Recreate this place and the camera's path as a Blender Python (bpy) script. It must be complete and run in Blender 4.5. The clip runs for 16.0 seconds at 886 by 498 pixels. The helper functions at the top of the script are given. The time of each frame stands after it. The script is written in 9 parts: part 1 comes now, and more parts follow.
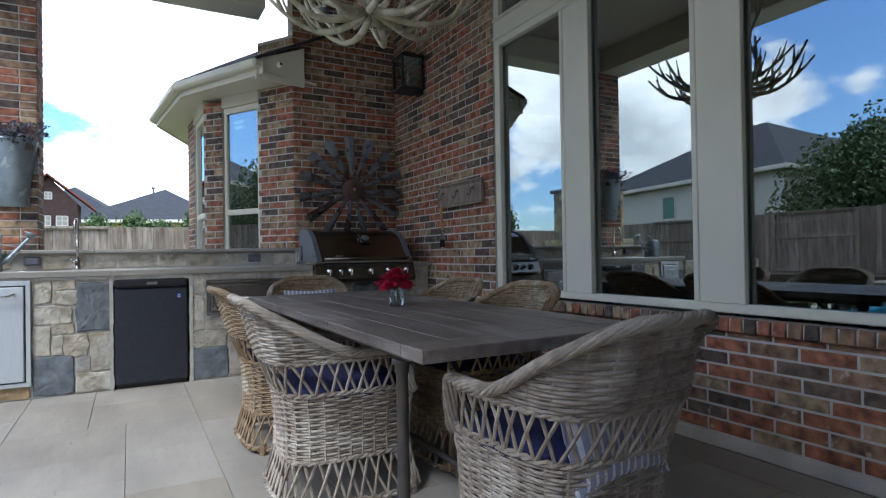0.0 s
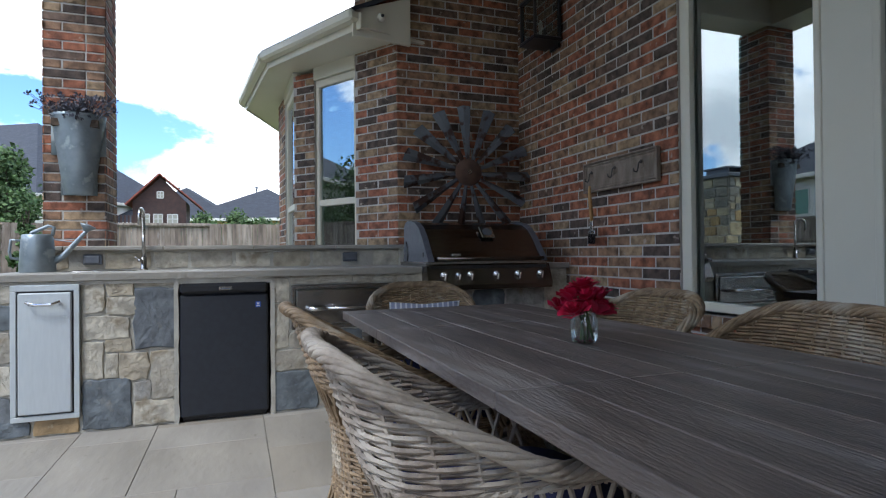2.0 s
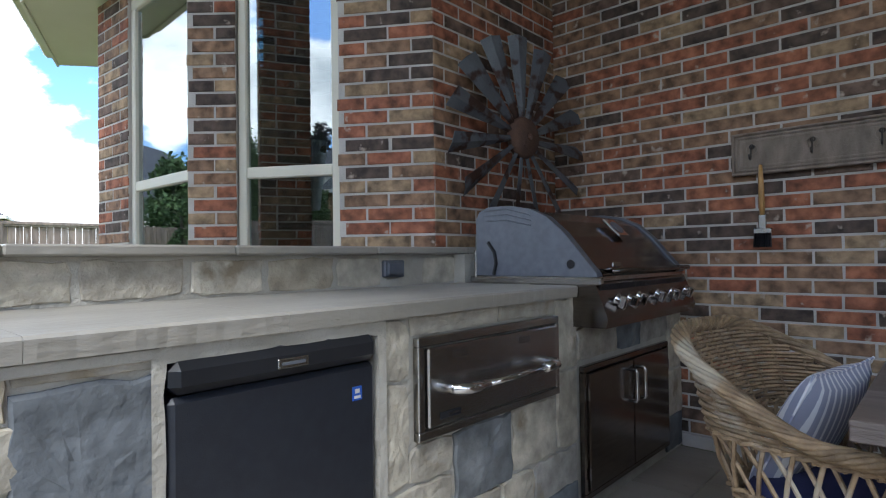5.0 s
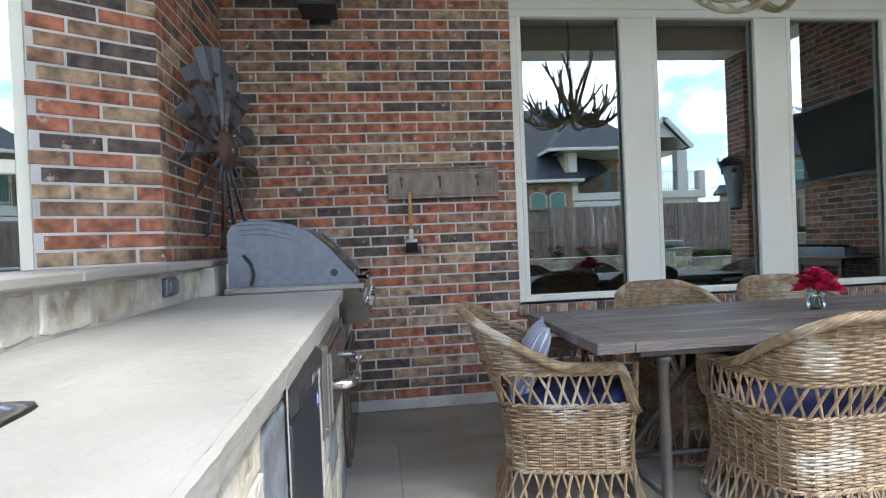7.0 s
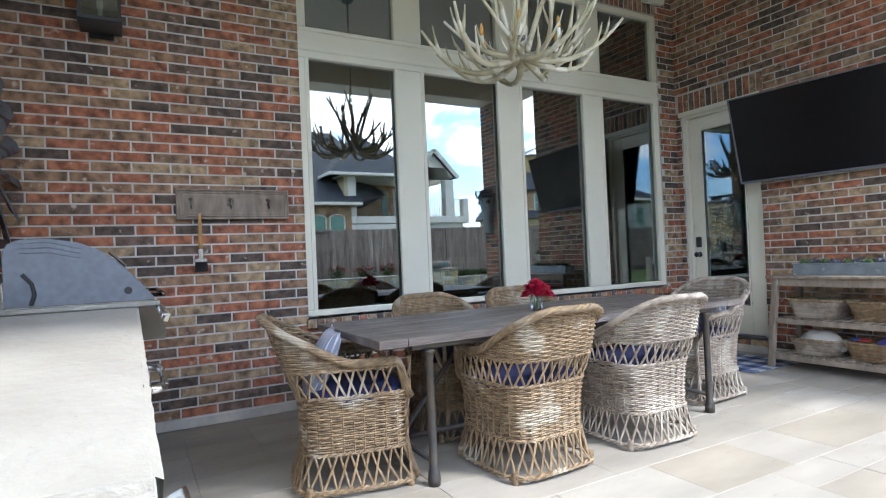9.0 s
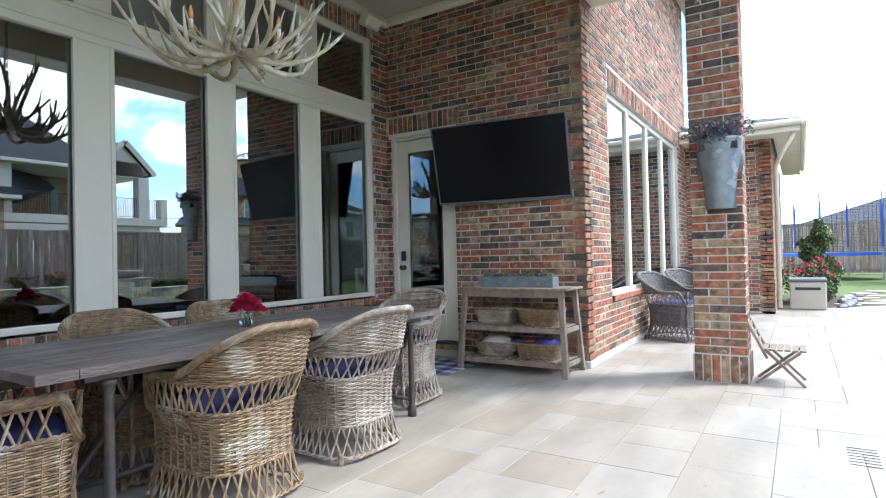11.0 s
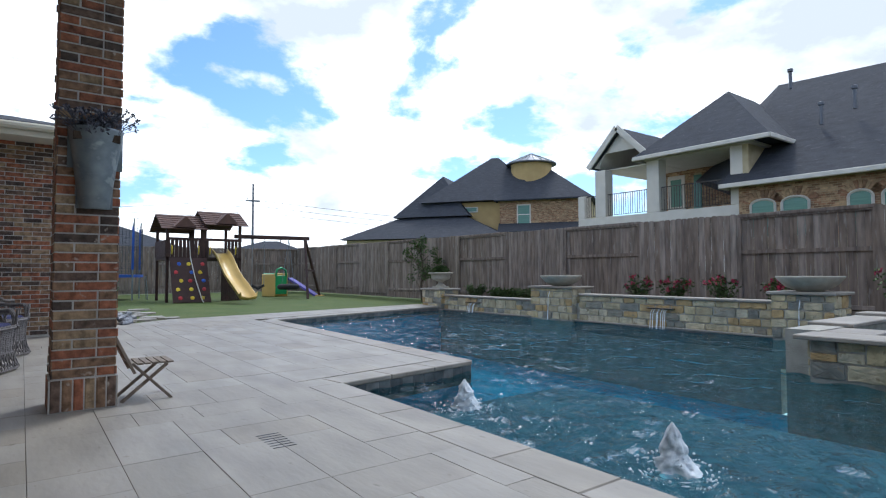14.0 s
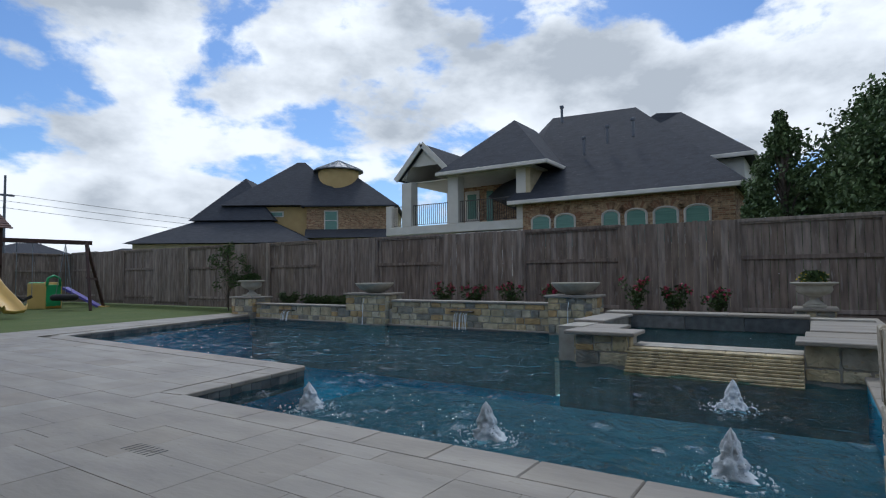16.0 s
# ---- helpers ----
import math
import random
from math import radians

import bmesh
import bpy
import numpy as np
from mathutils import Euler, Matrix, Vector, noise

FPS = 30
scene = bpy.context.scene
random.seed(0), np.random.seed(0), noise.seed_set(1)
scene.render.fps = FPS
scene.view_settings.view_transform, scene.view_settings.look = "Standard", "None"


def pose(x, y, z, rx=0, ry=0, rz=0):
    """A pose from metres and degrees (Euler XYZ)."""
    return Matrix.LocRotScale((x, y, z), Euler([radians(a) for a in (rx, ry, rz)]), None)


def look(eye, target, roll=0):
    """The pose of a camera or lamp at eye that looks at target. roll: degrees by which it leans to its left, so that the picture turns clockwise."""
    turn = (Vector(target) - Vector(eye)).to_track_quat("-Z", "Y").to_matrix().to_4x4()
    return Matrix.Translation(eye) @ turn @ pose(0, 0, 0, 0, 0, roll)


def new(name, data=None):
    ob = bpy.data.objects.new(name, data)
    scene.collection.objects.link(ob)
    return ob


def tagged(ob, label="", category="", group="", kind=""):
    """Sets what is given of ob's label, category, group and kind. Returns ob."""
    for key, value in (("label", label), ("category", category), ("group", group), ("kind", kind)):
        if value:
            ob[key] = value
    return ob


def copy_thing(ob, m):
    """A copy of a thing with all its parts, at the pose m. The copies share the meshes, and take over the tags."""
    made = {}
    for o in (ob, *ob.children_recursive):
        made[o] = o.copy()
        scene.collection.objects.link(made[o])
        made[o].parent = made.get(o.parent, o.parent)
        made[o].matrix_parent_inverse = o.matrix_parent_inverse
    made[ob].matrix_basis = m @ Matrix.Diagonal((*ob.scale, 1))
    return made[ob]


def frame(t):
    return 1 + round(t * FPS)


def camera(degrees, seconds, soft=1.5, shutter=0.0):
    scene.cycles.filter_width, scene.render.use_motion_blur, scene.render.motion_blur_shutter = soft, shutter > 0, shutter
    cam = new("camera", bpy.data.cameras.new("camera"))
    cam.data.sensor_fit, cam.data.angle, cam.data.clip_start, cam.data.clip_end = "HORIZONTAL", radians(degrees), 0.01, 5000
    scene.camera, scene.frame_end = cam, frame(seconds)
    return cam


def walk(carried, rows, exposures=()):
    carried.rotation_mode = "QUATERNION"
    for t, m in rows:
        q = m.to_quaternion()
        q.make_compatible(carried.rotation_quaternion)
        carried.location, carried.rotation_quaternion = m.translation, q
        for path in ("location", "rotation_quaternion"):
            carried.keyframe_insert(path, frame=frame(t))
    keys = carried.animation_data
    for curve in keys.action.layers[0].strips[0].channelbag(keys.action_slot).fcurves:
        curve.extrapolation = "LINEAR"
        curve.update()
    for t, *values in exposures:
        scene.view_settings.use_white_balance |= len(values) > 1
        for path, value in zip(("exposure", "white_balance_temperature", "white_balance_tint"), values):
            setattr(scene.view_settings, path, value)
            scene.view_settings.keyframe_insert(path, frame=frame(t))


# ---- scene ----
import itertools

cam = camera(76.3, 16.0, soft=1.15)
PATH = [
    (0, (0.19, 0.186, 1.02), (1.163, 1.934, 1.039), -0.9),
    (0.5, (0.304, 0.486, 1.022), (1.284, 2.23, 1.036), -0.9),
    (1, (0.386, 0.807, 1.032), (1.348, 2.56, 1.044), -0.8),
    (1.5, (0.448, 1.113, 1.023), (1.321, 2.913, 1.036), -0.8),
    (2, (0.424, 1.456, 1.03), (1.108, 3.335, 1.047), -0.6),
    (2.5, (0.336, 1.881, 1.021), (0.95, 3.785, 1.053), -0.4),
    (3, (0.245, 2.357, 1.05), (0.868, 4.257, 1.082), -0.2),
    (5.5, (-0.512, 4.505, 1.062), (1.231, 5.482, 1.08), -1.3),
    (6, (-0.637, 4.775, 1.10), (1.29, 5.309, 1.1), -1.7),
    (6.5, (-0.821, 4.943, 1.135), (1.176, 5.046, 1.126), -2.2),
    (7, (-1.079, 5.098, 1.14), (0.908, 4.868, 1.122), -2.4),
    (7.5, (-1.306, 5.196, 1.135), (0.637, 4.718, 1.120), -2.45),
    (8, (-1.502, 5.252, 1.107), (0.394, 4.615, 1.11), -2.7),
    (10.5, (-1.469, 5.298, 1.158), (-0.167, 3.78, 1.19), -1.5),
    (11, (-1.399, 5.23, 1.139), (-0.329, 3.54, 1.167), -1.3),
    (11.5, (-1.308, 5.057, 1.13), (-0.536, 3.212, 1.151), -0.8),
    (12, (-1.215, 4.809, 1.108), (-0.823, 2.848, 1.134), -0.8),
    (12.5, (-1.005, 4.73, 1.082), (-1.082, 2.732, 1.121), -0.4),
    (13, (-0.837, 4.733, 1.057), (-1.321, 2.794, 1.122), -0.2),
    (13.5, (-0.647, 4.76, 1.027), (-1.549, 2.977, 1.107), -0.2),
    (14, (-0.401, 4.809, 1.014), (-1.597, 3.208, 1.098), -0.1),
    (14.5, (-0.18, 4.922, 1.011), (-1.601, 3.517, 1.099), -0.2),
    (15, (0.065, 5.029, 1.03), (-1.551, 3.854, 1.117), -0.3),
    (15.5, (0.269, 5.061, 1.081), (-1.386, 3.942, 1.17), -0.4),
    (16, (0.361, 5.077, 1.102), (-1.308, 3.979, 1.198), -0.5),
]
EXPOSURES = [(0, 1.35), (3, 1.15), (5.5, 1.75), (6, 2.0), (7.5, 2.55), (10.5, 2.4), (11.5, 1.85), (12.25, 1.3), (13, 0.85), (14, 0.45), (15, 0.0), (16, -0.33)]
EXPOSURES = [(t, stops, 5800 if t < 5 else (5950 if t < 12 else 5850), 8) for t, stops in EXPOSURES]
walk(cam, [(t, look(eye, target, roll)) for t, eye, target, roll in PATH], EXPOSURES)

# daylight: a broken overcast sky, soft sun from the south-west, high up
world = bpy.data.worlds.new("world")
scene.world = world
world.use_nodes = True
SUN_EL, SUN_AZ = radians(52), radians(235)


def build_sky():
    nt = world.node_tree
    nt.nodes.clear()
    N, L = nt.nodes.new, nt.links.new
    out, bg = N("ShaderNodeOutputWorld"), N("ShaderNodeBackground")
    sky = N("ShaderNodeTexSky")
    sky.sky_type, sky.sun_disc = "NISHITA", False
    sky.sun_elevation, sky.sun_rotation = SUN_EL, SUN_AZ
    sky.air_density, sky.dust_density, sky.ozone_density = 1.0, 0.6, 2.5
    gain = N("ShaderNodeMix")
    gain.data_type, gain.blend_type = "RGBA", "MULTIPLY"
    gain.inputs[0].default_value = 1.0
    gain.inputs[7].default_value = (0.095, 0.113, 0.135, 1)
    L(sky.outputs[0], gain.inputs[6])
    co, mp = N("ShaderNodeTexCoord"), N("ShaderNodeMapping")
    mp.inputs["Scale"].default_value, mp.inputs["Location"].default_value = (1, 1, 1.9), CLOUD_SHIFT
    L(co.outputs["Generated"], mp.inputs["Vector"])
    cl = N("ShaderNodeTexNoise")
    cl.inputs["Scale"].default_value, cl.inputs["Detail"].default_value = 2.3, 12.0
    cl.inputs["Roughness"].default_value, cl.inputs["Distortion"].default_value = 0.56, 0.15
    L(mp.outputs[0], cl.inputs["Vector"])
    cover = N("ShaderNodeMapRange")
    cover.inputs["From Min"].default_value, cover.inputs["From Max"].default_value = 0.445, 0.50
    cover.interpolation_type = "SMOOTHSTEP"
    L(cl.outputs[0], cover.inputs[0])
    body = N("ShaderNodeTexNoise")
    body.inputs["Scale"].default_value, body.inputs["Detail"].default_value, body.inputs["Roughness"].default_value = 3.1, 10.0, 0.55
    L(mp.outputs[0], body.inputs["Vector"])
    thick = N("ShaderNodeMath")
    thick.operation = "MULTIPLY_ADD"
    thick.inputs[1].default_value, thick.inputs[2].default_value = -0.55, 0.78
    L(cl.outputs[0], thick.inputs[0])
    lit = N("ShaderNodeMath")
    lit.operation = "MULTIPLY_ADD"
    lit.inputs[1].default_value = 0.5
    half = N("ShaderNodeMath")
    half.operation = "MULTIPLY"
    half.inputs[1].default_value = 0.5
    L(thick.outputs[0], half.inputs[0])
    L(body.outputs[0], lit.inputs[0])
    L(half.outputs[0], lit.inputs[2])
    tone = N("ShaderNodeValToRGB")
    tone.color_ramp.elements[0].position, tone.color_ramp.elements[0].color = 0.43, (0.62, 0.65, 0.69, 1)
    tone.color_ramp.elements[1].position, tone.color_ramp.elements[1].color = 0.53, (1.26, 1.26, 1.26, 1)
    L(lit.outputs[0], tone.inputs[0])
    mix = N("ShaderNodeMix")
    mix.data_type = "RGBA"
    L(cover.outputs[0], mix.inputs[0])
    L(gain.outputs[2], mix.inputs[6])
    L(tone.outputs[0], mix.inputs[7])
    L(mix.outputs[2], bg.inputs[0])
    bg.inputs[1].default_value = SKY_GAIN
    L(bg.outputs[0], out.inputs[0])


SKY_GAIN = 1.0
CLOUD_SHIFT = (0.3, 1.7, 0.4)
build_sky()
sun = new("sun", bpy.data.lights.new("sun", "SUN"))
sun.data.energy, sun.data.angle, sun.data.color = 1.4, radians(12), (1.0, 0.95, 0.88)
sun.matrix_world = look((math.sin(SUN_AZ) * 50, math.cos(SUN_AZ) * 50, math.tan(SUN_EL) * 50), (0, 0, 0))


# ---- materials ----
def material(name, colour, second=None, scale=3.0, rough=0.7, bump=0.0, bump_scale=60.0, metal=0.0, detail=6.0,
             spread=(0.35, 0.65), coat=0.0, stretch=(1, 1, 1), speck=None, tint_random=0.0, speck_cut=0.62, speck_scale=9.0):
    """Two colours mixed by noise at one scale, a third as specks or stains at another, and a fine relief."""
    m = bpy.data.materials.new(name)
    m.use_nodes = True
    nt = m.node_tree
    N, L = nt.nodes.new, nt.links.new
    b = nt.nodes["Principled BSDF"]
    b.inputs["Roughness"].default_value, b.inputs["Metallic"].default_value = rough, metal
    b.inputs["Coat Weight"].default_value = coat
    geo = N("ShaderNodeNewGeometry")
    mp = N("ShaderNodeMapping")
    mp.inputs["Scale"].default_value = stretch
    L(geo.outputs["Position"], mp.inputs["Vector"])
    n1 = N("ShaderNodeTexNoise")
    n1.inputs["Scale"].default_value, n1.inputs["Detail"].default_value = scale, detail
    L(mp.outputs[0], n1.inputs["Vector"])
    rng = N("ShaderNodeMapRange")
    rng.inputs["From Min"].default_value, rng.inputs["From Max"].default_value = spread
    L(n1.outputs[0], rng.inputs[0])
    mix = N("ShaderNodeMix")
    mix.data_type = "RGBA"
    L(rng.outputs[0], mix.inputs[0])
    mix.inputs[6].default_value = (*colour, 1)
    mix.inputs[7].default_value = (*(second or [c * 0.8 for c in colour]), 1)
    last = mix.outputs[2]
    if speck:
        n2 = N("ShaderNodeTexNoise")
        n2.inputs["Scale"].default_value, n2.inputs["Detail"].default_value = speck_scale, 8.0
        L(mp.outputs[0], n2.inputs["Vector"])
        r2 = N("ShaderNodeMapRange")
        r2.inputs["From Min"].default_value, r2.inputs["From Max"].default_value = speck_cut, speck_cut + 0.08
        L(n2.outputs[0], r2.inputs[0])
        m2 = N("ShaderNodeMix")
        m2.data_type = "RGBA"
        L(r2.outputs[0], m2.inputs[0])
        L(last, m2.inputs[6])
        m2.inputs[7].default_value = (*speck, 1)
        last = m2.outputs[2]
    if tint_random:
        val = piece_random(nt)
        r3 = N("ShaderNodeMapRange")
        r3.inputs["To Min"].default_value, r3.inputs["To Max"].default_value = 1 - tint_random, 1 + tint_random
        L(val, r3.inputs[0])
        hsv = N("ShaderNodeHueSaturation")
        L(r3.outputs[0], hsv.inputs["Value"])
        L(last, hsv.inputs["Color"])
        last = hsv.outputs[0]
    L(last, b.inputs["Base Color"])
    if bump:
        n3 = N("ShaderNodeTexNoise")
        n3.inputs["Scale"].default_value, n3.inputs["Detail"].default_value = bump_scale, 5.0
        L(mp.outputs[0], n3.inputs["Vector"])
        bp = N("ShaderNodeBump")
        bp.inputs["Strength"].default_value, bp.inputs["Distance"].default_value = bump, 0.01
        L(n3.outputs[0], bp.inputs["Height"])
        L(bp.outputs[0], b.inputs["Normal"])
    return m


def piece_random(nt):
    """A number of its own for every piece, whether it is an object or an island of a mesh."""
    N, L = nt.nodes.new, nt.links.new
    oi, ge, ad, fr = N("ShaderNodeObjectInfo"), N("ShaderNodeNewGeometry"), N("ShaderNodeMath"), N("ShaderNodeMath")
    ad.operation, fr.operation = "ADD", "FRACT"
    L(oi.outputs["Random"], ad.inputs[0])
    L(ge.outputs["Random Per Island"], ad.inputs[1])
    L(ad.outputs[0], fr.inputs[0])
    return fr.outputs[0]


def ramp_material(name, stops, rough=0.85, bump=0.5, bump_scale=45.0, mottle=0.35, mottle_scale=9.0, smear=None, smear_cut=0.64,
                  smear_scale=14.0, stretch=(1, 1, 1)):
    """Each piece takes its colour from a ramp; noise mottles it."""
    m = bpy.data.materials.new(name)
    m.use_nodes = True
    nt = m.node_tree
    N, L = nt.nodes.new, nt.links.new
    b = nt.nodes["Principled BSDF"]
    b.inputs["Roughness"].default_value = rough
    ramp = N("ShaderNodeValToRGB")
    ramp.color_ramp.interpolation = "CONSTANT"
    els = ramp.color_ramp.elements
    while len(els) < len(stops):
        els.new(0.5)
    for e, (p, c) in zip(els, stops):
        e.position, e.color = p, (*c, 1)
    L(piece_random(nt), ramp.inputs[0])
    geo = N("ShaderNodeNewGeometry")
    mp = N("ShaderNodeMapping")
    mp.inputs["Scale"].default_value = stretch
    L(geo.outputs["Position"], mp.inputs["Vector"])
    n1 = N("ShaderNodeTexNoise")
    n1.inputs["Scale"].default_value, n1.inputs["Detail"].default_value = mottle_scale, 8.0
    L(mp.outputs[0], n1.inputs["Vector"])
    r1 = N("ShaderNodeMapRange")
    r1.inputs["From Min"].default_value, r1.inputs["From Max"].default_value = 0.3, 0.7
    r1.inputs["To Min"].default_value, r1.inputs["To Max"].default_value = 1 - mottle, 1 + mottle
    L(n1.outputs[0], r1.inputs[0])
    hsv = N("ShaderNodeHueSaturation")
    L(r1.outputs[0], hsv.inputs["Value"])
    L(ramp.outputs[0], hsv.inputs["Color"])
    last = hsv.outputs[0]
    if smear:
        n2 = N("ShaderNodeTexNoise")
        n2.inputs["Scale"].default_value, n2.inputs["Detail"].default_value = smear_scale, 6.0
        L(mp.outputs[0], n2.inputs["Vector"])
        r2 = N("ShaderNodeMapRange")
        r2.inputs["From Min"].default_value, r2.inputs["From Max"].default_value = smear_cut, smear_cut + 0.1
        L(n2.outputs[0], r2.inputs[0])
        m2 = N("ShaderNodeMix")
        m2.data_type = "RGBA"
        L(r2.outputs[0], m2.inputs[0])
        L(last, m2.inputs[6])
        m2.inputs[7].default_value = (*smear, 1)
        last = m2.outputs[2]
    L(last, b.inputs["Base Color"])
    n3 = N("ShaderNodeTexNoise")
    n3.inputs["Scale"].default_value, n3.inputs["Detail"].default_value = bump_scale, 6.0
    L(mp.outputs[0], n3.inputs["Vector"])
    bp = N("ShaderNodeBump")
    bp.inputs["Strength"].default_value, bp.inputs["Distance"].default_value = bump, 0.008
    L(n3.outputs[0], bp.inputs["Height"])
    L(bp.outputs[0], b.inputs["Normal"])
    return m


def glass_material(name, clear=0.5, low=0.27, tint=(0.74, 0.90, 0.84)):
    """Window glass: a mirror that grows with the glancing angle, over a tinted clear pane."""
    m = bpy.data.materials.new(name)
    m.use_nodes = True
    nt = m.node_tree
    nt.nodes.clear()
    N, L = nt.nodes.new, nt.links.new
    out, gl, tr, mx, fr, rg = (N("ShaderNodeOutputMaterial"), N("ShaderNodeBsdfGlossy"), N("ShaderNodeBsdfTransparent"),
                               N("ShaderNodeMixShader"), N("ShaderNodeFresnel"), N("ShaderNodeMapRange"))
    gl.inputs["Roughness"].default_value = 0.0
    gl.inputs["Color"].default_value = (0.93, 0.97, 1.0, 1)
    tr.inputs[0].default_value = (*[c * clear for c in tint], 1)
    fr.inputs["IOR"].default_value = 1.5
    rg.inputs["From Min"].default_value, rg.inputs["From Max"].default_value = 0.04, 0.5
    rg.inputs["To Min"].default_value, rg.inputs["To Max"].default_value = low, 0.8
    L(fr.outputs[0], rg.inputs[0])
    L(rg.outputs[0], mx.inputs[0])
    L(tr.outputs[0], mx.inputs[1])
    L(gl.outputs[0], mx.inputs[2])
    L(mx.outputs[0], out.inputs[0])
    return m


def water_material():
    m = bpy.data.materials.new("pool_water")
    m.use_nodes = True
    nt = m.node_tree
    nt.nodes.clear()
    N, L = nt.nodes.new, nt.links.new
    out, gl, tr, mx, fr = (N("ShaderNodeOutputMaterial"), N("ShaderNodeBsdfGlossy"), N("ShaderNodeBsdfTransparent"),
                           N("ShaderNodeMixShader"), N("ShaderNodeFresnel"))
    gl.inputs["Roughness"].default_value = 0.02
    tr.inputs[0].default_value = (0.50, 0.84, 0.90, 1)
    fr.inputs["IOR"].default_value = 1.33
    geo = N("ShaderNodeNewGeometry")
    n1, n2 = N("ShaderNodeTexNoise"), N("ShaderNodeTexNoise")
    n1.inputs["Scale"].default_value, n1.inputs["Detail"].default_value, n1.inputs["Distortion"].default_value = 4.6, 4.0, 1.0
    n2.inputs["Scale"].default_value, n2.inputs["Detail"].default_value = 15.0, 3.0
    add = N("ShaderNodeMath")
    add.operation = "MULTIPLY_ADD"
    add.inputs[1].default_value = 0.3
    L(geo.outputs["Position"], n1.inputs["Vector"])
    L(geo.outputs["Position"], n2.inputs["Vector"])
    L(n2.outputs[0], add.inputs[0])
    L(n1.outputs[0], add.inputs[2])
    bp = N("ShaderNodeBump")
    bp.inputs["Strength"].default_value, bp.inputs["Distance"].default_value = 1.0, 0.26
    L(add.outputs[0], bp.inputs["Height"])
    for n in (gl, fr):
        L(bp.outputs[0], n.inputs["Normal"])
    L(fr.outputs[0], mx.inputs[0])
    L(tr.outputs[0], mx.inputs[1])
    L(gl.outputs[0], mx.inputs[2])
    L(mx.outputs[0], out.inputs[0])
    return m


BRICK = ramp_material("brick_faces", [(0.0, (0.078, 0.055, 0.043)), (0.14, (0.258, 0.096, 0.052)), (0.34, (0.225, 0.130, 0.076)),
                                      (0.50, (0.285, 0.108, 0.056)), (0.62, (0.290, 0.200, 0.118)), (0.78, (0.215, 0.128, 0.076)),
                                      (0.90, (0.135, 0.088, 0.064))], smear=(0.46, 0.38, 0.31), smear_cut=0.64, mottle=0.6, mottle_scale=16)
BRICK_FAR = ramp_material("tan_brick_faces", [(0.0, (0.244, 0.146, 0.085)), (0.25, (0.366, 0.232, 0.134)), (0.5, (0.464, 0.317, 0.183)),
                                              (0.75, (0.317, 0.171, 0.098))], bump=0.2)
MORTAR = material("mortar", (0.52, 0.49, 0.45), (0.38, 0.36, 0.33), scale=5, bump=0.5, bump_scale=120, rough=0.95)
MORTAR_FAR = material("tan_mortar", (0.5, 0.42, 0.27), (0.4, 0.33, 0.2), scale=3, rough=0.95)
STONE = ramp_material("chopped_limestone", [(0.0, (0.486, 0.428, 0.292)), (0.20, (0.410, 0.347, 0.224)), (0.36, (0.518, 0.428, 0.258)), (0.50, (0.216, 0.214, 0.185)),
                                            (0.62, (0.432, 0.306, 0.146)), (0.74, (0.508, 0.459, 0.335)), (0.88, (0.270, 0.255, 0.206))],
                      bump=1.0, bump_scale=18, mottle=0.3, mottle_scale=7, smear=(0.27, 0.22, 0.14), smear_cut=0.60)
LIME = ramp_material("cream_limestone", [(0.0, (0.39, 0.355, 0.285)), (0.3, (0.33, 0.30, 0.245)), (0.55, (0.41, 0.375, 0.305)), (0.8, (0.35, 0.305, 0.23)), (0.92, (0.30, 0.285, 0.255))],
                     bump=1.0, bump_scale=38, mottle=0.34, mottle_scale=13, smear=(0.24, 0.20, 0.14), smear_cut=0.58, smear_scale=8)
SLATE = ramp_material("blue_grey_slate", [(0.0, (0.125, 0.140, 0.150)), (0.5, (0.155, 0.165, 0.170)), (0.8, (0.11, 0.12, 0.13))], bump=1.0, bump_scale=30, mottle=0.4,
                      mottle_scale=11, smear=(0.22, 0.215, 0.20), smear_cut=0.62, smear_scale=9)
OCHRE = ramp_material("ochre_limestone", [(0.0, (0.42, 0.26, 0.11)), (0.5, (0.36, 0.25, 0.13))], bump=1.0, bump_scale=24, mottle=0.35, smear=(0.45, 0.40, 0.30), smear_cut=0.6)
STONE_MORTAR = material("stone_joint", (0.43, 0.41, 0.36), (0.33, 0.31, 0.265), scale=6, bump=0.6, bump_scale=60, rough=0.95)
TRAV = ramp_material("travertine", [(0.0, (0.275, 0.249, 0.211)), (0.3, (0.288, 0.262, 0.226)), (0.55, (0.267, 0.240, 0.202)),
                                    (0.75, (0.300, 0.275, 0.239)), (0.92, (0.261, 0.231, 0.188))], rough=0.55, bump=0.35, bump_scale=26, mottle=0.20,
                     mottle_scale=3.4, smear=(0.185, 0.158, 0.122), smear_cut=0.66, smear_scale=22, stretch=(1, 0.35, 1))
GROUT = material("grout", (0.34, 0.315, 0.275), (0.19, 0.175, 0.15), scale=8, rough=0.95)
COUNTER = material("pitted_travertine_top", (0.315, 0.295, 0.258), (0.255, 0.237, 0.203), scale=4, rough=0.5, bump=0.4, bump_scale=40,
                   speck=(0.170, 0.150, 0.116), speck_cut=0.72, speck_scale=60, stretch=(0.5, 1, 1.6), tint_random=0.06)
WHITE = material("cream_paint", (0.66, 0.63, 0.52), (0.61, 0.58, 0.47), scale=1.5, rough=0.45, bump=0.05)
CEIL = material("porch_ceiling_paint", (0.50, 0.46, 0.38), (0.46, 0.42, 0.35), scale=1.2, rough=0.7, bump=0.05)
GLASS = glass_material("window_glass")
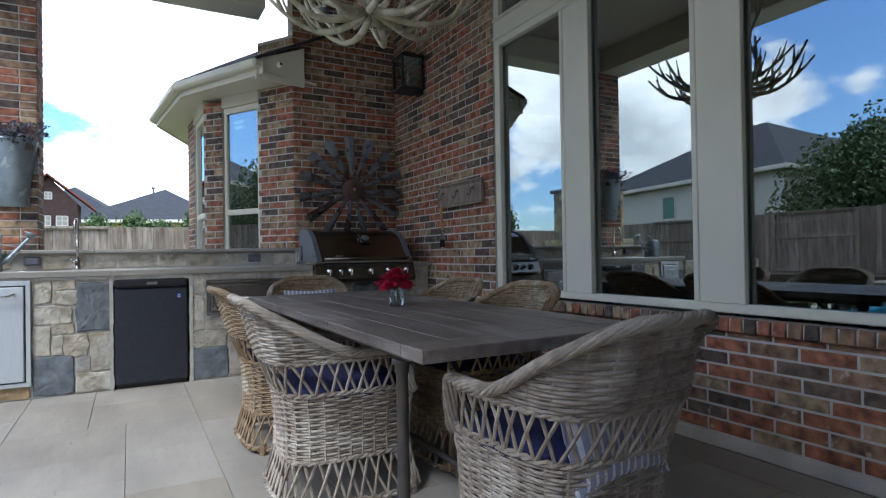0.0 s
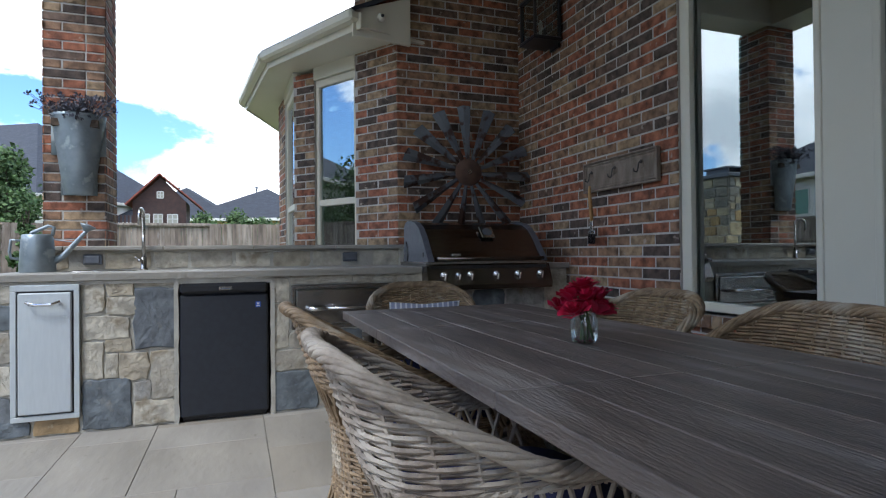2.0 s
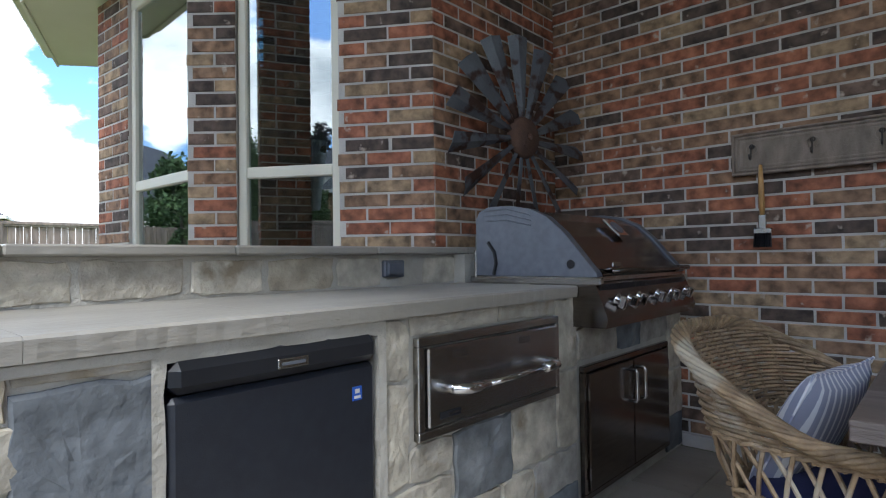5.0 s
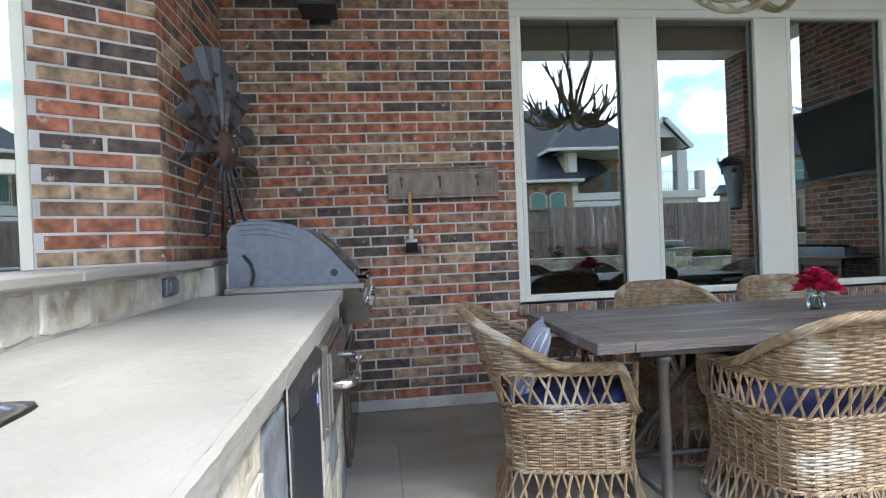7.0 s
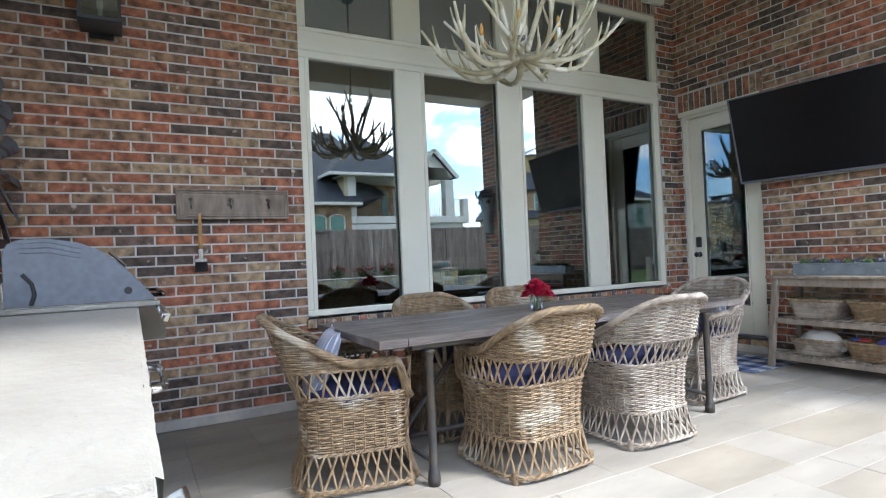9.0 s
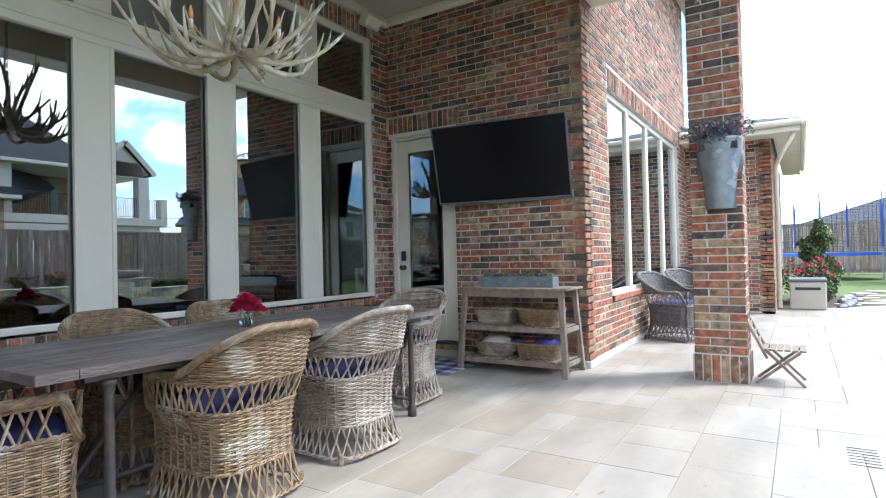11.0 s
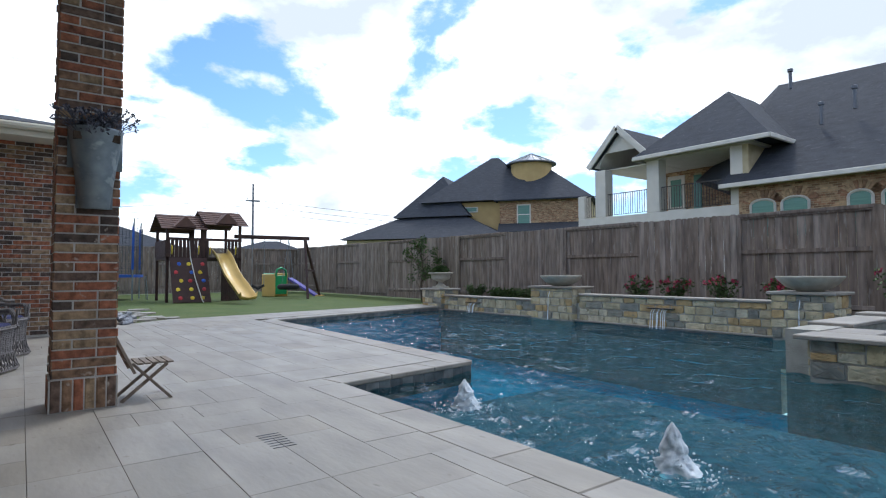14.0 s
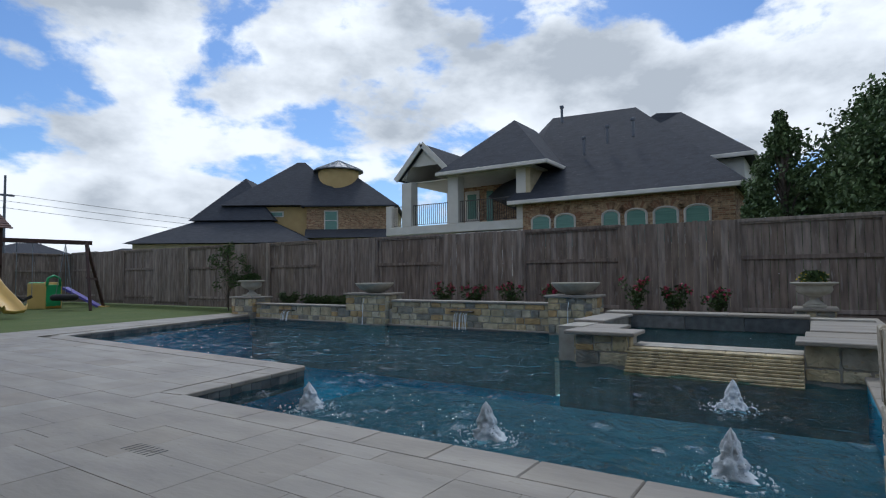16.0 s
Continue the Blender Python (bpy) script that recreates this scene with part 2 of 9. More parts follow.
WOODTOP = material("weathered_dark_timber", (0.155, 0.124, 0.106), (0.088, 0.070, 0.062), scale=5, rough=0.5, bump=0.6, bump_scale=45,
                   stretch=(4, 0.6, 3), speck=(0.205, 0.180, 0.165), speck_cut=0.56, speck_scale=2.2, tint_random=0.16)
GREYWOOD = material("grey_weathered_wood", (0.27, 0.22, 0.175), (0.17, 0.135, 0.105), scale=6, rough=0.8, bump=0.5, bump_scale=60,
                    stretch=(3, 3, 1), tint_random=0.1)
IRON = material("dark_iron", (0.065, 0.062, 0.062), (0.10, 0.085, 0.07), scale=14, rough=0.5, metal=0.6, bump=0.2)
BLACK = material("black_plastic", (0.012, 0.013, 0.016), (0.018, 0.019, 0.022), scale=8, rough=0.28)
FRIDGE = material("black_fridge_enamel", (0.012, 0.014, 0.020), (0.016, 0.019, 0.026), scale=30, rough=0.42, bump=0.1, bump_scale=300)
STEEL = material("brushed_steel", (0.46, 0.45, 0.43), (0.38, 0.37, 0.36), scale=20, rough=0.27, metal=1.0, stretch=(1, 1, 30), bump=0.05, bump_scale=80)
DARKSTEEL = material("smoked_steel", (0.20, 0.175, 0.155), (0.16, 0.14, 0.125), scale=9, rough=0.2, metal=1.0, stretch=(1, 1, 10))
CHROME = material("chrome", (0.75, 0.75, 0.76), (0.68, 0.68, 0.7), scale=5, rough=0.08, metal=1.0)
GREYPAINT = material("grey_cast_metal", (0.135, 0.145, 0.17), (0.11, 0.12, 0.14), scale=30, rough=0.45, metal=0.3, bump=0.15, bump_scale=200)
ZINC = material("galvanised_zinc", (0.30, 0.345, 0.37), (0.20, 0.235, 0.26), scale=9, rough=0.45, metal=0.55, speck=(0.40, 0.44, 0.45), speck_cut=0.58)
RUSTBLADE = material("rusty_galvanised_blade", (0.15, 0.165, 0.18), (0.10, 0.11, 0.125), scale=5, rough=0.6, metal=0.4, bump=0.4,
                     speck=(0.055, 0.028, 0.020), speck_cut=0.50, speck_scale=9)
RUST = material("rusted_iron", (0.060, 0.034, 0.026), (0.10, 0.055, 0.036), scale=10, rough=0.85, bump=0.5)
WICKER = material("honey_wicker", (0.270, 0.190, 0.108), (0.160, 0.104, 0.056), scale=30, rough=0.6, bump=0.4, bump_scale=150,
                  speck=(0.345, 0.290, 0.215), speck_cut=0.56, speck_scale=5, tint_random=0.22)
WICKER_GREY = material("greyed_wicker", (0.301, 0.250, 0.198), (0.196, 0.157, 0.123), scale=30, rough=0.7, bump=0.4, bump_scale=150,
                       speck=(0.377, 0.329, 0.271), speck_cut=0.5, speck_scale=5, tint_random=0.18)
WICKER_DARK = material("dark_grey_wicker", (0.17, 0.155, 0.15), (0.10, 0.09, 0.088), scale=30, rough=0.7, bump=0.4, bump_scale=150, tint_random=0.2)
NAVY = material("navy_cloth", (0.012, 0.016, 0.065), (0.018, 0.022, 0.085), scale=20, rough=0.9, bump=0.3, bump_scale=400)
ANTLER = material("antler", (0.52, 0.47, 0.33), (0.30, 0.27, 0.16), scale=5, rough=0.5, bump=0.4, bump_scale=60, speck=(0.60, 0.56, 0.46), speck_cut=0.52, speck_scale=8)
CANDLE = material("ivory_candle_sleeve", (0.75, 0.72, 0.62), rough=0.4)
AMBER = material("amber_glass_bulb", (0.62, 0.30, 0.08), (0.5, 0.22, 0.05), rough=0.1, scale=12)
WATER = water_material()
PLASTER = material("pool_plaster", (0.070, 0.370, 0.530), (0.050, 0.285, 0.425), scale=1.4, rough=0.9, bump=0.3, bump_scale=20)
SHELFPLASTER = material("shelf_plaster", (0.205, 0.255, 0.295), (0.145, 0.190, 0.230), scale=1.4, rough=0.9, bump=0.3, bump_scale=20)
WATERTILE = ramp_material("waterline_slate_tile", [(0.0, (0.11, 0.12, 0.12)), (0.4, (0.16, 0.165, 0.16)), (0.7, (0.085, 0.095, 0.10))], rough=0.4, bump=0.3)
SPATILE = ramp_material("ledger_stone", [(0.0, (0.44, 0.36, 0.21)), (0.4, (0.50, 0.42, 0.26)), (0.7, (0.38, 0.31, 0.18))], rough=0.55, bump=0.6)
FOAM = material("aerated_water", (0.86, 0.90, 0.93), (0.66, 0.73, 0.78), scale=22, rough=0.45, bump=0.7, bump_scale=40)
GRASS = material("lawn_grass", (0.062, 0.105, 0.012), (0.095, 0.125, 0.022), scale=1.2, rough=0.9, bump=1.0, bump_scale=60, tint_random=0.3)
SOIL = material("mulch_soil", (0.050, 0.035, 0.025), (0.085, 0.06, 0.042), scale=12, rough=1.0, bump=1.0, bump_scale=40)
FENCE = ramp_material("weathered_cedar", [(0.0, (0.213, 0.170, 0.138)), (0.3, (0.265, 0.218, 0.182)), (0.55, (0.172, 0.133, 0.107)),
                                          (0.8, (0.190, 0.147, 0.115))], rough=0.9, bump=0.6, bump_scale=30, mottle=0.4, mottle_scale=3.0,
                      stretch=(4, 4, 0.6), smear=(0.27, 0.24, 0.21), smear_cut=0.60, smear_scale=4)
SHINGLE = material("dark_shingles", (0.040, 0.045, 0.058), (0.028, 0.031, 0.041), scale=2.5, rough=0.9, bump=0.6, bump_scale=25,
                   speck=(0.060, 0.066, 0.08), speck_cut=0.6, speck_scale=5, stretch=(1, 1, 4), tint_random=0.15)
STUCCO = material("yellow_stucco", (0.50, 0.36, 0.16), (0.45, 0.32, 0.14), scale=2, rough=0.9, bump=0.1)
WHITEWALL = material("white_stucco", (0.66, 0.63, 0.57), (0.60, 0.57, 0.51), scale=2, rough=0.8)
BLIND = material("green_blind_glass", (0.13, 0.27, 0.215), (0.10, 0.22, 0.17), scale=1, rough=0.25, stretch=(1, 1, 20))
PLAYWOOD = material("brown_playset_timber", (0.060, 0.028, 0.022), (0.040, 0.020, 0.017), scale=5, rough=0.75, bump=0.3, tint_random=0.15)
PLAYROOF = material("redwood_slats", (0.12, 0.060, 0.045), (0.085, 0.045, 0.035), scale=5, rough=0.8, bump=0.3, tint_random=0.15)
YELLOW = material("yellow_plastic", (0.66, 0.45, 0.14), (0.60, 0.40, 0.115), scale=2, rough=0.4)
BRIGHTY = material("bright_yellow_plastic", (0.75, 0.55, 0.03), rough=0.4)
PURPLE = material("purple_plastic", (0.12, 0.10, 0.42), (0.10, 0.085, 0.36), rough=0.45)
GREENP = material("green_plastic", (0.03, 0.35, 0.12), (0.03, 0.30, 0.10), rough=0.4)
REDP = material("red_plastic", (0.45, 0.03, 0.04), rough=0.4)
BLUEP = material("blue_plastic", (0.02, 0.10, 0.45), (0.02, 0.08, 0.38), rough=0.5)
RUBBER = material("black_rubber", (0.02, 0.02, 0.022), rough=0.8)
NET = material("dark_netting", (0.05, 0.06, 0.07), rough=0.9)
LEAF = material("leaf_green", (0.045, 0.085, 0.022), (0.075, 0.125, 0.035), scale=2, rough=0.7, tint_random=0.45)
LEAFDARK = material("dark_leaf_green", (0.070, 0.115, 0.042), (0.115, 0.165, 0.065), scale=1, rough=0.7, tint_random=0.45)
DRY = material("dried_lavender", (0.13, 0.13, 0.165), (0.085, 0.09, 0.11), scale=20, rough=0.9, tint_random=0.3)
BARK = material("bark", (0.10, 0.08, 0.06), (0.06, 0.048, 0.036), scale=8, rough=0.95, bump=0.8, stretch=(4, 4, 1))
ROSE = material("crimson_petal", (0.55, 0.008, 0.060), (0.32, 0.004, 0.030), scale=20, rough=0.55, bump=0.2, tint_random=0.15)
PINK = material("pink_petal", (0.55, 0.05, 0.13), rough=0.6, tint_random=0.3)
URN = material("cast_stone", (0.44, 0.41, 0.34), (0.36, 0.335, 0.275), scale=8, rough=0.85, bump=0.3, tint_random=0.05)
SCREEN = material("switched_off_screen", (0.004, 0.004, 0.005), (0.005, 0.005, 0.006), rough=0.22)
DARKROOM = material("dim_interior_paint", (0.36, 0.35, 0.29), (0.32, 0.31, 0.25), scale=1, rough=0.9)
DARKFLOOR = material("dark_wood_floor", (0.12, 0.080, 0.05), (0.09, 0.060, 0.04), scale=2, rough=0.4, stretch=(1, 8, 1))
CLOTHWHITE = material("white_cloth", (0.62, 0.60, 0.56), (0.52, 0.50, 0.47), scale=8, rough=0.95, bump=0.4)
MUDRED = material("red_tile_roof", (0.28, 0.07, 0.045), (0.20, 0.055, 0.035), scale=6, rough=0.85, bump=0.4)
BEIGE = material("beige_resin", (0.42, 0.40, 0.34), (0.38, 0.36, 0.30), scale=3, rough=0.6)
TRANSLAMP = material("lamp_shade_linen", (0.55, 0.50, 0.36), (0.5, 0.45, 0.32), scale=30, rough=0.95)


# ---- builders ----
class Builder:
    """Collects vertices and faces for one mesh."""

    def __init__(self):
        self.v, self.f = [], []

    def add(self, verts, faces):
        n = len(self.v)
        self.v += [tuple(p) for p in verts]
        self.f += [tuple(n + i for i in face) for face in faces]
        return self

    def box(self, x0, x1, y0, y1, z0, z1, c=0.0, m=None, skew=None):
        """A box, its edges chamfered by c."""
        if c <= 0:
            p = [(x, y, z) for z in (z0, z1) for y in (y0, y1) for x in (x0, x1)]
            q = [(0, 2, 3, 1), (4, 5, 7, 6), (0, 1, 5, 4), (2, 6, 7, 3), (0, 4, 6, 2), (1, 3, 7, 5)]
        else:
            c = min(c, (x1 - x0) * 0.45, (y1 - y0) * 0.45, (z1 - z0) * 0.45)
            lo, hi = (x0, y0, z0), (x1, y1, z1)
            p, at = [], {}
            for sx in (0, 1):
                for sy in (0, 1):
                    for sz in (0, 1):
                        s = (sx, sy, sz)
                        for a in range(3):
                            co = [(lo[i] + (0 if i == a else c)) if s[i] == 0 else (hi[i] - (0 if i == a else c)) for i in range(3)]
                            at[(s, a)] = len(p)
                            p.append(tuple(co))
            q = []
            for a in range(3):
                b, d = (a + 1) % 3, (a + 2) % 3
                for s in (0, 1):
                    ring = []
                    for u, w in ((0, 0), (1, 0), (1, 1), (0, 1)):
                        k = [0, 0, 0]
                        k[a], k[b], k[d] = s, u, w
                        ring.append(at[(tuple(k), a)])
                    q.append(tuple(ring if s else ring[::-1]))
                for u in (0, 1):
                    for w in (0, 1):
                        k0, k1 = [0, 0, 0], [0, 0, 0]
                        k0[b] = k1[b] = u
                        k0[d] = k1[d] = w
                        k0[a], k1[a] = 0, 1
                        r = (at[(tuple(k0), b)], at[(tuple(k1), b)], at[(tuple(k1), d)], at[(tuple(k0), d)])
                        q.append(r if (u == w) else r[::-1])
            for s in itertools.product((0, 1), repeat=3):
                r = (at[(s, 0)], at[(s, 1)], at[(s, 2)])
                q.append(r if sum(s) % 2 else r[::-1])
        if m is not None:
            p = [m @ Vector(a) for a in p]
        return self.add(p, q)

    def beam(self, a, b, w, h, c=0.0, up=(0, 0, 1)):
        """A bar of w by h from a to b."""
        a, b = Vector(a), Vector(b)
        d = b - a
        z = d.normalized()
        u = Vector(up)
        if abs(z.dot(u)) > 0.98:
            u = Vector((1, 0, 0))
        x = u.cross(z).normalized()
        y = z.cross(x)
        m = Matrix((x, y, z)).transposed().to_4x4()
        m.translation = a
        return self.box(-w / 2, w / 2, -h / 2, h / 2, 0, d.length, c, m)

    def tube(self, pts, r, sides=6, caps=True):
        """A tube along the points; r is a radius or one for each point."""
        pts = [Vector(p) for p in pts]
        rs = list(r) if hasattr(r, "__len__") else [r] * len(pts)
        rings, ref = [], None
        closed = (pts[0] - pts[-1]).length < 1e-6 and len(pts) > 3
        for i, p in enumerate(pts):
            if closed:
                t = pts[(i + 1) % (len(pts) - 1)] - pts[(i - 1) % (len(pts) - 1)]
            else:
                t = pts[min(i + 1, len(pts) - 1)] - pts[max(i - 1, 0)]
            t = t.normalized() if t.length > 1e-9 else Vector((0, 0, 1))
            if ref is None:
                ref = Vector((0, 0, 1)) if abs(t.z) < 0.9 else Vector((1, 0, 0))
            x = ref.cross(t)
            x = x.normalized() if x.length > 1e-6 else t.orthogonal().normalized()
            y = t.cross(x)
            ref = y
            rings.append([p + (x * math.cos(k * 2 * math.pi / sides) + y * math.sin(k * 2 * math.pi / sides)) * rs[i] for k in range(sides)])
        n = len(rings)
        v = [q for ring in rings for q in ring]
        f = [(i * sides + k, i * sides + (k + 1) % sides, (i + 1) * sides + (k + 1) % sides, (i + 1) * sides + k)
             for i in range(n - 1) for k in range(sides)]
        if caps and not closed:
            f += [tuple(range(sides))[::-1], tuple((n - 1) * sides + k for k in range(sides))]
        return self.add(v, f)

    def lathe(self, profile, segs=24, centre=(0, 0, 0), m=None):
        """Turns (radius, height) pairs round the upright axis."""
        v = []
        for r, z in profile:
            for k in range(segs):
                a = k * 2 * math.pi / segs
                v.append(Vector((centre[0] + r * math.cos(a), centre[1] + r * math.sin(a), centre[2] + z)))
        if m is not None:
            v = [m @ p for p in v]
        f = [(i * segs + k, i * segs + (k + 1) % segs, (i + 1) * segs + (k + 1) % segs, (i + 1) * segs + k)
             for i in range(len(profile) - 1) for k in range(segs)]
        f += [tuple(range(segs))[::-1], tuple((len(profile) - 1) * segs + k for k in range(segs))]
        return self.add(v, f)

    def prism(self, outline, z0, z1):
        """An upright prism on a plan outline that runs anticlockwise."""
        n = len(outline)
        v = [(x, y, z0) for x, y in outline] + [(x, y, z1) for x, y in outline]
        f = [tuple(range(n))[::-1], tuple(range(n, 2 * n))] + [(i, (i + 1) % n, n + (i + 1) % n, n + i) for i in range(n)]
        return self.add(v, f)

    def slab(self, pts, thick):
        """A flat plate with the given corners, thickened downwards along its normal."""
        pts = [Vector(p) for p in pts]
        nrm = (pts[1] - pts[0]).cross(pts[2] - pts[0]).normalized() * thick
        n = len(pts)
        v = pts + [p - nrm for p in pts]
        f = [tuple(range(n)), tuple(range(n, 2 * n))[::-1]] + [(i, n + i, n + (i + 1) % n, (i + 1) % n) for i in range(n)]
        return self.add(v, f)

    def mesh(self, name, mat, smooth=False):
        me = bpy.data.meshes.new(name)
        me.from_pydata(self.v, [], self.f)
        me.materials.append(mat)
        if smooth:
            me.polygons.foreach_set("use_smooth", [True] * len(me.polygons))
            me.update()
        return me


def part(name, b, mat, parent=None, label="", smooth=False, kind=""):
    """One mesh object, under its thing or part."""
    ob = new(name, b.mesh(name, mat, smooth) if isinstance(b, Builder) else b)
    ob.parent = parent
    return tagged(ob, label=label, kind=kind)


def thing(name, label, category, at=(0, 0, 0), turn=0.0, group=""):
    e = new(name)
    e.empty_display_size = 0.1
    e.matrix_world = pose(*at, 0, 0, turn)
    return tagged(e, label=label, category=category, group=group)


def structure(name, b, mat, label="", smooth=False, parent=None):
    return part(name, b, mat, parent, label, smooth, "structure")
# ---- brickwork ----
COURSE, STRETCH, JOINT, PROUD = 0.0715, 0.241, 0.012, 0.005
BRICK_QUEUE = []
BRICK_SHAPES = {}


def brick_verts(L, H, rng, d=PROUD, back=0.004):
    """A brick's visible part: a face with worn edges that stands out of the mortar."""
    e = [0.0025 + 0.003 * rng.random() for _ in range(8)]
    j = [0.0012 * (rng.random() - 0.5) for _ in range(8)]
    o = [(0 + j[0], j[1]), (L + j[2], j[3]), (L + j[4], H + j[5]), (j[6], H + j[7])]
    i = [(e[0] * 2, e[1]), (L - e[2] * 2, e[3]), (L - e[4] * 2, H - e[5]), (e[6] * 2, H - e[7])]
    t = [d + 0.002 * (rng.random() - 0.5) for _ in range(4)]
    v = [(x, -back, z) for x, z in o] + [(x, d - 0.004, z) for x, z in o] + [(i[k][0], t[k], i[k][1]) for k in range(4)]
    f = [(a, (a + 1) % 4, 4 + (a + 1) % 4, 4 + a) for a in range(4)] + [(4 + a, 4 + (a + 1) % 4, 8 + (a + 1) % 4, 8 + a) for a in range(4)] + [(8, 9, 10, 11)]
    return v, f


def cut_spans(lo, hi, holes, v0, v1):
    spans = [(lo, hi)]
    for h0, h1, b, t in holes:
        if min(v1, t) - max(v0, b) > 0.4 * (v1 - v0):
            spans = [s for a, z in spans for s in ((a, min(z, h0)), (max(a, h1), z)) if s[1] - s[0] > 0.02]
    return spans


def wall_frame(origin, along, out):
    u, n = Vector(along).normalized(), Vector(out).normalized()
    m = Matrix((u, n, (0, 0, 1))).transposed().to_4x4()
    m.translation = Vector(origin)
    return m


def brickwork(name, m, width, height, holes=(), thick=0.1, focus=None, pieces=300, start=0.0, mat=None, mortar=None, bands=(), back=True,
              course=COURSE, stretch=STRETCH, phase=0.0):
    """A wall of real bricks over a mortar core, in the frame m (x along, y out, z up). Holes: (x0, x1, z0, z1). Bands of soldier bricks: (x0, x1, z0, z1)."""
    rng = random.Random(name)
    mat, mortar = mat or BRICK, mortar or MORTAR
    core = Builder()
    xs = sorted({0, width, *[h[0] for h in holes], *[h[1] for h in holes]})
    zs = sorted({0, height, *[h[2] for h in holes], *[h[3] for h in holes]})
    xs, zs = [x for x in xs if 0 <= x <= width], [z for z in zs if 0 <= z <= height]
    for x0, x1 in zip(xs, xs[1:]):
        for z0, z1 in zip(zs, zs[1:]):
            cx, cz = (x0 + x1) / 2, (z0 + z1) / 2
            if not any(h[0] < cx < h[1] and h[2] < cz < h[3] for h in holes):
                core.box(x0, x1, -thick, 0, z0, z1, 0, m)
    wall = structure(name, core, mortar)
    todo = []
    n = int(round((height - start) / course))
    for k in range(n):
        z0 = start + k * course
        z1 = min(z0 + course - JOINT, height)
        for a, z in cut_spans(0, width, list(holes) + list(bands), z0, z1):
            off = (phase + (k % 2) * stretch / 2 + rng.uniform(-0.006, 0.006)) % stretch
            x = a - ((a - off) % stretch)
            while x < z - 0.02:
                x0, x1 = max(x, a), min(x + stretch - JOINT, z)
                if x1 - x0 > 0.03:
                    todo.append((x0, z0, x1 - x0, z1 - z0))
                x += stretch
    for b0, b1, z0, z1 in bands:
        x = b0
        while x < b1 - 0.03:
            todo.append((x, z0, min(course - JOINT, b1 - x), z1 - z0 - JOINT))
            x += course
    near = set()
    if focus is not None and pieces:
        order = sorted(range(len(todo)), key=lambda i: (todo[i][0] + todo[i][2] / 2 - focus[0]) ** 2 + (todo[i][1] - focus[1]) ** 2)
        near = set(order[:pieces])
    joined = Builder()
    for i, (x, z, L, H) in enumerate(todo):
        if i in near:
            BRICK_QUEUE.append((wall, m @ Matrix.Translation((x, 0, z)), L, H, mat, rng.randrange(6)))
        else:
            v, f = brick_verts(L, H, rng)
            joined.add([m @ Vector((a + x, b, c + z)) for a, b, c in v], f)
    if joined.v:
        part("brickwork", joined, mat, wall, kind="stuff")
    return wall


def lay_bricks():
    """The bricks nearest the path, each an object on one of a few shared shapes."""
    for wall, m, L, H, mat, k in BRICK_QUEUE:
        key = (round(L, 2), round(H, 3), mat.name, k)
        if key not in BRICK_SHAPES:
            b = Builder()
            b.add(*brick_verts(L, H, random.Random(str(key))))
            BRICK_SHAPES[key] = b.mesh("brick", mat)
        ob = new("brick", BRICK_SHAPES[key])
        ob.parent = wall
        ob.matrix_world = m


# ---- the house ----
CEILING_Z = 4.06
EAST_X, NORTH_Y, SOUTH_Y, PIER_X, CORNER_X = 2.87, 6.09, -0.27, 1.708, 0.40
WIN_Y0, WIN_Y1, WIN_Z0, WIN_Z1 = 0.0, 4.10, 0.695, 3.75

# east wall, with the row of tall windows (x along the wall runs north)
east = wall_frame((EAST_X, SOUTH_Y, 0), (0, 1, 0), (-1, 0, 0))
brickwork("wall_east", east, NORTH_Y - SOUTH_Y, CEILING_Z, holes=[(WIN_Y0 - SOUTH_Y, WIN_Y1 - SOUTH_Y, WIN_Z0 - 0.075, WIN_Z1)], thick=0.20,
          focus=(5.2, 1.1), pieces=300, start=0.075, bands=[(WIN_Y0 - SOUTH_Y - 0.0, WIN_Y1 - SOUTH_Y, WIN_Z1 + 0.005, WIN_Z1 + 0.22)])
north = wall_frame((EAST_X, NORTH_Y, 0), (-1, 0, 0), (0, -1, 0))
brickwork("wall_north", north, EAST_X - PIER_X, CEILING_Z, thick=0.2, focus=(0.6, 1.6), pieces=300, start=0.04)
# south wall, with the door
south = wall_frame((CORNER_X, SOUTH_Y, 0), (1, 0, 0), (0, 1, 0))
DOOR = (1.90, 2.80, 0.15, 2.61)
brickwork("wall_south", south, EAST_X - CORNER_X, CEILING_Z, holes=[(DOOR[0] - CORNER_X, DOOR[1] - CORNER_X, DOOR[2], DOOR[3])], thick=0.2,
          focus=(0.6, 1.2), pieces=300, start=0.075, bands=[(DOOR[0] - CORNER_X - 0.06, EAST_X - CORNER_X, DOOR[3] + 0.005, DOOR[3] + 0.24)])
# the long west-facing wall beyond the corner, two storeys
SIDE_END = -6.3
side = wall_frame((CORNER_X, SIDE_END, 0), (0, 1, 0), (-1, 0, 0))
SW = (-5.45, -1.15, 0.66, 3.02)
brickwork("wall_side", side, SOUTH_Y - SIDE_END, 6.0, holes=[(SW[0] - SIDE_END, SW[1] - SIDE_END, SW[2], SW[3])], thick=0.2,
          focus=(SOUTH_Y - SIDE_END, 1.3), pieces=300, start=0.075, bands=[(SW[0] - SIDE_END, SW[1] - SIDE_END, SW[3] + 0.005, SW[3] + 0.24)])
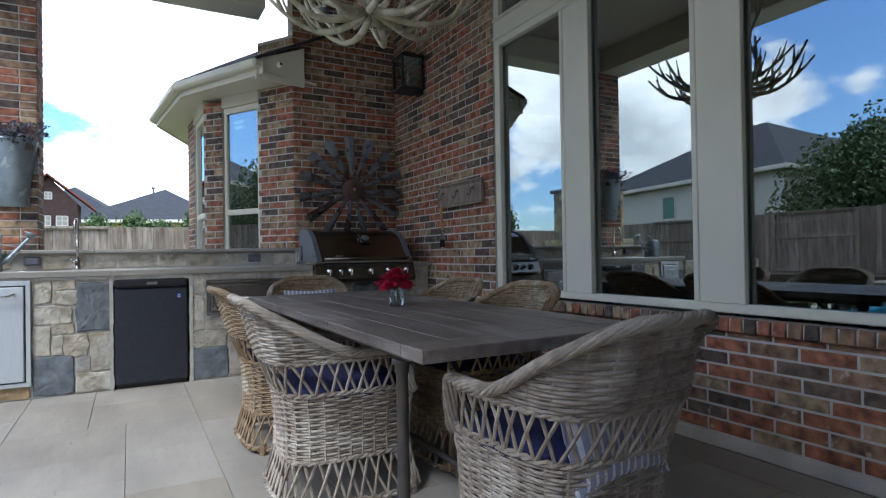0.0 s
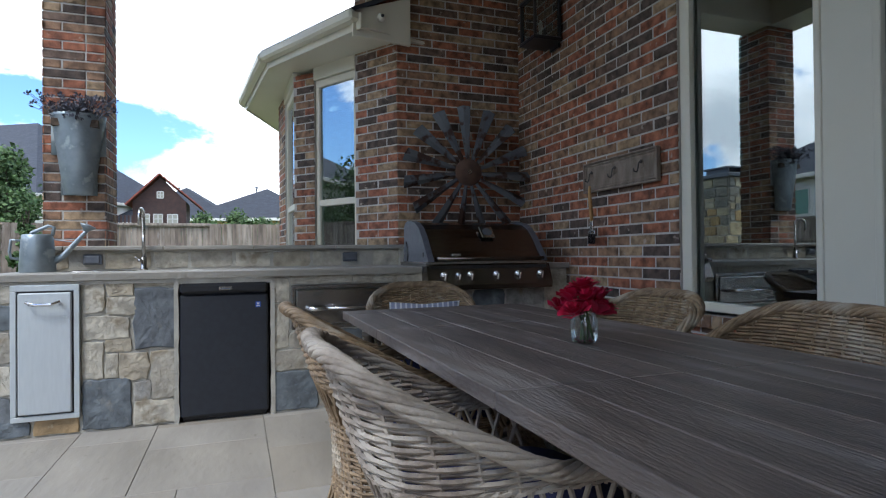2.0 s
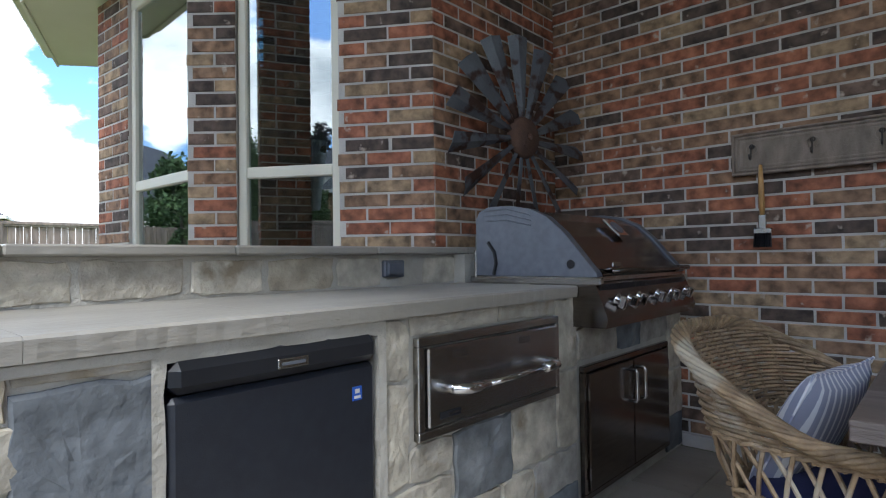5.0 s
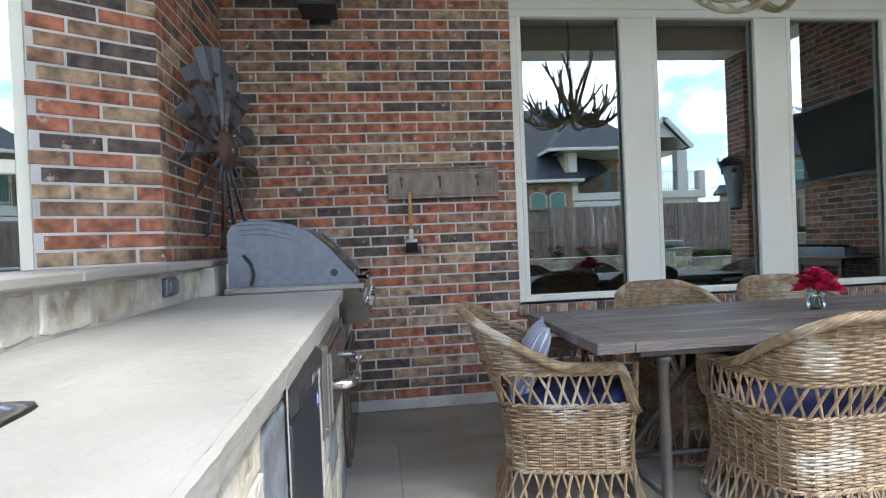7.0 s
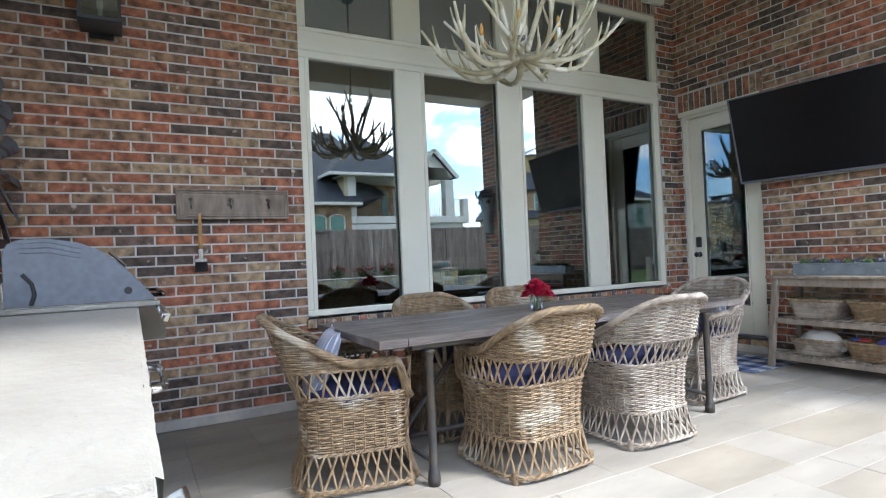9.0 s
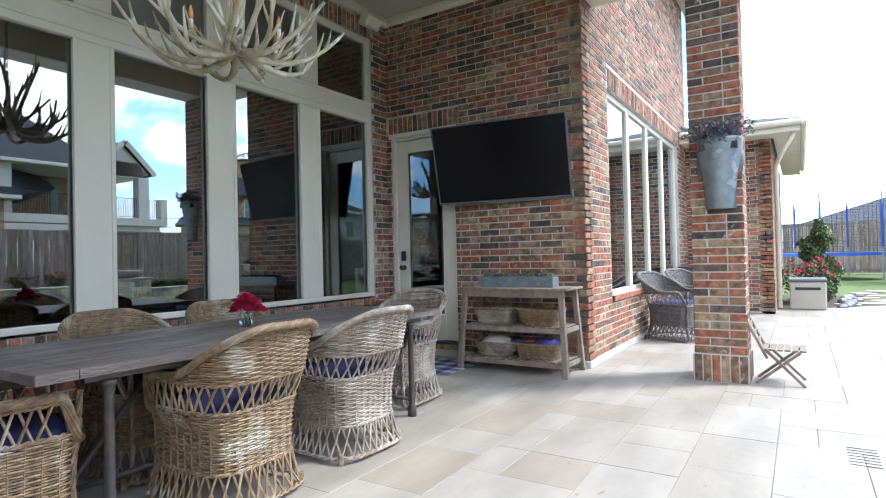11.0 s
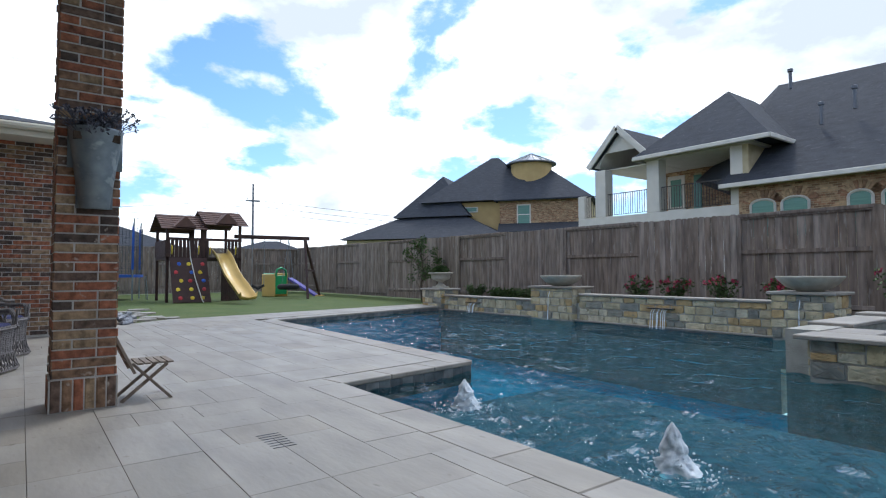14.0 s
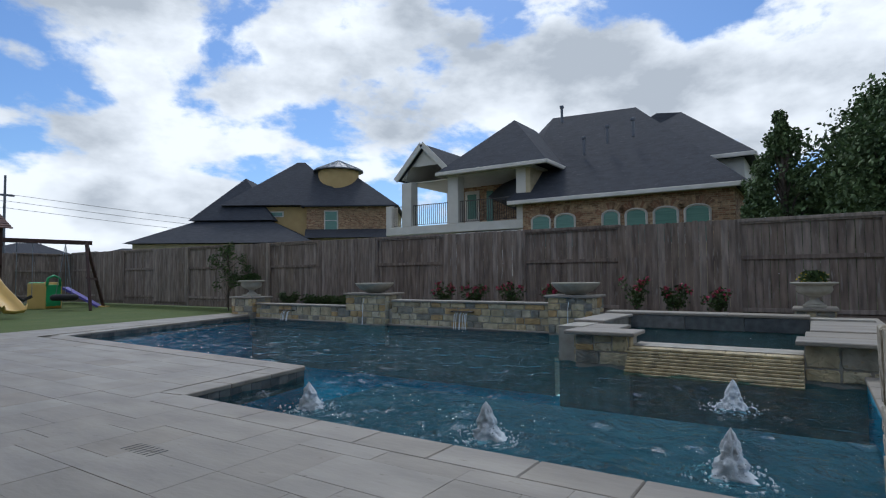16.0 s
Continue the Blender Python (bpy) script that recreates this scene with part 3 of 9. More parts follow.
# wing at the south end, one storey
wing = wall_frame((-1.0, SIDE_END, 0), (1, 0, 0), (0, 1, 0))
brickwork("wall_wing", wing, CORNER_X + 1.0, 3.1, thick=0.2, focus=(0.8, 1.0), pieces=200, start=0.04)
wing2 = wall_frame((-1.0, -12.0, 0), (0, 1, 0), (-1, 0, 0))
brickwork("wall_wing_end", wing2, -12.0 * -1 + SIDE_END, 3.1, thick=0.2, pieces=0, start=0.04)

# north pier and the bay beyond it
piers = wall_frame((PIER_X, NORTH_Y, 0), (-0.549, 0.836, 0), (-0.836, -0.549, 0))
BAYL = 0.50
brickwork("wall_bay", piers, BAYL, 3.35, thick=0.2, focus=(0.2, 1.6), pieces=140, start=0.04)


def bay_window(n, a, b, z0, z1, rail):
    """A sash window with a rail between two plan points."""
    a, b = Vector((*a, 0)), Vector((*b, 0))
    u = (b - a).normalized()
    m = wall_frame(a, u, (u.y * -1, u.x, 0) if (Vector((-u.y, u.x, 0)).x < 0) else (u.y, -u.x, 0))
    w = (b - a).length
    win = structure("window_%d" % n, Builder().box(0, w, -0.07, -0.02, z1 - 0.07, z1, 0.006, m).box(0, w, -0.07, -0.02, z0, z0 + 0.06, 0.006, m)
                    .box(0, 0.05, -0.07, -0.02, z0 + 0.06, z1 - 0.07, 0.006, m).box(w - 0.05, w, -0.07, -0.02, z0 + 0.06, z1 - 0.07, 0.006, m), WHITE)
    part("rail", Builder().box(0.05, w - 0.05, -0.065, -0.022, rail, rail + 0.06, 0.005, m), WHITE, win)
    part("pane", Builder().box(0.045, w - 0.045, -0.05, -0.044, z0 + 0.05, z1 - 0.06, 0, m), GLASS, win)
    bl = Builder()
    z = z0 + 0.08
    while z < z1 - 0.1:
        bl.box(0.06, w - 0.06, -0.125, -0.085, z, z + 0.005, 0, m)
        z += 0.065
    part("blind", bl, BLINDSLAT, win)
    part("back", Builder().box(0, w, -0.32, -0.30, z0, z1, 0, m), DARKROOM, win)
    return win


BLINDSLAT = material("blind_slats", (0.42, 0.43, 0.40), (0.38, 0.39, 0.36), scale=2, rough=0.6)
P1, P2, P3, P4, P5 = (1.435, 6.506), (1.129, 7.005), (0.956, 7.20), (0.93, 8.00), (0.90, 8.45)
bay_window(1, P1, P2, 0.9, 2.72, 1.50)
bay_window(2, P3, P4, 0.9, 2.72, 1.50)
pw = wall_frame((*P2, 0), (P3[0] - P2[0], P3[1] - P2[1], 0), (-(P3[1] - P2[1]), (P3[0] - P2[0]), 0))
brickwork("wall_bay_pier", pw, (Vector(P3) - Vector(P2)).length, 2.80, thick=0.2, focus=(0.1, 1.5), pieces=80, start=0.04)
pw = wall_frame((*P4, 0), (P5[0] - P4[0], P5[1] - P4[1], 0), (-(P5[1] - P4[1]), (P5[0] - P4[0]), 0))
brickwork("wall_bay_end", pw, 0.46, 2.80, thick=0.2, focus=(0.1, 1.5), pieces=60, start=0.04)
pw = wall_frame((*P5, 0), (1, 0.35, 0), (-0.33, 0.94, 0))
brickwork("wall_bay_north", pw, 2.6, 2.80, thick=0.2, pieces=0, start=0.04)
for k, (a, b) in enumerate(((P1, P2), (P3, P4))):
    a, b = Vector((*a, 0)), Vector((*b, 0))
    u = (b - a).normalized()
    m = wall_frame(a, u, (-u.y, u.x, 0))
    structure("wall_under_window_%d" % (k + 1), Builder().box(0, (b - a).length, -0.2, 0, 0, 0.9, 0, m), MORTAR)
    structure("trim_over_window_%d" % (k + 1), Builder().box(0, (b - a).length, -0.2, 0.01, 2.72, 2.86, 0.005, m), WHITE)

# bay eave: fascia, gutter, soffit and a low hipped roof
EAVE = [(1.36, 5.86), (0.72, 7.1), (0.54, 8.8), (1.06, 10.1)]
INNER = [(1.95, 6.06), (1.30, 7.0), (1.25, 8.5), (2.2, 9.2)]
sof = Builder()
for k in range(3):
    sof.slab([(*EAVE[k], 2.84), (*INNER[k], 2.84), (*INNER[k + 1], 2.84), (*EAVE[k + 1], 2.84)], -0.02)
structure("soffit_bay", sof, WHITE)
fas, gut = Builder(), Builder()
for k in range(3):
    a, b = EAVE[k], EAVE[k + 1]
    fas.beam((*a, 2.89), (*b, 2.89), 0.02, 0.13, 0.003)
    gut.beam((a[0] - 0.05, a[1], 2.93), (b[0] - 0.05, b[1], 2.93), 0.10, 0.09, 0.02)
structure("fascia_bay", fas, WHITE)
structure("gutter_bay", gut, WHITE)
rf = Builder()
for k in range(3):
    rf.slab([(EAVE[k][0] - .06, EAVE[k][1], 2.96), (EAVE[k + 1][0] - .06, EAVE[k + 1][1], 2.96), (INNER[k + 1][0] + 0.9, INNER[k + 1][1], 3.75),
             (INNER[k][0] + 0.5, INNER[k][1], 3.55)], 0.03)
structure("roof_bay", rf, SHINGLE)
structure("bargeboard_bay", Builder().slab([(1.30, 5.90, 2.78), (1.30, 5.90, 2.98), (1.80, 5.98, 3.18), (1.80, 5.98, 2.78)], -0.03), WHITE)

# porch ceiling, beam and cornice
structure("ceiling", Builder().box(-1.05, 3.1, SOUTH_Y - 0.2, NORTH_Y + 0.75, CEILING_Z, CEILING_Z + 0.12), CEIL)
cor = Builder()
cor.box(EAST_X - 0.10, EAST_X - 0.012, SOUTH_Y, NORTH_Y, CEILING_Z - 0.10, CEILING_Z - 0.001, 0.02)
cor.box(CORNER_X, EAST_X - 0.10, SOUTH_Y + 0.012, SOUTH_Y + 0.09, CEILING_Z - 0.10, CEILING_Z - 0.001, 0.02)
cor.box(PIER_X, EAST_X - 0.10, NORTH_Y - 0.09, NORTH_Y - 0.012, CEILING_Z - 0.10, CEILING_Z - 0.001, 0.02)
structure("cornice", cor, WHITE)
BEAM_Z = 3.72
beam = Builder()
beam.box(-1.02, -0.58, SOUTH_Y - 0.4, NORTH_Y + 0.78, BEAM_Z, CEILING_Z, 0.01)
beam.box(-0.57, CORNER_X - 0.01, SOUTH_Y - 0.36, SOUTH_Y + 0.02, BEAM_Z, CEILING_Z, 0.01)
beam.box(-0.57, PIER_X - 0.2, NORTH_Y + 0.32, NORTH_Y + 0.70, BEAM_Z, CEILING_Z, 0.01)
structure("beam", beam, WHITE)
pr = Builder()
pr.slab([(-1.5, SOUTH_Y - 0.8, 4.16), (-1.5, NORTH_Y + 1.2, 4.16), (3.5, NORTH_Y + 1.2, 6.3), (3.5, SOUTH_Y - 0.8, 6.3)], -0.05)
pr.slab([(-1.5, SOUTH_Y - 0.8, 4.13), (-1.5, NORTH_Y + 1.2, 4.13), (-1.0, NORTH_Y + 1.2, 4.13), (-1.0, SOUTH_Y - 0.8, 4.13)], 0.02)
structure("roof_porch", pr, SHINGLE)

# upper parts of the house seen past the corner
up = Builder()
up.box(-0.1, 0.39, SIDE_END - 0.6, SOUTH_Y - 0.45, 5.72, 5.84)
structure("soffit_upper", up, WHITE)
structure("fascia_upper", Builder().box(-0.16, -0.10, SIDE_END - 0.6, SOUTH_Y - 0.45, 5.70, 5.92, 0.01), WHITE)
structure("roof_upper", Builder().slab([(-0.25, SIDE_END - 0.7, 5.93), (-0.25, SOUTH_Y - 0.4, 5.93), (3.4, SOUTH_Y - 0.4, 7.9), (3.4, SIDE_END - 0.7, 7.9)], -0.04), SHINGLE)
wr = Builder()
wr.box(-1.42, CORNER_X + 0.02, SIDE_END + 0.0, SIDE_END + 0.6, 3.10, 3.13).box(-1.42, -1.05, -12.4, SIDE_END, 3.10, 3.13)
structure("soffit_wing", wr, WHITE)
fw = Builder()
fw.box(-1.42, CORNER_X, SIDE_END + 0.6, SIDE_END + 0.63, 3.08, 3.25, 0.004).box(-1.45, -1.42, -12.4, SIDE_END + 0.63, 3.08, 3.25, 0.004)
fw.box(-1.50, CORNER_X, SIDE_END + 0.63, SIDE_END + 0.74, 3.17, 3.27, 0.03).box(-1.55, -1.45, -12.4, SIDE_END + 0.70, 3.17, 3.27, 0.03)
structure("fascia_wing", fw, WHITE)
structure("roof_wing", Builder().slab([(-1.48, SIDE_END + 0.7, 3.28), (0.4, SIDE_END + 0.7, 3.28), (0.4, SIDE_END - 1.6, 3.85), (-0.2, SIDE_END - 1.6, 3.85)][::-1], 0.04)
          .slab([(-1.48, SIDE_END + 0.7, 3.28), (-0.2, SIDE_END - 1.6, 3.85), (-0.2, -12.4, 3.85), (-1.48, -12.4, 3.28)][::-1], 0.04), SHINGLE)
structure("downpipe", Builder().tube([(-1.38, SIDE_END + 0.5, 3.12), (-1.15, SIDE_END + 0.2, 2.75), (-1.07, SIDE_END - 0.12, 2.6), (-1.07, SIDE_END - 0.12, 0.1)], 0.04, 8), WHITE, smooth=True)
# closing walls behind the fronts
cl = Builder()
cl.box(EAST_X + 0.2, EAST_X + 0.45, NORTH_Y, 9.4, 0, 6.0).box(EAST_X + 4.5, EAST_X + 4.7, -6.5, 9.4, 0, 6.0).box(0.62, EAST_X + 4.6, -12.0, -11.8, 0, 3.0)
cl.box(EAST_X + 0.2, EAST_X + 4.6, 9.3, 9.5, 0, 6.0)
structure("wall_back", cl, MORTAR)


# base curb of concrete under the brick
cb = Builder()
cb.box(EAST_X - 0.03, EAST_X - 0.001, SOUTH_Y + 0.04, 5.30, 0, 0.07, 0.006)
cb.box(CORNER_X - 0.03, EAST_X, SOUTH_Y, SOUTH_Y + 0.03, 0, 0.07, 0.006)
cb.box(CORNER_X - 0.03, CORNER_X - 0.001, SIDE_END, SOUTH_Y - 0.001, 0, 0.07, 0.006)
structure("baseboard_curb", cb, MORTAR)


# ---- windows ----
X0, X1 = EAST_X + 0.012, EAST_X + 0.10
win = Builder()
win.box(X0, X1, WIN_Y0, WIN_Y1, WIN_Z0, 0.742, 0.006).box(X0, X1, WIN_Y0, WIN_Y1, 2.745, 2.995, 0.006).box(X0, X1, WIN_Y0, WIN_Y1, 3.69, WIN_Z1, 0.006)
posts = ((0.0, 0.075), (0.868, 1.13), (1.93, 2.20), (3.0, 3.262), (4.028, 4.10))
for a, b in posts:
    win.box(X0 + 0.003, X1 - 0.003, a, b, 0.742, 2.745, 0.006).box(X0 + 0.003, X1 - 0.003, a, b, 2.995, 3.69, 0.006)
w3 = structure("window_3", win, WHITE)
for (a, b), (c, d) in zip(posts, posts[1:]):
    part("window_frame", Builder().box(X0 - 0.004, X0 + 0.03, b - 0.022, b + 0.012, 0.742, 2.745, 0.004).box(X0 - 0.004, X0 + 0.03, c - 0.012, c + 0.022, 0.742, 2.745, 0.004), WHITE, w3)
    part("pane", Builder().box(X0 + 0.045, X0 + 0.052, b, c, 0.742, 2.745), GLASS, w3)
    part("pane", Builder().box(X0 + 0.045, X0 + 0.052, b, c, 2.995, 3.69), GLASS, w3)
part("header_bead", Builder().box(X0 - 0.012, X0, WIN_Y0, WIN_Y1, 2.80, 2.83, 0.004).box(X0 - 0.012, X0, WIN_Y0, WIN_Y1, 2.955, 2.985, 0.004), WHITE, w3)
# rowlock sill
rng = random.Random(4)
y = WIN_Y0 - 0.02
sill = structure("window_sill", Builder().box(EAST_X - 0.03, EAST_X + 0.1, WIN_Y0, WIN_Y1, WIN_Z0 - 0.085, WIN_Z0 - 0.022), MORTAR)
while y < WIN_Y1:
    m = pose(EAST_X - 0.045, y, WIN_Z0 - 0.075, 0, 9, 0)
    part("brick", Builder().box(0, 0.12, 0, 0.0615, -0.012, 0.058 + 0.004 * rng.random(), 0.005, m), BRICK, sill)
    y += 0.0715

# side window
sw = Builder()
SX0, SX1 = CORNER_X + 0.05, CORNER_X + 0.12
sw.box(SX0, SX1, SW[0], SW[1], SW[2], SW[2] + 0.05, 0.006).box(SX0, SX1, SW[0], SW[1], SW[3] - 0.07, SW[3], 0.006)
sp = [SW[0] + k * (SW[1] - SW[0]) / 4 for k in range(5)]
for k, y in enumerate(sp):
    w = 0.045 if k in (0, 4) else 0.06
    sw.box(SX0, SX1, max(y - w, SW[0]), min(y + w, SW[1]), SW[2] + 0.05, SW[3] - 0.07, 0.006)
w4 = structure("window_4", sw, WHITE)
for a, b in zip(sp, sp[1:]):
    part("pane", Builder().box(SX0 + 0.03, SX0 + 0.037, a + 0.04, b - 0.04, SW[2] + 0.04, SW[3] - 0.06), GLASS, w4)
    bl = Builder()
    z = SW[2] + 0.1
    while z < SW[3] - 0.1:
        bl.box(SX0 + 0.09, SX0 + 0.13, a + 0.07, b - 0.07, z, z + 0.005)
        z += 0.065
    part("blind", bl, BLINDSLAT, w4)
structure("window_4_sill", Builder().box(CORNER_X - 0.03, CORNER_X + 0.05, SW[0], SW[1], SW[2] - 0.065, SW[2] - 0.001, 0.006), BRICK)
structure("window_4_back", Builder().box(CORNER_X + 0.5, CORNER_X + 0.55, SW[0] - .3, SOUTH_Y - 0.22, 0.1, 3.9), DARKROOM)

# ---- rooms behind the glass ----
rm = Builder()
RX0, RX1, RY0, RY1 = EAST_X + 0.2, EAST_X + 4.5, -0.3, 5.6
rm.box(RX1 - 0.05, RX1, RY0, RY1, 0, CEILING_Z).box(RX0, RX1, RY1, RY1 + 0.05, 0, CEILING_Z).box(RX0, RX1, RY0 - 0.05, RY0, 0, CEILING_Z)
structure("wall_room", rm, DARKROOM)
structure("ceiling_room", Builder().box(RX0, RX1, RY0, RY1, CEILING_Z - 0.05, CEILING_Z + 0.1), DARKROOM)
structure("floor_room", Builder().box(RX0, RX1, RY0, RY1, 0.05, 0.15), DARKFLOOR)
structure("wall_hall", Builder().box(1.5, 3.05, -2.5, -2.45, 0, CEILING_Z).box(1.45, 1.5, -2.5, SOUTH_Y - 0.2, 0, CEILING_Z).box(3.05, 3.1, -2.5, SOUTH_Y - 0.2, 0, CEILING_Z)
          .box(1.5, 3.05, -2.45, SOUTH_Y - 0.2, 3.0, 3.1), DARKROOM)
structure("floor_hall", Builder().box(1.5, 3.05, -2.45, SOUTH_Y - 0.2, 0.05, 0.14), DARKFLOOR)

# ---- door ----
d0, d1, dz0, dz1 = DOOR
Y = SOUTH_Y
structure("door_1_jamb", Builder().box(d0, d0 + 0.05, Y - 0.12, Y - 0.02, dz0, dz1, 0.005).box(d1 - 0.05, d1, Y - 0.12, Y - 0.02, dz0, dz1, 0.005)
                 .box(d0 + 0.05, d1 - 0.05, Y - 0.12, Y - 0.02, dz1 - 0.05, dz1, 0.005).box(d0 - 0.03, d1 + 0.03, Y - 0.02, Y + 0.015, dz1 - 0.02, dz1 + 0.035, 0.006), WHITE)
door = Builder()
a, b, z0, z1 = d0 + 0.055, d1 - 0.055, dz0 + 0.02, dz1 - 0.055
door.box(a, a + 0.14, Y - 0.10, Y - 0.055, z0, z1, 0.006).box(b - 0.14, b, Y - 0.10, Y - 0.055, z0, z1, 0.006)
door.box(a + 0.14, b - 0.14, Y - 0.10, Y - 0.055, z0, z0 + 0.30, 0.006).box(a + 0.14, b - 0.14, Y - 0.10, Y - 0.055, z1 - 0.15, z1, 0.006)
dr = structure("door_1", door, WHITE)
part("pane", Builder().box(a + 0.13, b - 0.13, Y - 0.082, Y - 0.076, z0 + 0.29, z1 - 0.14), GLASS, dr)
part("pane_bead", Builder().box(a + 0.14, a + 0.155, Y - 0.06, Y - 0.048, z0 + 0.30, z1 - 0.15, 0.003).box(b - 0.155, b - 0.14, Y - 0.06, Y - 0.048, z0 + 0.30, z1 - 0.15, 0.003), WHITE, dr)
hx = b - 0.07
part("door_handle", Builder().lathe([(0.03, 0), (0.03, 0.012), (0.011, 0.014), (0.011, 0.045), (0.028, 0.05), (0.03, 0.07), (0.015, 0.082)], 16,
                                    m=pose(hx, Y - 0.055, 1.02, -90)), BLACK, dr, "black round door knob", smooth=True)
part("deadbolt", Builder().box(hx - 0.035, hx + 0.035, Y - 0.055, Y - 0.028, 1.10, 1.22, 0.01), BLACK, dr, "black keypad deadbolt")
structure("door_sill", Builder().box(d0, d1, Y - 0.18, Y + 0.0, dz0 - 0.04, dz0 + 0.015, 0.005), GREYPAINT)


# ---- columns ----
def column(n, x0, x1, y0, y1):
    h = BEAM_Z - 0.004
    core = structure("column_%d" % n, Builder().box(x0 + 0.006, x1 - 0.006, y0 + 0.006, y1 - 0.006, 0, h), MORTAR)
    rng = random.Random(n)
    for fx, (o, u, nn, w) in enumerate((((x1, y1, 0), (-1, 0, 0), (0, 1, 0), x1 - x0), ((x0, y1, 0), (0, -1, 0), (-1, 0, 0), y1 - y0),
                                        ((x0, y0, 0), (1, 0, 0), (0, -1, 0), x1 - x0), ((x1, y0, 0), (0, 1, 0), (1, 0, 0), y1 - y0))):
        m = wall_frame(Vector(o) - Vector(nn) * 0.006, u, nn)
        k = 0
        z = 0.245
        while z < h - 0.03:
            cuts = (0.0, 0.13, w) if (k + fx) % 2 else (0.0, w - 0.13, w)
            if (k + fx) % 4 == 3:
                cuts = (0.0, 0.13, w - 0.13, w)
            for a, b in zip(cuts, cuts[1:]):
                BRICK_QUEUE.append((core, m @ Matrix.Translation((a + (0.004 if a else 0), 0, z)), b - a - (0.008 if b < w else 0.004), min(COURSE - JOINT, h - z - 0.005), BRICK, rng.randrange(6)))
            z += COURSE
            k += 1
        m = wall_frame(Vector(o) + Vector(nn) * 0.010, u, nn)
        x = 0.0
        while x < w - 0.03:
            BRICK_QUEUE.append((core, m @ Matrix.Translation((x, 0, 0.005)), min(0.0615, w - x), 0.228, BRICK, rng.randrange(6)))
            x += 0.0715
    part("plinth", Builder().box(x0 - 0.011, x1 + 0.011, y0 - 0.011, y1 + 0.011, 0, 0.235), MORTAR, core)


column(1, -1.0, -0.585, -0.60, -0.185)
column(2, -0.94, -0.525, 6.42, 6.84)
# ---- ground, patio and pool ----
EDGE = [(-2.78, 5.50), (-2.78, 0.04), (-4.58, -0.25), (-4.82, -7.25), (-10.75, -9.15), (-10.75, 5.50)]
gx0, gx1, gy0, gy1 = -10.9, -2.6, -9.2, 5.6
G = Builder()
S = 1500
G.add([(-S, -S, -0.05), (S, -S, -0.05), (S, S, -0.05), (-S, S, -0.05), (gx0, gy0, -0.05), (gx1, gy0, -0.05), (gx1, gy1, -0.05), (gx0, gy1, -0.05)],
      [(0, 1, 5, 4), (1, 2, 6, 5), (2, 3, 7, 6), (3, 0, 4, 7)])
structure("ground", G, GRASS)


def clip(poly, region):
    """The part of a polygon inside a convex region that runs anticlockwise."""
    out = list(poly)
    for i in range(len(region)):
        (ax, ay), (bx, by) = region[i], region[(i + 1) % len(region)]
        src, out = out, []
        for j in range(len(src)):
            p, q = src[j], src[(j + 1) % len(src)]
            dp = (bx - ax) * (p[1] - ay) - (by - ay) * (p[0] - ax)
            dq = (bx - ax) * (q[1] - ay) - (by - ay) * (q[0] - ax)
            if dp >= 0:
                out.append(p)
            if (dp >= 0) != (dq >= 0):
                t = dp / (dp - dq)
                out.append((p[0] + t * (q[0] - p[0]), p[1] + t * (q[1] - p[1])))
        if len(out) < 3:
            return []
    return out


REGIONS = [
    [(-2.47, -7.6), (2.84, -7.6), (2.84, 9.5), (-2.47, 9.5)],
    [(-4.50, -7.6), (-2.475, -7.6), (-2.475, -0.255), (-4.28, -0.55)],
    [(-4.50, -7.605), (-10.8, -9.50), (-10.8, -10.4), (-3.0, -8.75), (-1.6, -7.605)],
]
BEDS = []
for k, r in enumerate(REGIONS):
    BEDS.append(structure("pavement" if not k else "pavement_%d" % (k + 1), Builder().prism(r, -0.06, -0.012), GROUT))


def tile_plan(x0, y0, nx, ny, rng):
    """Tiles of four sizes fitted together on a grid of 0.203 m, as (x, y, width, length)."""
    full = [[False] * ny for _ in range(nx)]
    out, u = [], 0.203
    sizes = [(3, 3), (2, 3), (3, 2), (2, 2), (2, 4), (2, 1), (1, 2), (1, 1)]
    for j in range(ny):
        for i in range(nx):
            if full[i][j]:
                continue
            order = rng.choices(sizes[:5], (3, 5, 2, 2, 4), k=3) + sizes[3:4] + sizes[5:]
            for w, h in order:
                if i + w <= nx and j + h <= ny and not any(full[i + a][j + b] for a in range(w) for b in range(h)):
                    # no lone column one cell wide beside it
                    if i + w < nx and not full[i + w][j] and (i + w + 1 >= nx or full[i + w + 1][j]) and w > 1 and rng.random() < 0.8:
                        continue
                    break
            for a in range(w):
                for b in range(h):
                    full[i + a][j + b] = True
            out.append((x0 + i * u, y0 + j * u, w * u, h * u))
    return out


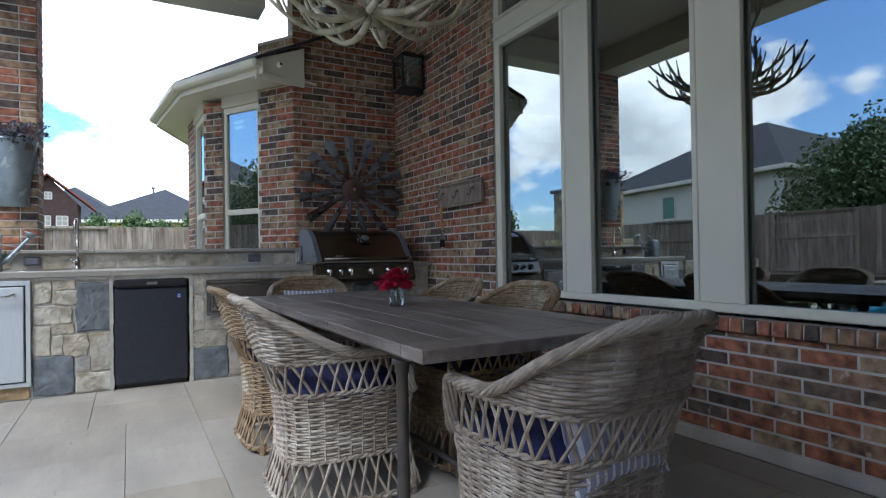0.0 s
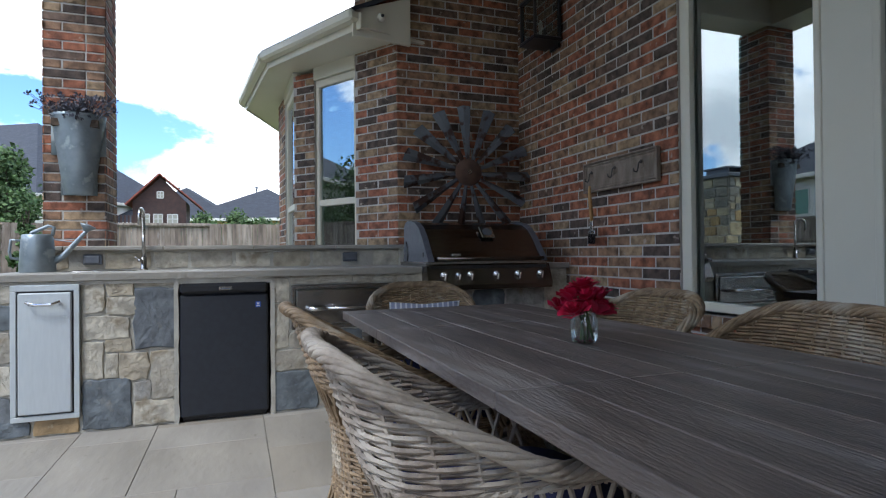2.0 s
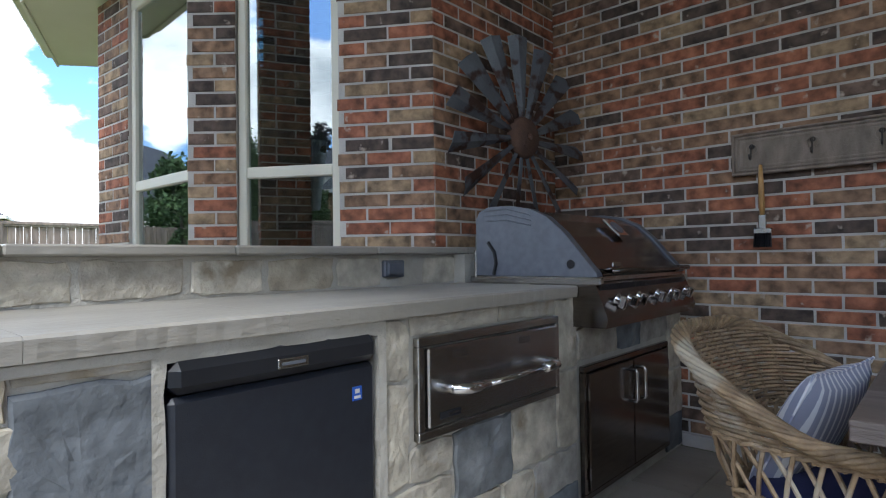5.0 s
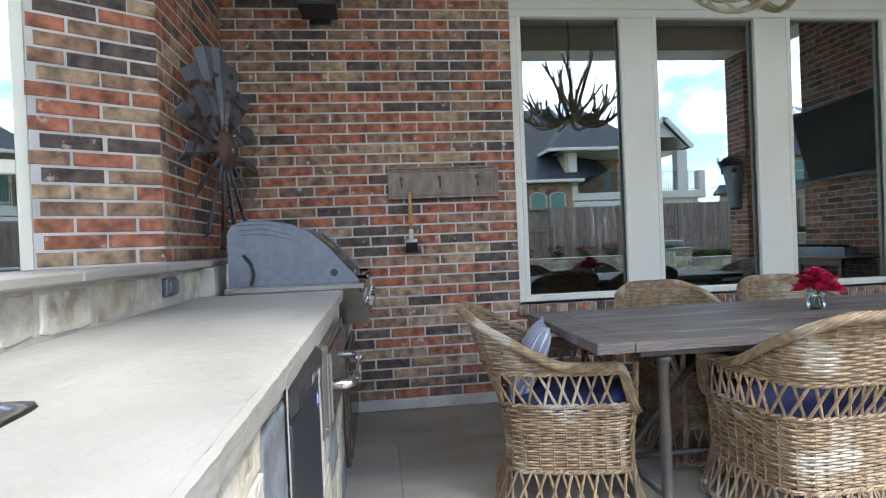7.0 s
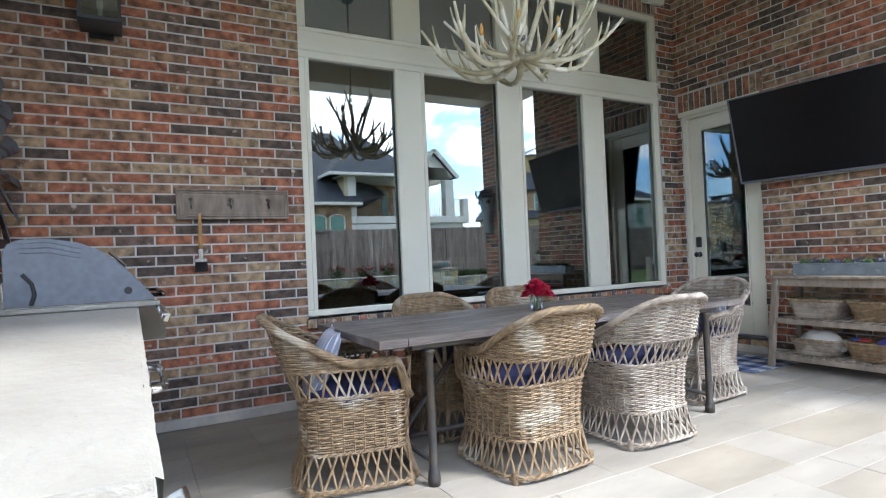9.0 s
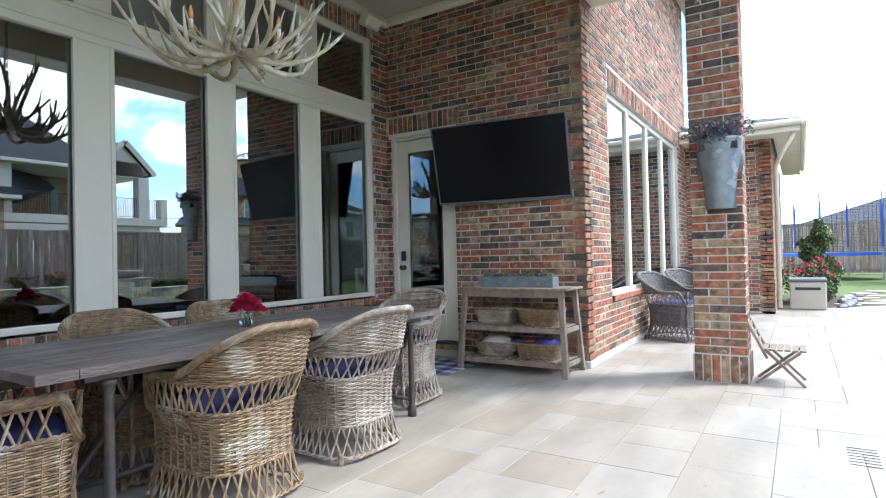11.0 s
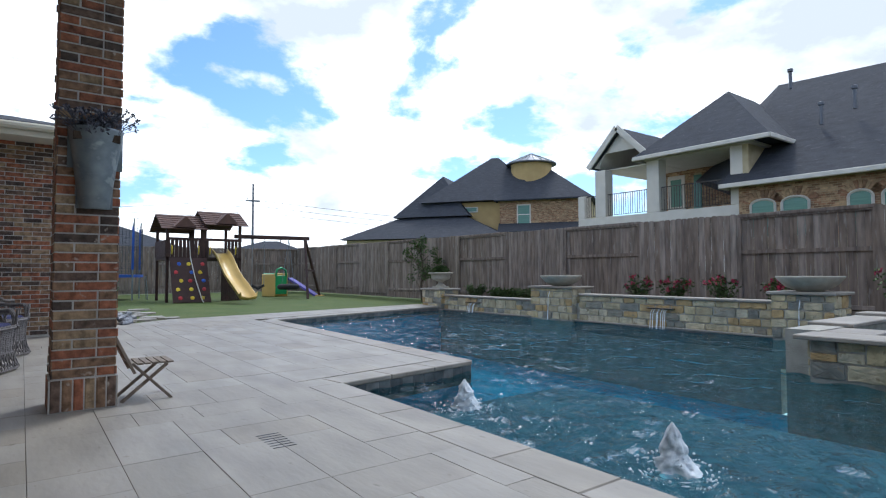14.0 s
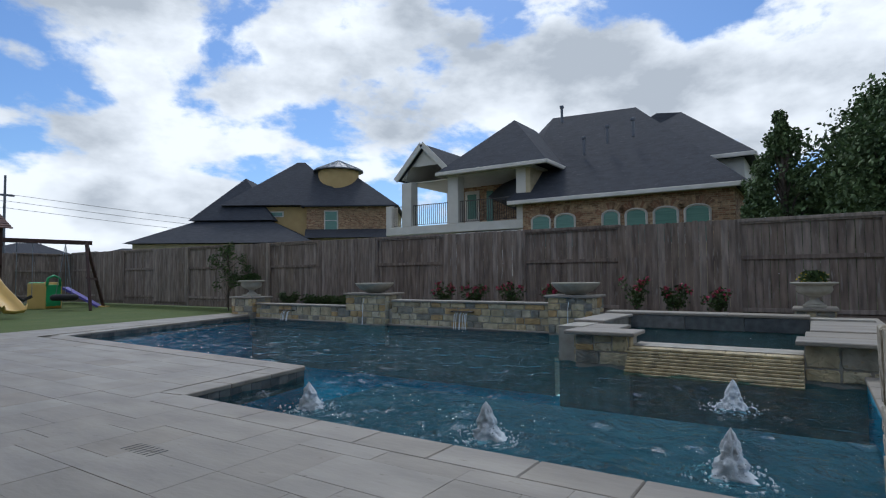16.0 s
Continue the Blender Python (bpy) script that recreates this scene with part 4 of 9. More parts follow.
def lay_tiles():
    rng = random.Random(11)
    joined = [Builder() for _ in REGIONS]
    shapes, found = {}, []
    for x, y, w, L in tile_plan(-11.0, -10.6, 69, 101, rng):
        g = 0.0013
        rect = [(x + g, y + g), (x + w - g, y + g), (x + w - g, y + L - g), (x + g, y + L - g)]
        for r, reg in enumerate(REGIONS):
            p = clip(rect, reg)
            if not p or (r == 0 and (x > CORNER_X - 0.02 and y + L < SOUTH_Y)):
                continue
            area = abs(sum(p[i][0] * p[(i + 1) % len(p)][1] - p[(i + 1) % len(p)][0] * p[i][1] for i in range(len(p)))) / 2
            if area < 0.004:
                continue
            lift = rng.uniform(-0.0010, 0.0010)
            d = (x + w / 2 + 0.9) ** 2 + (y + L / 2 - 2.6) ** 2
            if len(p) == 4 and abs(area - (w - 2 * g) * (L - 2 * g)) < 1e-5:
                found.append((d, x + g, y + g, w - 2 * g, L - 2 * g, lift, r))
            else:
                joined[r].prism(p, -0.03, lift)
    found.sort()
    for i, (d, x, y, w, L, lift, r) in enumerate(found):
        if i < 300:
            key = (round(w, 3), round(L, 3))
            if key not in shapes:
                shapes[key] = Builder().box(0, w, 0, L, -0.03, 0, 0.0016).mesh("tile", TRAV)
            ob = new("tile", shapes[key])
            ob.location = (x, y, lift)
            ob.parent = BEDS[r]
        else:
            joined[r].box(x, x + w, y, y + L, -0.03, lift)
    for r, b in enumerate(joined):
        if b.v:
            part("tiles", b, TRAV, BEDS[r], kind="stuff")


def coping(points, name, z=0.0, w=0.31, thick=0.045, over=0.02, inside=1, step=0.61):
    """Bullnosed edge stones along a line; the water is on the side given by inside."""
    bed = structure(name, Builder().beam((points[0][0], points[0][1], z - 0.3), (points[0][0], points[0][1] + 0.01, z - 0.3), 0.01, 0.01), GROUT)
    for a, b in zip(points, points[1:]):
        a, b = Vector((*a, 0)), Vector((*b, 0))
        u = (b - a).normalized()
        nrm = Vector((-u.y, u.x, 0)) * inside
        L = (b - a).length
        n = max(1, round(L / step))
        m = Matrix((u, nrm, (0, 0, 1))).transposed().to_4x4()
        m.translation = a
        for k in range(n):
            part("coping_stone", Builder().box(k * L / n + 0.002, (k + 1) * L / n - 0.002, -w, over, z - thick, z + 0.002, 0.008, m), TRAV, bed)
    return bed


def wall_strip(b, points, z0, z1, t, inside=1):
    for p, q in zip(points, points[1:]):
        p, q = Vector((*p, 0)), Vector((*q, 0))
        u = (q - p).normalized()
        nrm = Vector((-u.y, u.x, 0)) * inside
        m = Matrix((u, nrm, (0, 0, 1))).transposed().to_4x4()
        m.translation = p
        b.box(-0.0, (q - p).length, -t, 0, z0, z1, 0, m)
    return b


WATER_Z = -0.13
structure("trim_pool_corner", Builder().box(-2.79, -2.46, -0.30, 0.02, -0.05, -0.0035, 0.003), TRAV)
structure("trim_pool_corner_2", Builder().prism([(-4.59, -0.85), (-4.15, -0.85), (-4.15, -0.24), (-4.565, -0.30)], -0.05, -0.0035), TRAV)
coping([EDGE[0], EDGE[1]], "trim_pool_near", inside=-1)
coping([EDGE[1], EDGE[2]], "trim_pool_step", inside=-1)
coping([EDGE[2], EDGE[3]], "trim_pool_side", z=0.004, inside=-1)
coping([EDGE[3], EDGE[4]], "trim_pool_south", inside=-1)
structure("wall_pool", wall_strip(Builder(), EDGE[:5], -1.4, -0.25, 0.2, -1), PLASTER)
tl = structure("wall_waterline", wall_strip(Builder(), EDGE[:5], -0.25, -0.046, 0.19, -1), GROUT)
rng = random.Random(8)
tb = Builder()
for p, q in zip(EDGE[:4], EDGE[1:5]):
    p, q = Vector((*p, 0)), Vector((*q, 0))
    u = (q - p).normalized()
    m = Matrix((u, Vector((u.y, -u.x, 0)), (0, 0, 1))).transposed().to_4x4()
    m.translation = p
    x = 0.0
    while x < (q - p).length - 0.05:
        tb.box(x, x + 0.147, -0.004, 0.004, -0.20, -0.050, 0.002, m)
        x += 0.152
part("waterline_tile", tb, WATERTILE, tl, kind="stuff")
structure("floor_pool", Builder().box(-10.8, -2.7, -9.3, 5.6, -1.45, -1.4), PLASTER)
structure("floor_pool_shelf", Builder().box(-5.95, -2.79, -0.05, 5.5, -1.38, -0.42, 0.03), SHELFPLASTER)


def waves(x0, x1, y0, y1, z, cell, k=1.0):
    """Water with small crossing ripples."""
    nx, ny = int((x1 - x0) / cell), int((y1 - y0) / cell)
    v = []
    for j in range(ny + 1):
        for i in range(nx + 1):
            x, y = x0 + (x1 - x0) * i / nx, y0 + (y1 - y0) * j / ny
            h = 0.030 * noise.noise(Vector((x * 3.1 + y * 0.6, y * 2.3, 0.3))) + 0.019 * noise.noise(Vector((x * 7.5, y * 5.6 + x * 1.1, 4.0)))
            v.append((x, y, z + k * h))
    f = [(j * (nx + 1) + i, j * (nx + 1) + i + 1, (j + 1) * (nx + 1) + i + 1, (j + 1) * (nx + 1) + i) for j in range(ny) for i in range(nx)]
    return Builder().add(v, f)


structure("water", waves(-10.8, -2.79, -9.3, 5.5, WATER_Z, 0.055, 1.35), WATER, smooth=True)
# fill under the deck south-east of the water
structure("wall_fill", Builder().prism([(-2.6, -0.02), (-4.42, -0.31), (-4.65, -7.35), (-10.9, -9.35), (-10.9, -9.7), (-2.6, -9.7)][::-1], -1.4, -0.07), GROUT)
structure("wall_pool_north", Builder().box(-10.8, -2.6, 5.5, 5.7, -1.4, -0.05), PLASTER)
coping([(-7.1, 5.5), (-2.78, 5.5)], "trim_pool_north", inside=-1)


def ashlar(b, m, width, height, rng, lo=0.16, hi=0.42, rows=(0.14, 0.26), depth=0.03, gap=0.012, holes=()):
    """Roughly squared stones of uneven size over a wall face (x along, y out, z up). Returns the list of stones."""
    z, out = 0.0, []
    while z < height - 0.03:
        h = min(rng.uniform(*rows), height - z)
        if height - z - h < 0.06:
            h = height - z
        x = 0.0
        while x < width - 0.01:
            w = min(rng.uniform(lo, hi), width - x)
            if width - x - w < 0.08:
                w = width - x
            if rng.random() < 0.3 and h > 0.18:
                s = h * rng.uniform(0.4, 0.6)
                out += [(x, z, w, s), (x, z + s, w, h - s)]
            else:
                out.append((x, z, w, h))
            x += w
        z += h
    return out


def stone_piece(x, z, w, h, rng, depth=0.03, gap=0.012):
    """A hammered stone: its outline wanders, its corners are knocked off and its face is uneven."""
    g = gap / 2
    nv, nh = max(3, min(7, round(w / 0.05))), max(3, min(7, round(h / 0.05)))
    rim = [(i / nv, 0) for i in range(nv)] + [(1, i / nh) for i in range(nh)] + [(1 - i / nv, 1) for i in range(nv)] + [(0, 1 - i / nh) for i in range(nh)]
    cut = min(0.018, 0.12 * min(w, h))
    wob = min(0.013, 0.07 * min(w, h))
    pts = []
    for px, pz in rim:
        a, c = x + g + px * (w - 2 * g), z + g + pz * (h - 2 * g)
        if px in (0, 1) and pz in (0, 1):
            a += cut * rng.random() * (1 if px == 0 else -1)
            c += cut * rng.random() * (1 if pz == 0 else -1)
        else:
            k = rng.uniform(-0.2, 1) * wob
            a += k * (1 if px == 0 else -1 if px == 1 else 0)
            c += k * (1 if pz == 0 else -1 if pz == 1 else 0)
        pts.append((a, c))
    m, cx, cz = len(pts), x + w / 2, z + h / 2
    dd = depth * rng.uniform(0.7, 1.0)
    tx, tz = rng.uniform(-0.25, 0.25), rng.uniform(-0.25, 0.25)

    def ring(k, lo, hi, jit):
        out = []
        for a, c in pts:
            p, q = cx + (a - cx) * k + rng.uniform(-1, 1) * jit, cz + (c - cz) * k + rng.uniform(-1, 1) * jit
            out.append((p, dd * (rng.uniform(lo, hi) + tx * (p - cx) / w + tz * (q - cz) / h), q))
        return out
    v = [(a, -0.01, c) for a, c in pts] + [(a, dd * 0.5, c) for a, c in pts]
    v += ring(0.955, 0.80, 1.0, 0.001) + ring(0.62, 0.80, 1.15, 0.005) + ring(0.30, 0.85, 1.15, 0.006)
    f = [(r * m + k, r * m + (k + 1) % m, (r + 1) * m + (k + 1) % m, (r + 1) * m + k) for r in range(4) for k in range(m)]
    f.append(tuple(4 * m + k for k in range(m)))
    return v, f


def laid_stones(m, rows, mat, parent, seed, depth=0.014):
    """Stones at given places (x0, x1, z0, z1) on a wall face."""
    rng = random.Random(seed)
    for x0, x1, z0, z1 in rows:
        v, f = stone_piece(x0 - 0.009, z0 - (0.008 if z0 > 0.01 else 0), x1 - x0 + 0.018, z1 - z0 + 0.015, rng, depth, 0.008)
        part("stone", Builder().add([m @ Vector(p) for p in v], f), mat, parent)


def stone_wall(name, m, width, height, seed, parent=None, holes=(), mat=None, depth=0.03, **kw):
    """Stones over a joint core; each is an object."""
    rng = random.Random(seed)
    for x, z, w, h in ashlar(None, m, width, height, rng, **kw):
        for hx0, hx1, hz0, hz1 in holes:
            ox, oz = min(x + w, hx1) - max(x, hx0), min(z + h, hz1) - max(z, hz0)
            if ox > 0.005 and oz > 0.005:
                if hz0 <= z + 0.02 and hz1 >= z + h - 0.02 or ox / w < oz / h:
                    if x + w / 2 < (hx0 + hx1) / 2:
                        w = hx0 - x
                    else:
                        w, x = x + w - hx1, hx1
                else:
                    if z + h / 2 < (hz0 + hz1) / 2:
                        h = hz0 - z
                    else:
                        h, z = z + h - hz1, hz1
        if w < 0.035 or h < 0.03:
            continue
        v, f = stone_piece(x, z, w, h, rng, depth)
        b = Builder().add([m @ Vector(p) for p in v], f)
        part("stone", b, mat or STONE, parent)


# stone wall behind the pool, with pedestals and bowls
PX = -10.75
bw = structure("wall_planter", Builder().box(PX - 0.30, PX - 0.03, -9.6, 0.5, -1.4, 0.30).box(PX - 0.30, PX - 0.03, -3.8, 0.5, 0.30, 0.48), STONE_MORTAR)
m = wall_frame((PX - 0.03, -9.0, -0.10), (0, 1, 0), (1, 0, 0))
stone_wall("low", m, 3.7, 0.40, 31, bw, lo=0.16, hi=0.40)
m = wall_frame((PX - 0.03, -3.8, -0.10), (0, 1, 0), (1, 0, 0))
stone_wall("high", m, 4.2, 0.58, 32, bw, lo=0.18, hi=0.48)
structure("trim_waterline_far", Builder().box(PX - 0.1, PX + 0.03, -9.2, 5.5, -0.35, -0.11, 0.01), WATERTILE)
lip = structure("trim_wall_cap", Builder().box(PX - 0.04, PX + 0.055, -9.1, 2.1, -0.11, -0.075, 0.008), TRAV)
for a, b, z in ((-9.4, -5.30, 0.30), (-3.78, 0.42, 0.48)):
    n = int((b - a) / 0.7) + 1
    for k in range(n):
        part("coping_stone", Builder().box(PX - 0.34, PX + 0.03, a + k * (b - a) / n + 0.003, a + (k + 1) * (b - a) / n - 0.003, z, z + 0.045, 0.008), TRAV, lip)


def pedestal(y0, y1, z1, seed, px=PX, depth=0.75):
    e = thing("pedestal", "square rough stone pedestal with a travertine cap in the pool wall", "pedestal", (px - depth / 2 + 0.15, (y0 + y1) / 2, -0.1), group="pedestals along the pool")
    x0, x1 = px - depth + 0.15, px + 0.15
    core = part("core", Builder().box(x0 + 0.04, x1 - 0.03, y0 + 0.05, y1 - 0.05, -0.6, z1 - 0.05), STONE_MORTAR, None)
    core.parent = e
    core.matrix_parent_inverse = e.matrix_world.inverted()
    for o, u, n, w in (((x1 - 0.03, y0 + 0.04, -0.1), (0, 1, 0), (1, 0, 0), y1 - y0 - 0.08), ((x1 - 0.03, y1 - 0.05, -0.1), (-1, 0, 0), (0, 1, 0), depth - 0.08),
                       ((x0 + 0.04, y0 + 0.05, -0.1), (1, 0, 0), (0, -1, 0), depth - 0.08)):
        stone_wall("p", wall_frame(o, u, n), w, z1 + 0.05, seed, core, lo=0.14, hi=0.34, rows=(0.12, 0.24))
        seed += 1
    c = part("cap", Builder().box(x0 - 0.02, x1 + 0.04, y0 - 0.01, y1 + 0.01, z1 - 0.05, z1, 0.01), TRAV, None, "travertine cap")
    c.parent = e
    c.matrix_parent_inverse = e.matrix_world.inverted()
    return e


pedestal(-10.0, -8.95, 0.53, 40)
pedestal(-5.25, -3.85, 0.685, 44)
pedestal(0.40, 1.42, 0.69, 48)
pedestal(4.75, 5.38, 0.52, 52, px=-10.95, depth=0.7)


def bowl(y, z, r=0.50, x=-11.0):
    e = thing("planter_bowl", "shallow wide cast stone bowl on a stone pedestal", "planter bowl", (x, y, z), group="bowls on the pedestals")
    part("bowl", Builder().lathe([(0.20, 0), (0.22, 0.02), (0.36, 0.08), (r - 0.04, 0.18), (r, 0.235), (r, 0.255), (r - 0.035, 0.255), (r - 0.07, 0.20), (0.1, 0.17)], 40), URN, e, smooth=True)
    part("soil", Builder().lathe([(r - 0.06, 0.19), (0.3, 0.215), (0.02, 0.22)], 24), SOIL, e)
    return e


bowl(-4.55, 0.685)
bowl(0.90, 0.69)


def leaves(b, rng, centre, radius, n, size, squash=1.0, shape=1.6):
    """Small folded leaves scattered through a clump."""
    for _ in range(n):
        d = Vector((rng.gauss(0, 1), rng.gauss(0, 1), rng.gauss(0, 1))).normalized() * radius * rng.random() ** 0.45
        p = Vector(centre) + Vector((d.x, d.y, d.z * squash))
        a = Vector((rng.gauss(0, 1), rng.gauss(0, 1), rng.gauss(0, 1))).normalized()
        c = a.orthogonal().normalized()
        s = size * rng.uniform(0.6, 1.3)
        b.add([p - a * s * shape / 2, p + c * s / 2, p + a * s * shape / 2, p - c * s / 2 + a.cross(c) * s * 0.2], [(0, 1, 2, 3)])
    return b


def urn(y, z, x, seed, s=1.0, flowers=True):
    e = thing("garden_urn", "cast stone pedestal urn planted with yellow flowers and green leaves" if flowers else "cast stone pedestal urn planted with small green leaves", "garden urn", (x, y, z), group="urns by the pool")
    part("base", Builder().box(-0.17 * s, 0.17 * s, -0.17 * s, 0.17 * s, 0, 0.05 * s, 0.01), URN, e)
    part("body", Builder().lathe([(q * s, h * s) for q, h in ((0.15, 0.05), (0.13, 0.08), (0.07, 0.12), (0.07, 0.17), (0.13, 0.20), (0.24, 0.24), (0.27, 0.30), (0.26, 0.36),
                                                               (0.29, 0.385), (0.345, 0.40), (0.35, 0.425), (0.30, 0.43), (0.27, 0.40))], 36), URN, e, smooth=True)
    part("soil", Builder().lathe([(0.27 * s, 0.39 * s), (0.02, 0.40 * s)], 20), SOIL, e)
    rng = random.Random(seed)
    part("leaves", leaves(Builder(), rng, (0, 0, 0.50 * s), 0.23 * s, 420, 0.05 * s, 0.55), LEAF, e)
    if flowers:
        part("flowers", leaves(Builder(), rng, (0, 0, 0.50 * s), 0.26 * s, 70, 0.035 * s, 0.5, 1.0), BRIGHTY, e, kind="stuff")
    return e


urn(5.06, 0.52, -11.05, 3, 1.0, True)
urn(-9.5, 0.53, -11.0, 4, 1.15, False)

# raised bed behind the wall, with roses and low shrubs
structure("planter_bed_soil", Builder().box(-12.95, PX - 0.30, -9.6, 12.0, -0.2, 0.28), SOIL)


def shrub(x, y, z, r, h, seed, flower=None, mat=None, label="leafy green shrub in the bed behind the pool wall", n=520):
    e = thing("shrub", label, "shrub", (x, y, z), group="shrubs in the bed")
    rng = random.Random(seed)
    st = Builder()
    lv = Builder()
    fl = Builder()
    for k in range(9):
        a, q = rng.uniform(0, 6.28), r * rng.uniform(0.3, 0.9)
        tip = Vector((math.cos(a) * q, math.sin(a) * q, h * rng.uniform(0.65, 1.0)))
        st.tube([(0, 0, 0), tip * 0.5 + Vector((0, 0, 0.05)), tip], (0.008, 0.006, 0.003), 5)
        for s in (0.45, 0.7, 0.95):
            leaves(lv, rng, tip * s, r * 0.30, n // 27, 0.045)
        if flower:
            for _ in range(4):
                leaves(fl, rng, tip + Vector((rng.uniform(-.05, .05), rng.uniform(-.05, .05), rng.uniform(-.06, .06))), 0.032, 12, 0.035, 1.0, 1.0)
    part("stems", st, BARK, e)
    part("leaves", lv, mat or LEAF, e)
    if flower:
        part("flowers", fl, flower, e, "pink blossoms", kind="stuff")
    return e


for k, (y, h) in enumerate(((-3.0, 0.62), (-2.1, 0.58), (-1.0, 0.60), (0.15, 0.55), (1.9, 0.75), (2.7, 0.6), (3.5, 0.5))):
    shrub(-11.9, y, 0.28, 0.42, h, 60 + k, PINK, label="rose bush with pink blossoms in the bed behind the pool wall")
for k, (y, h) in enumerate(((-8.5, 0.30), (-7.5, 0.22), (-6.9, 0.22), (-6.2, 0.24), (-5.7, 0.2))):
    shrub(-11.6, y, 0.28, 0.45, h, 80 + k, None, LEAFDARK if k < 1 else LEAF, n=900)

# spa raised at the back of the pool
SPA = structure("wall_spa", Builder().box(-7.55, -7.15, 2.30, 3.02, -1.3, 0.29).box(-7.55, -7.15, 4.95, 5.75, -1.3, 0.29)
                .box(-10.3, -10.0, 1.9, 5.8, -1.3, 0.40).box(-10.0, -7.55, 1.9, 2.25, -1.3, 0.36).box(-10.0, -7.55, 5.0, 5.8, -1.3, 0.32)
                .box(-7.75, -7.30, 3.02, 4.95, -1.3, 0.17), STONE_MORTAR)
for o, u, n, w, s in (((-7.15, 2.30, -0.10), (0, 1, 0), (1, 0, 0), 0.72, 71), ((-7.15, 4.95, -0.10), (0, 1, 0), (1, 0, 0), 0.80, 72), ((-7.15, 3.02, -0.1), (-1, 0, 0), (0, 1, 0), 0.18, 73)):
    stone_wall("s", wall_frame(o, u, n), w, 0.40, s, SPA, lo=0.2, hi=0.42, rows=(0.14, 0.26))
m = wall_frame((-7.15, 2.30, -0.10), (-1, 0, 0), (0, -1, 0))
stone_wall("s", m, 0.7, 0.40, 75, SPA, lo=0.2, hi=0.42)
spc = structure("trim_spa_cap", Builder().box(-7.62, -7.03, 2.18, 3.12, 0.30, 0.35, 0.01), TRAV)
for x0, x1, y0, y1, z in ((-8.3, -7.62, 2.18, 2.75, 0.30), (-7.62, -7.03, 4.87, 5.9, 0.30), (-8.3, -7.62, 4.95, 5.9, 0.30), (-9.2, -8.3, 5.0, 5.9, 0.32),
                          (-10.2, -9.2, 5.0, 5.9, 0.32), (-11.0, -10.2, 5.0, 5.9, 0.32), (-10.4, -9.95, 1.85, 2.85, 0.39), (-10.4, -9.95, 2.85, 3.85, 0.39), (-10.4, -9.95, 3.85, 5.0, 0.39),
                          (-9.95, -8.3, 1.85, 2.35, 0.35)):
    part("cap_stone", Builder().box(x0 + 0.002, x1 - 0.002, y0 + 0.002, y1 - 0.002, z, z + 0.05, 0.01), TRAV, spc)
for k in range(3):
    part("tile_band", Builder().box(-9.99, -9.975, 2.3 + k * 0.9, 3.19 + k * 0.9, 0.16, 0.385, 0.003), WATERTILE, SPA)
structure("water_spa", waves(-10.0, -7.7, 2.2, 5.05, 0.155, 0.08, 0.5), WATER, smooth=True)
structure("floor_spa", Builder().box(-10.0, -7.6, 2.2, 5.05, -0.75, -0.7), PLASTER)
rng = random.Random(5)
z = -0.16
k = 0
while z < 0.16:
    y = 3.02
    d = 0.28 * (0.17 - z) / 0.33
    while y < 4.93:
        w = min(rng.uniform(0.35, 0.7), 4.95 - y)
        part("ledger_stone", Builder().box(-7.32, -7.14 + d, y + 0.002, y + w - 0.002, z, z + 0.031, 0.006), SPATILE, SPA)
        y += w
    z += 0.036


# bubbling jets on the shallow shelf
def jet(x, y, h, seed):
    rng = random.Random(seed)
    e = thing("water_jet", "low white foaming bubbler jet rising from the shallow pool shelf", "fountain jet", (x, y, WATER_Z), group="bubblers in the pool")
    segs, rows = 30, 24
    v, f = [], []
    for i in range(rows):
        s = i / (rows - 1)
        rr = 0.075 * (1 - s) ** 0.75 + 0.03 * (1 - s) ** 5 + 0.014 * (1 - s ** 6)
        for k in range(segs):
            a = k * 2 * math.pi / segs
            q = rr * (1 + 0.55 * noise.noise(Vector((math.cos(a) * 2.6, math.sin(a) * 2.6, s * 6 + seed * 3.1))) + rng.uniform(-0.13, 0.13))
            v.append((q * math.cos(a) + 0.02 * s * math.sin(seed), q * math.sin(a), h * s + rng.uniform(-0.006, 0.006)))
    f = [(i * segs + k, i * segs + (k + 1) % segs, (i + 1) * segs + (k + 1) % segs, (i + 1) * segs + k) for i in range(rows - 1) for k in range(segs)]
    f.append(tuple((rows - 1) * segs + k for k in range(segs)))
    part("column", Builder().add(v, f), FOAM, e, smooth=True)
    dr = Builder()
    for _ in range(90):
        a, q = rng.uniform(0, 6.28), rng.uniform(0.05, 0.30) ** 1.0
        zz = max(0.004, h * 0.95 * (1 - q / 0.2) * rng.random()) if q < 0.2 else rng.uniform(0.002, 0.02)
        s = rng.uniform(0.004, 0.011)
        dr.box(-s, s, -s, s, -s * 0.8, s * 0.8, s * 0.7, pose(q * math.cos(a), q * math.sin(a), zz, rng.uniform(0, 90), rng.uniform(0, 90), 0))
    part("droplets", dr, FOAM, e, kind="stuff")
    ring = Builder()
    for _ in range(26):
        a, q = rng.uniform(0, 6.28), rng.uniform(0.12, 0.26)
        L = rng.uniform(0.02, 0.07)
        pts = [(q * math.cos(a + t * L / q), q * math.sin(a + t * L / q), 0.003) for t in (0, 0.5, 1)]
        ring.tube(pts, (0.002, 0.005, 0.002), 5)
    part("foam_ring", ring, FOAM, e, kind="stuff")
    return e


for k, (x, y, h) in enumerate(((-3.45, 1.05, 0.27), (-3.45, 2.96, 0.31), (-3.49, 4.62, 0.33), (-5.40, 4.42, 0.30))):
    jet(x, y, h * 0.9, k + 1)

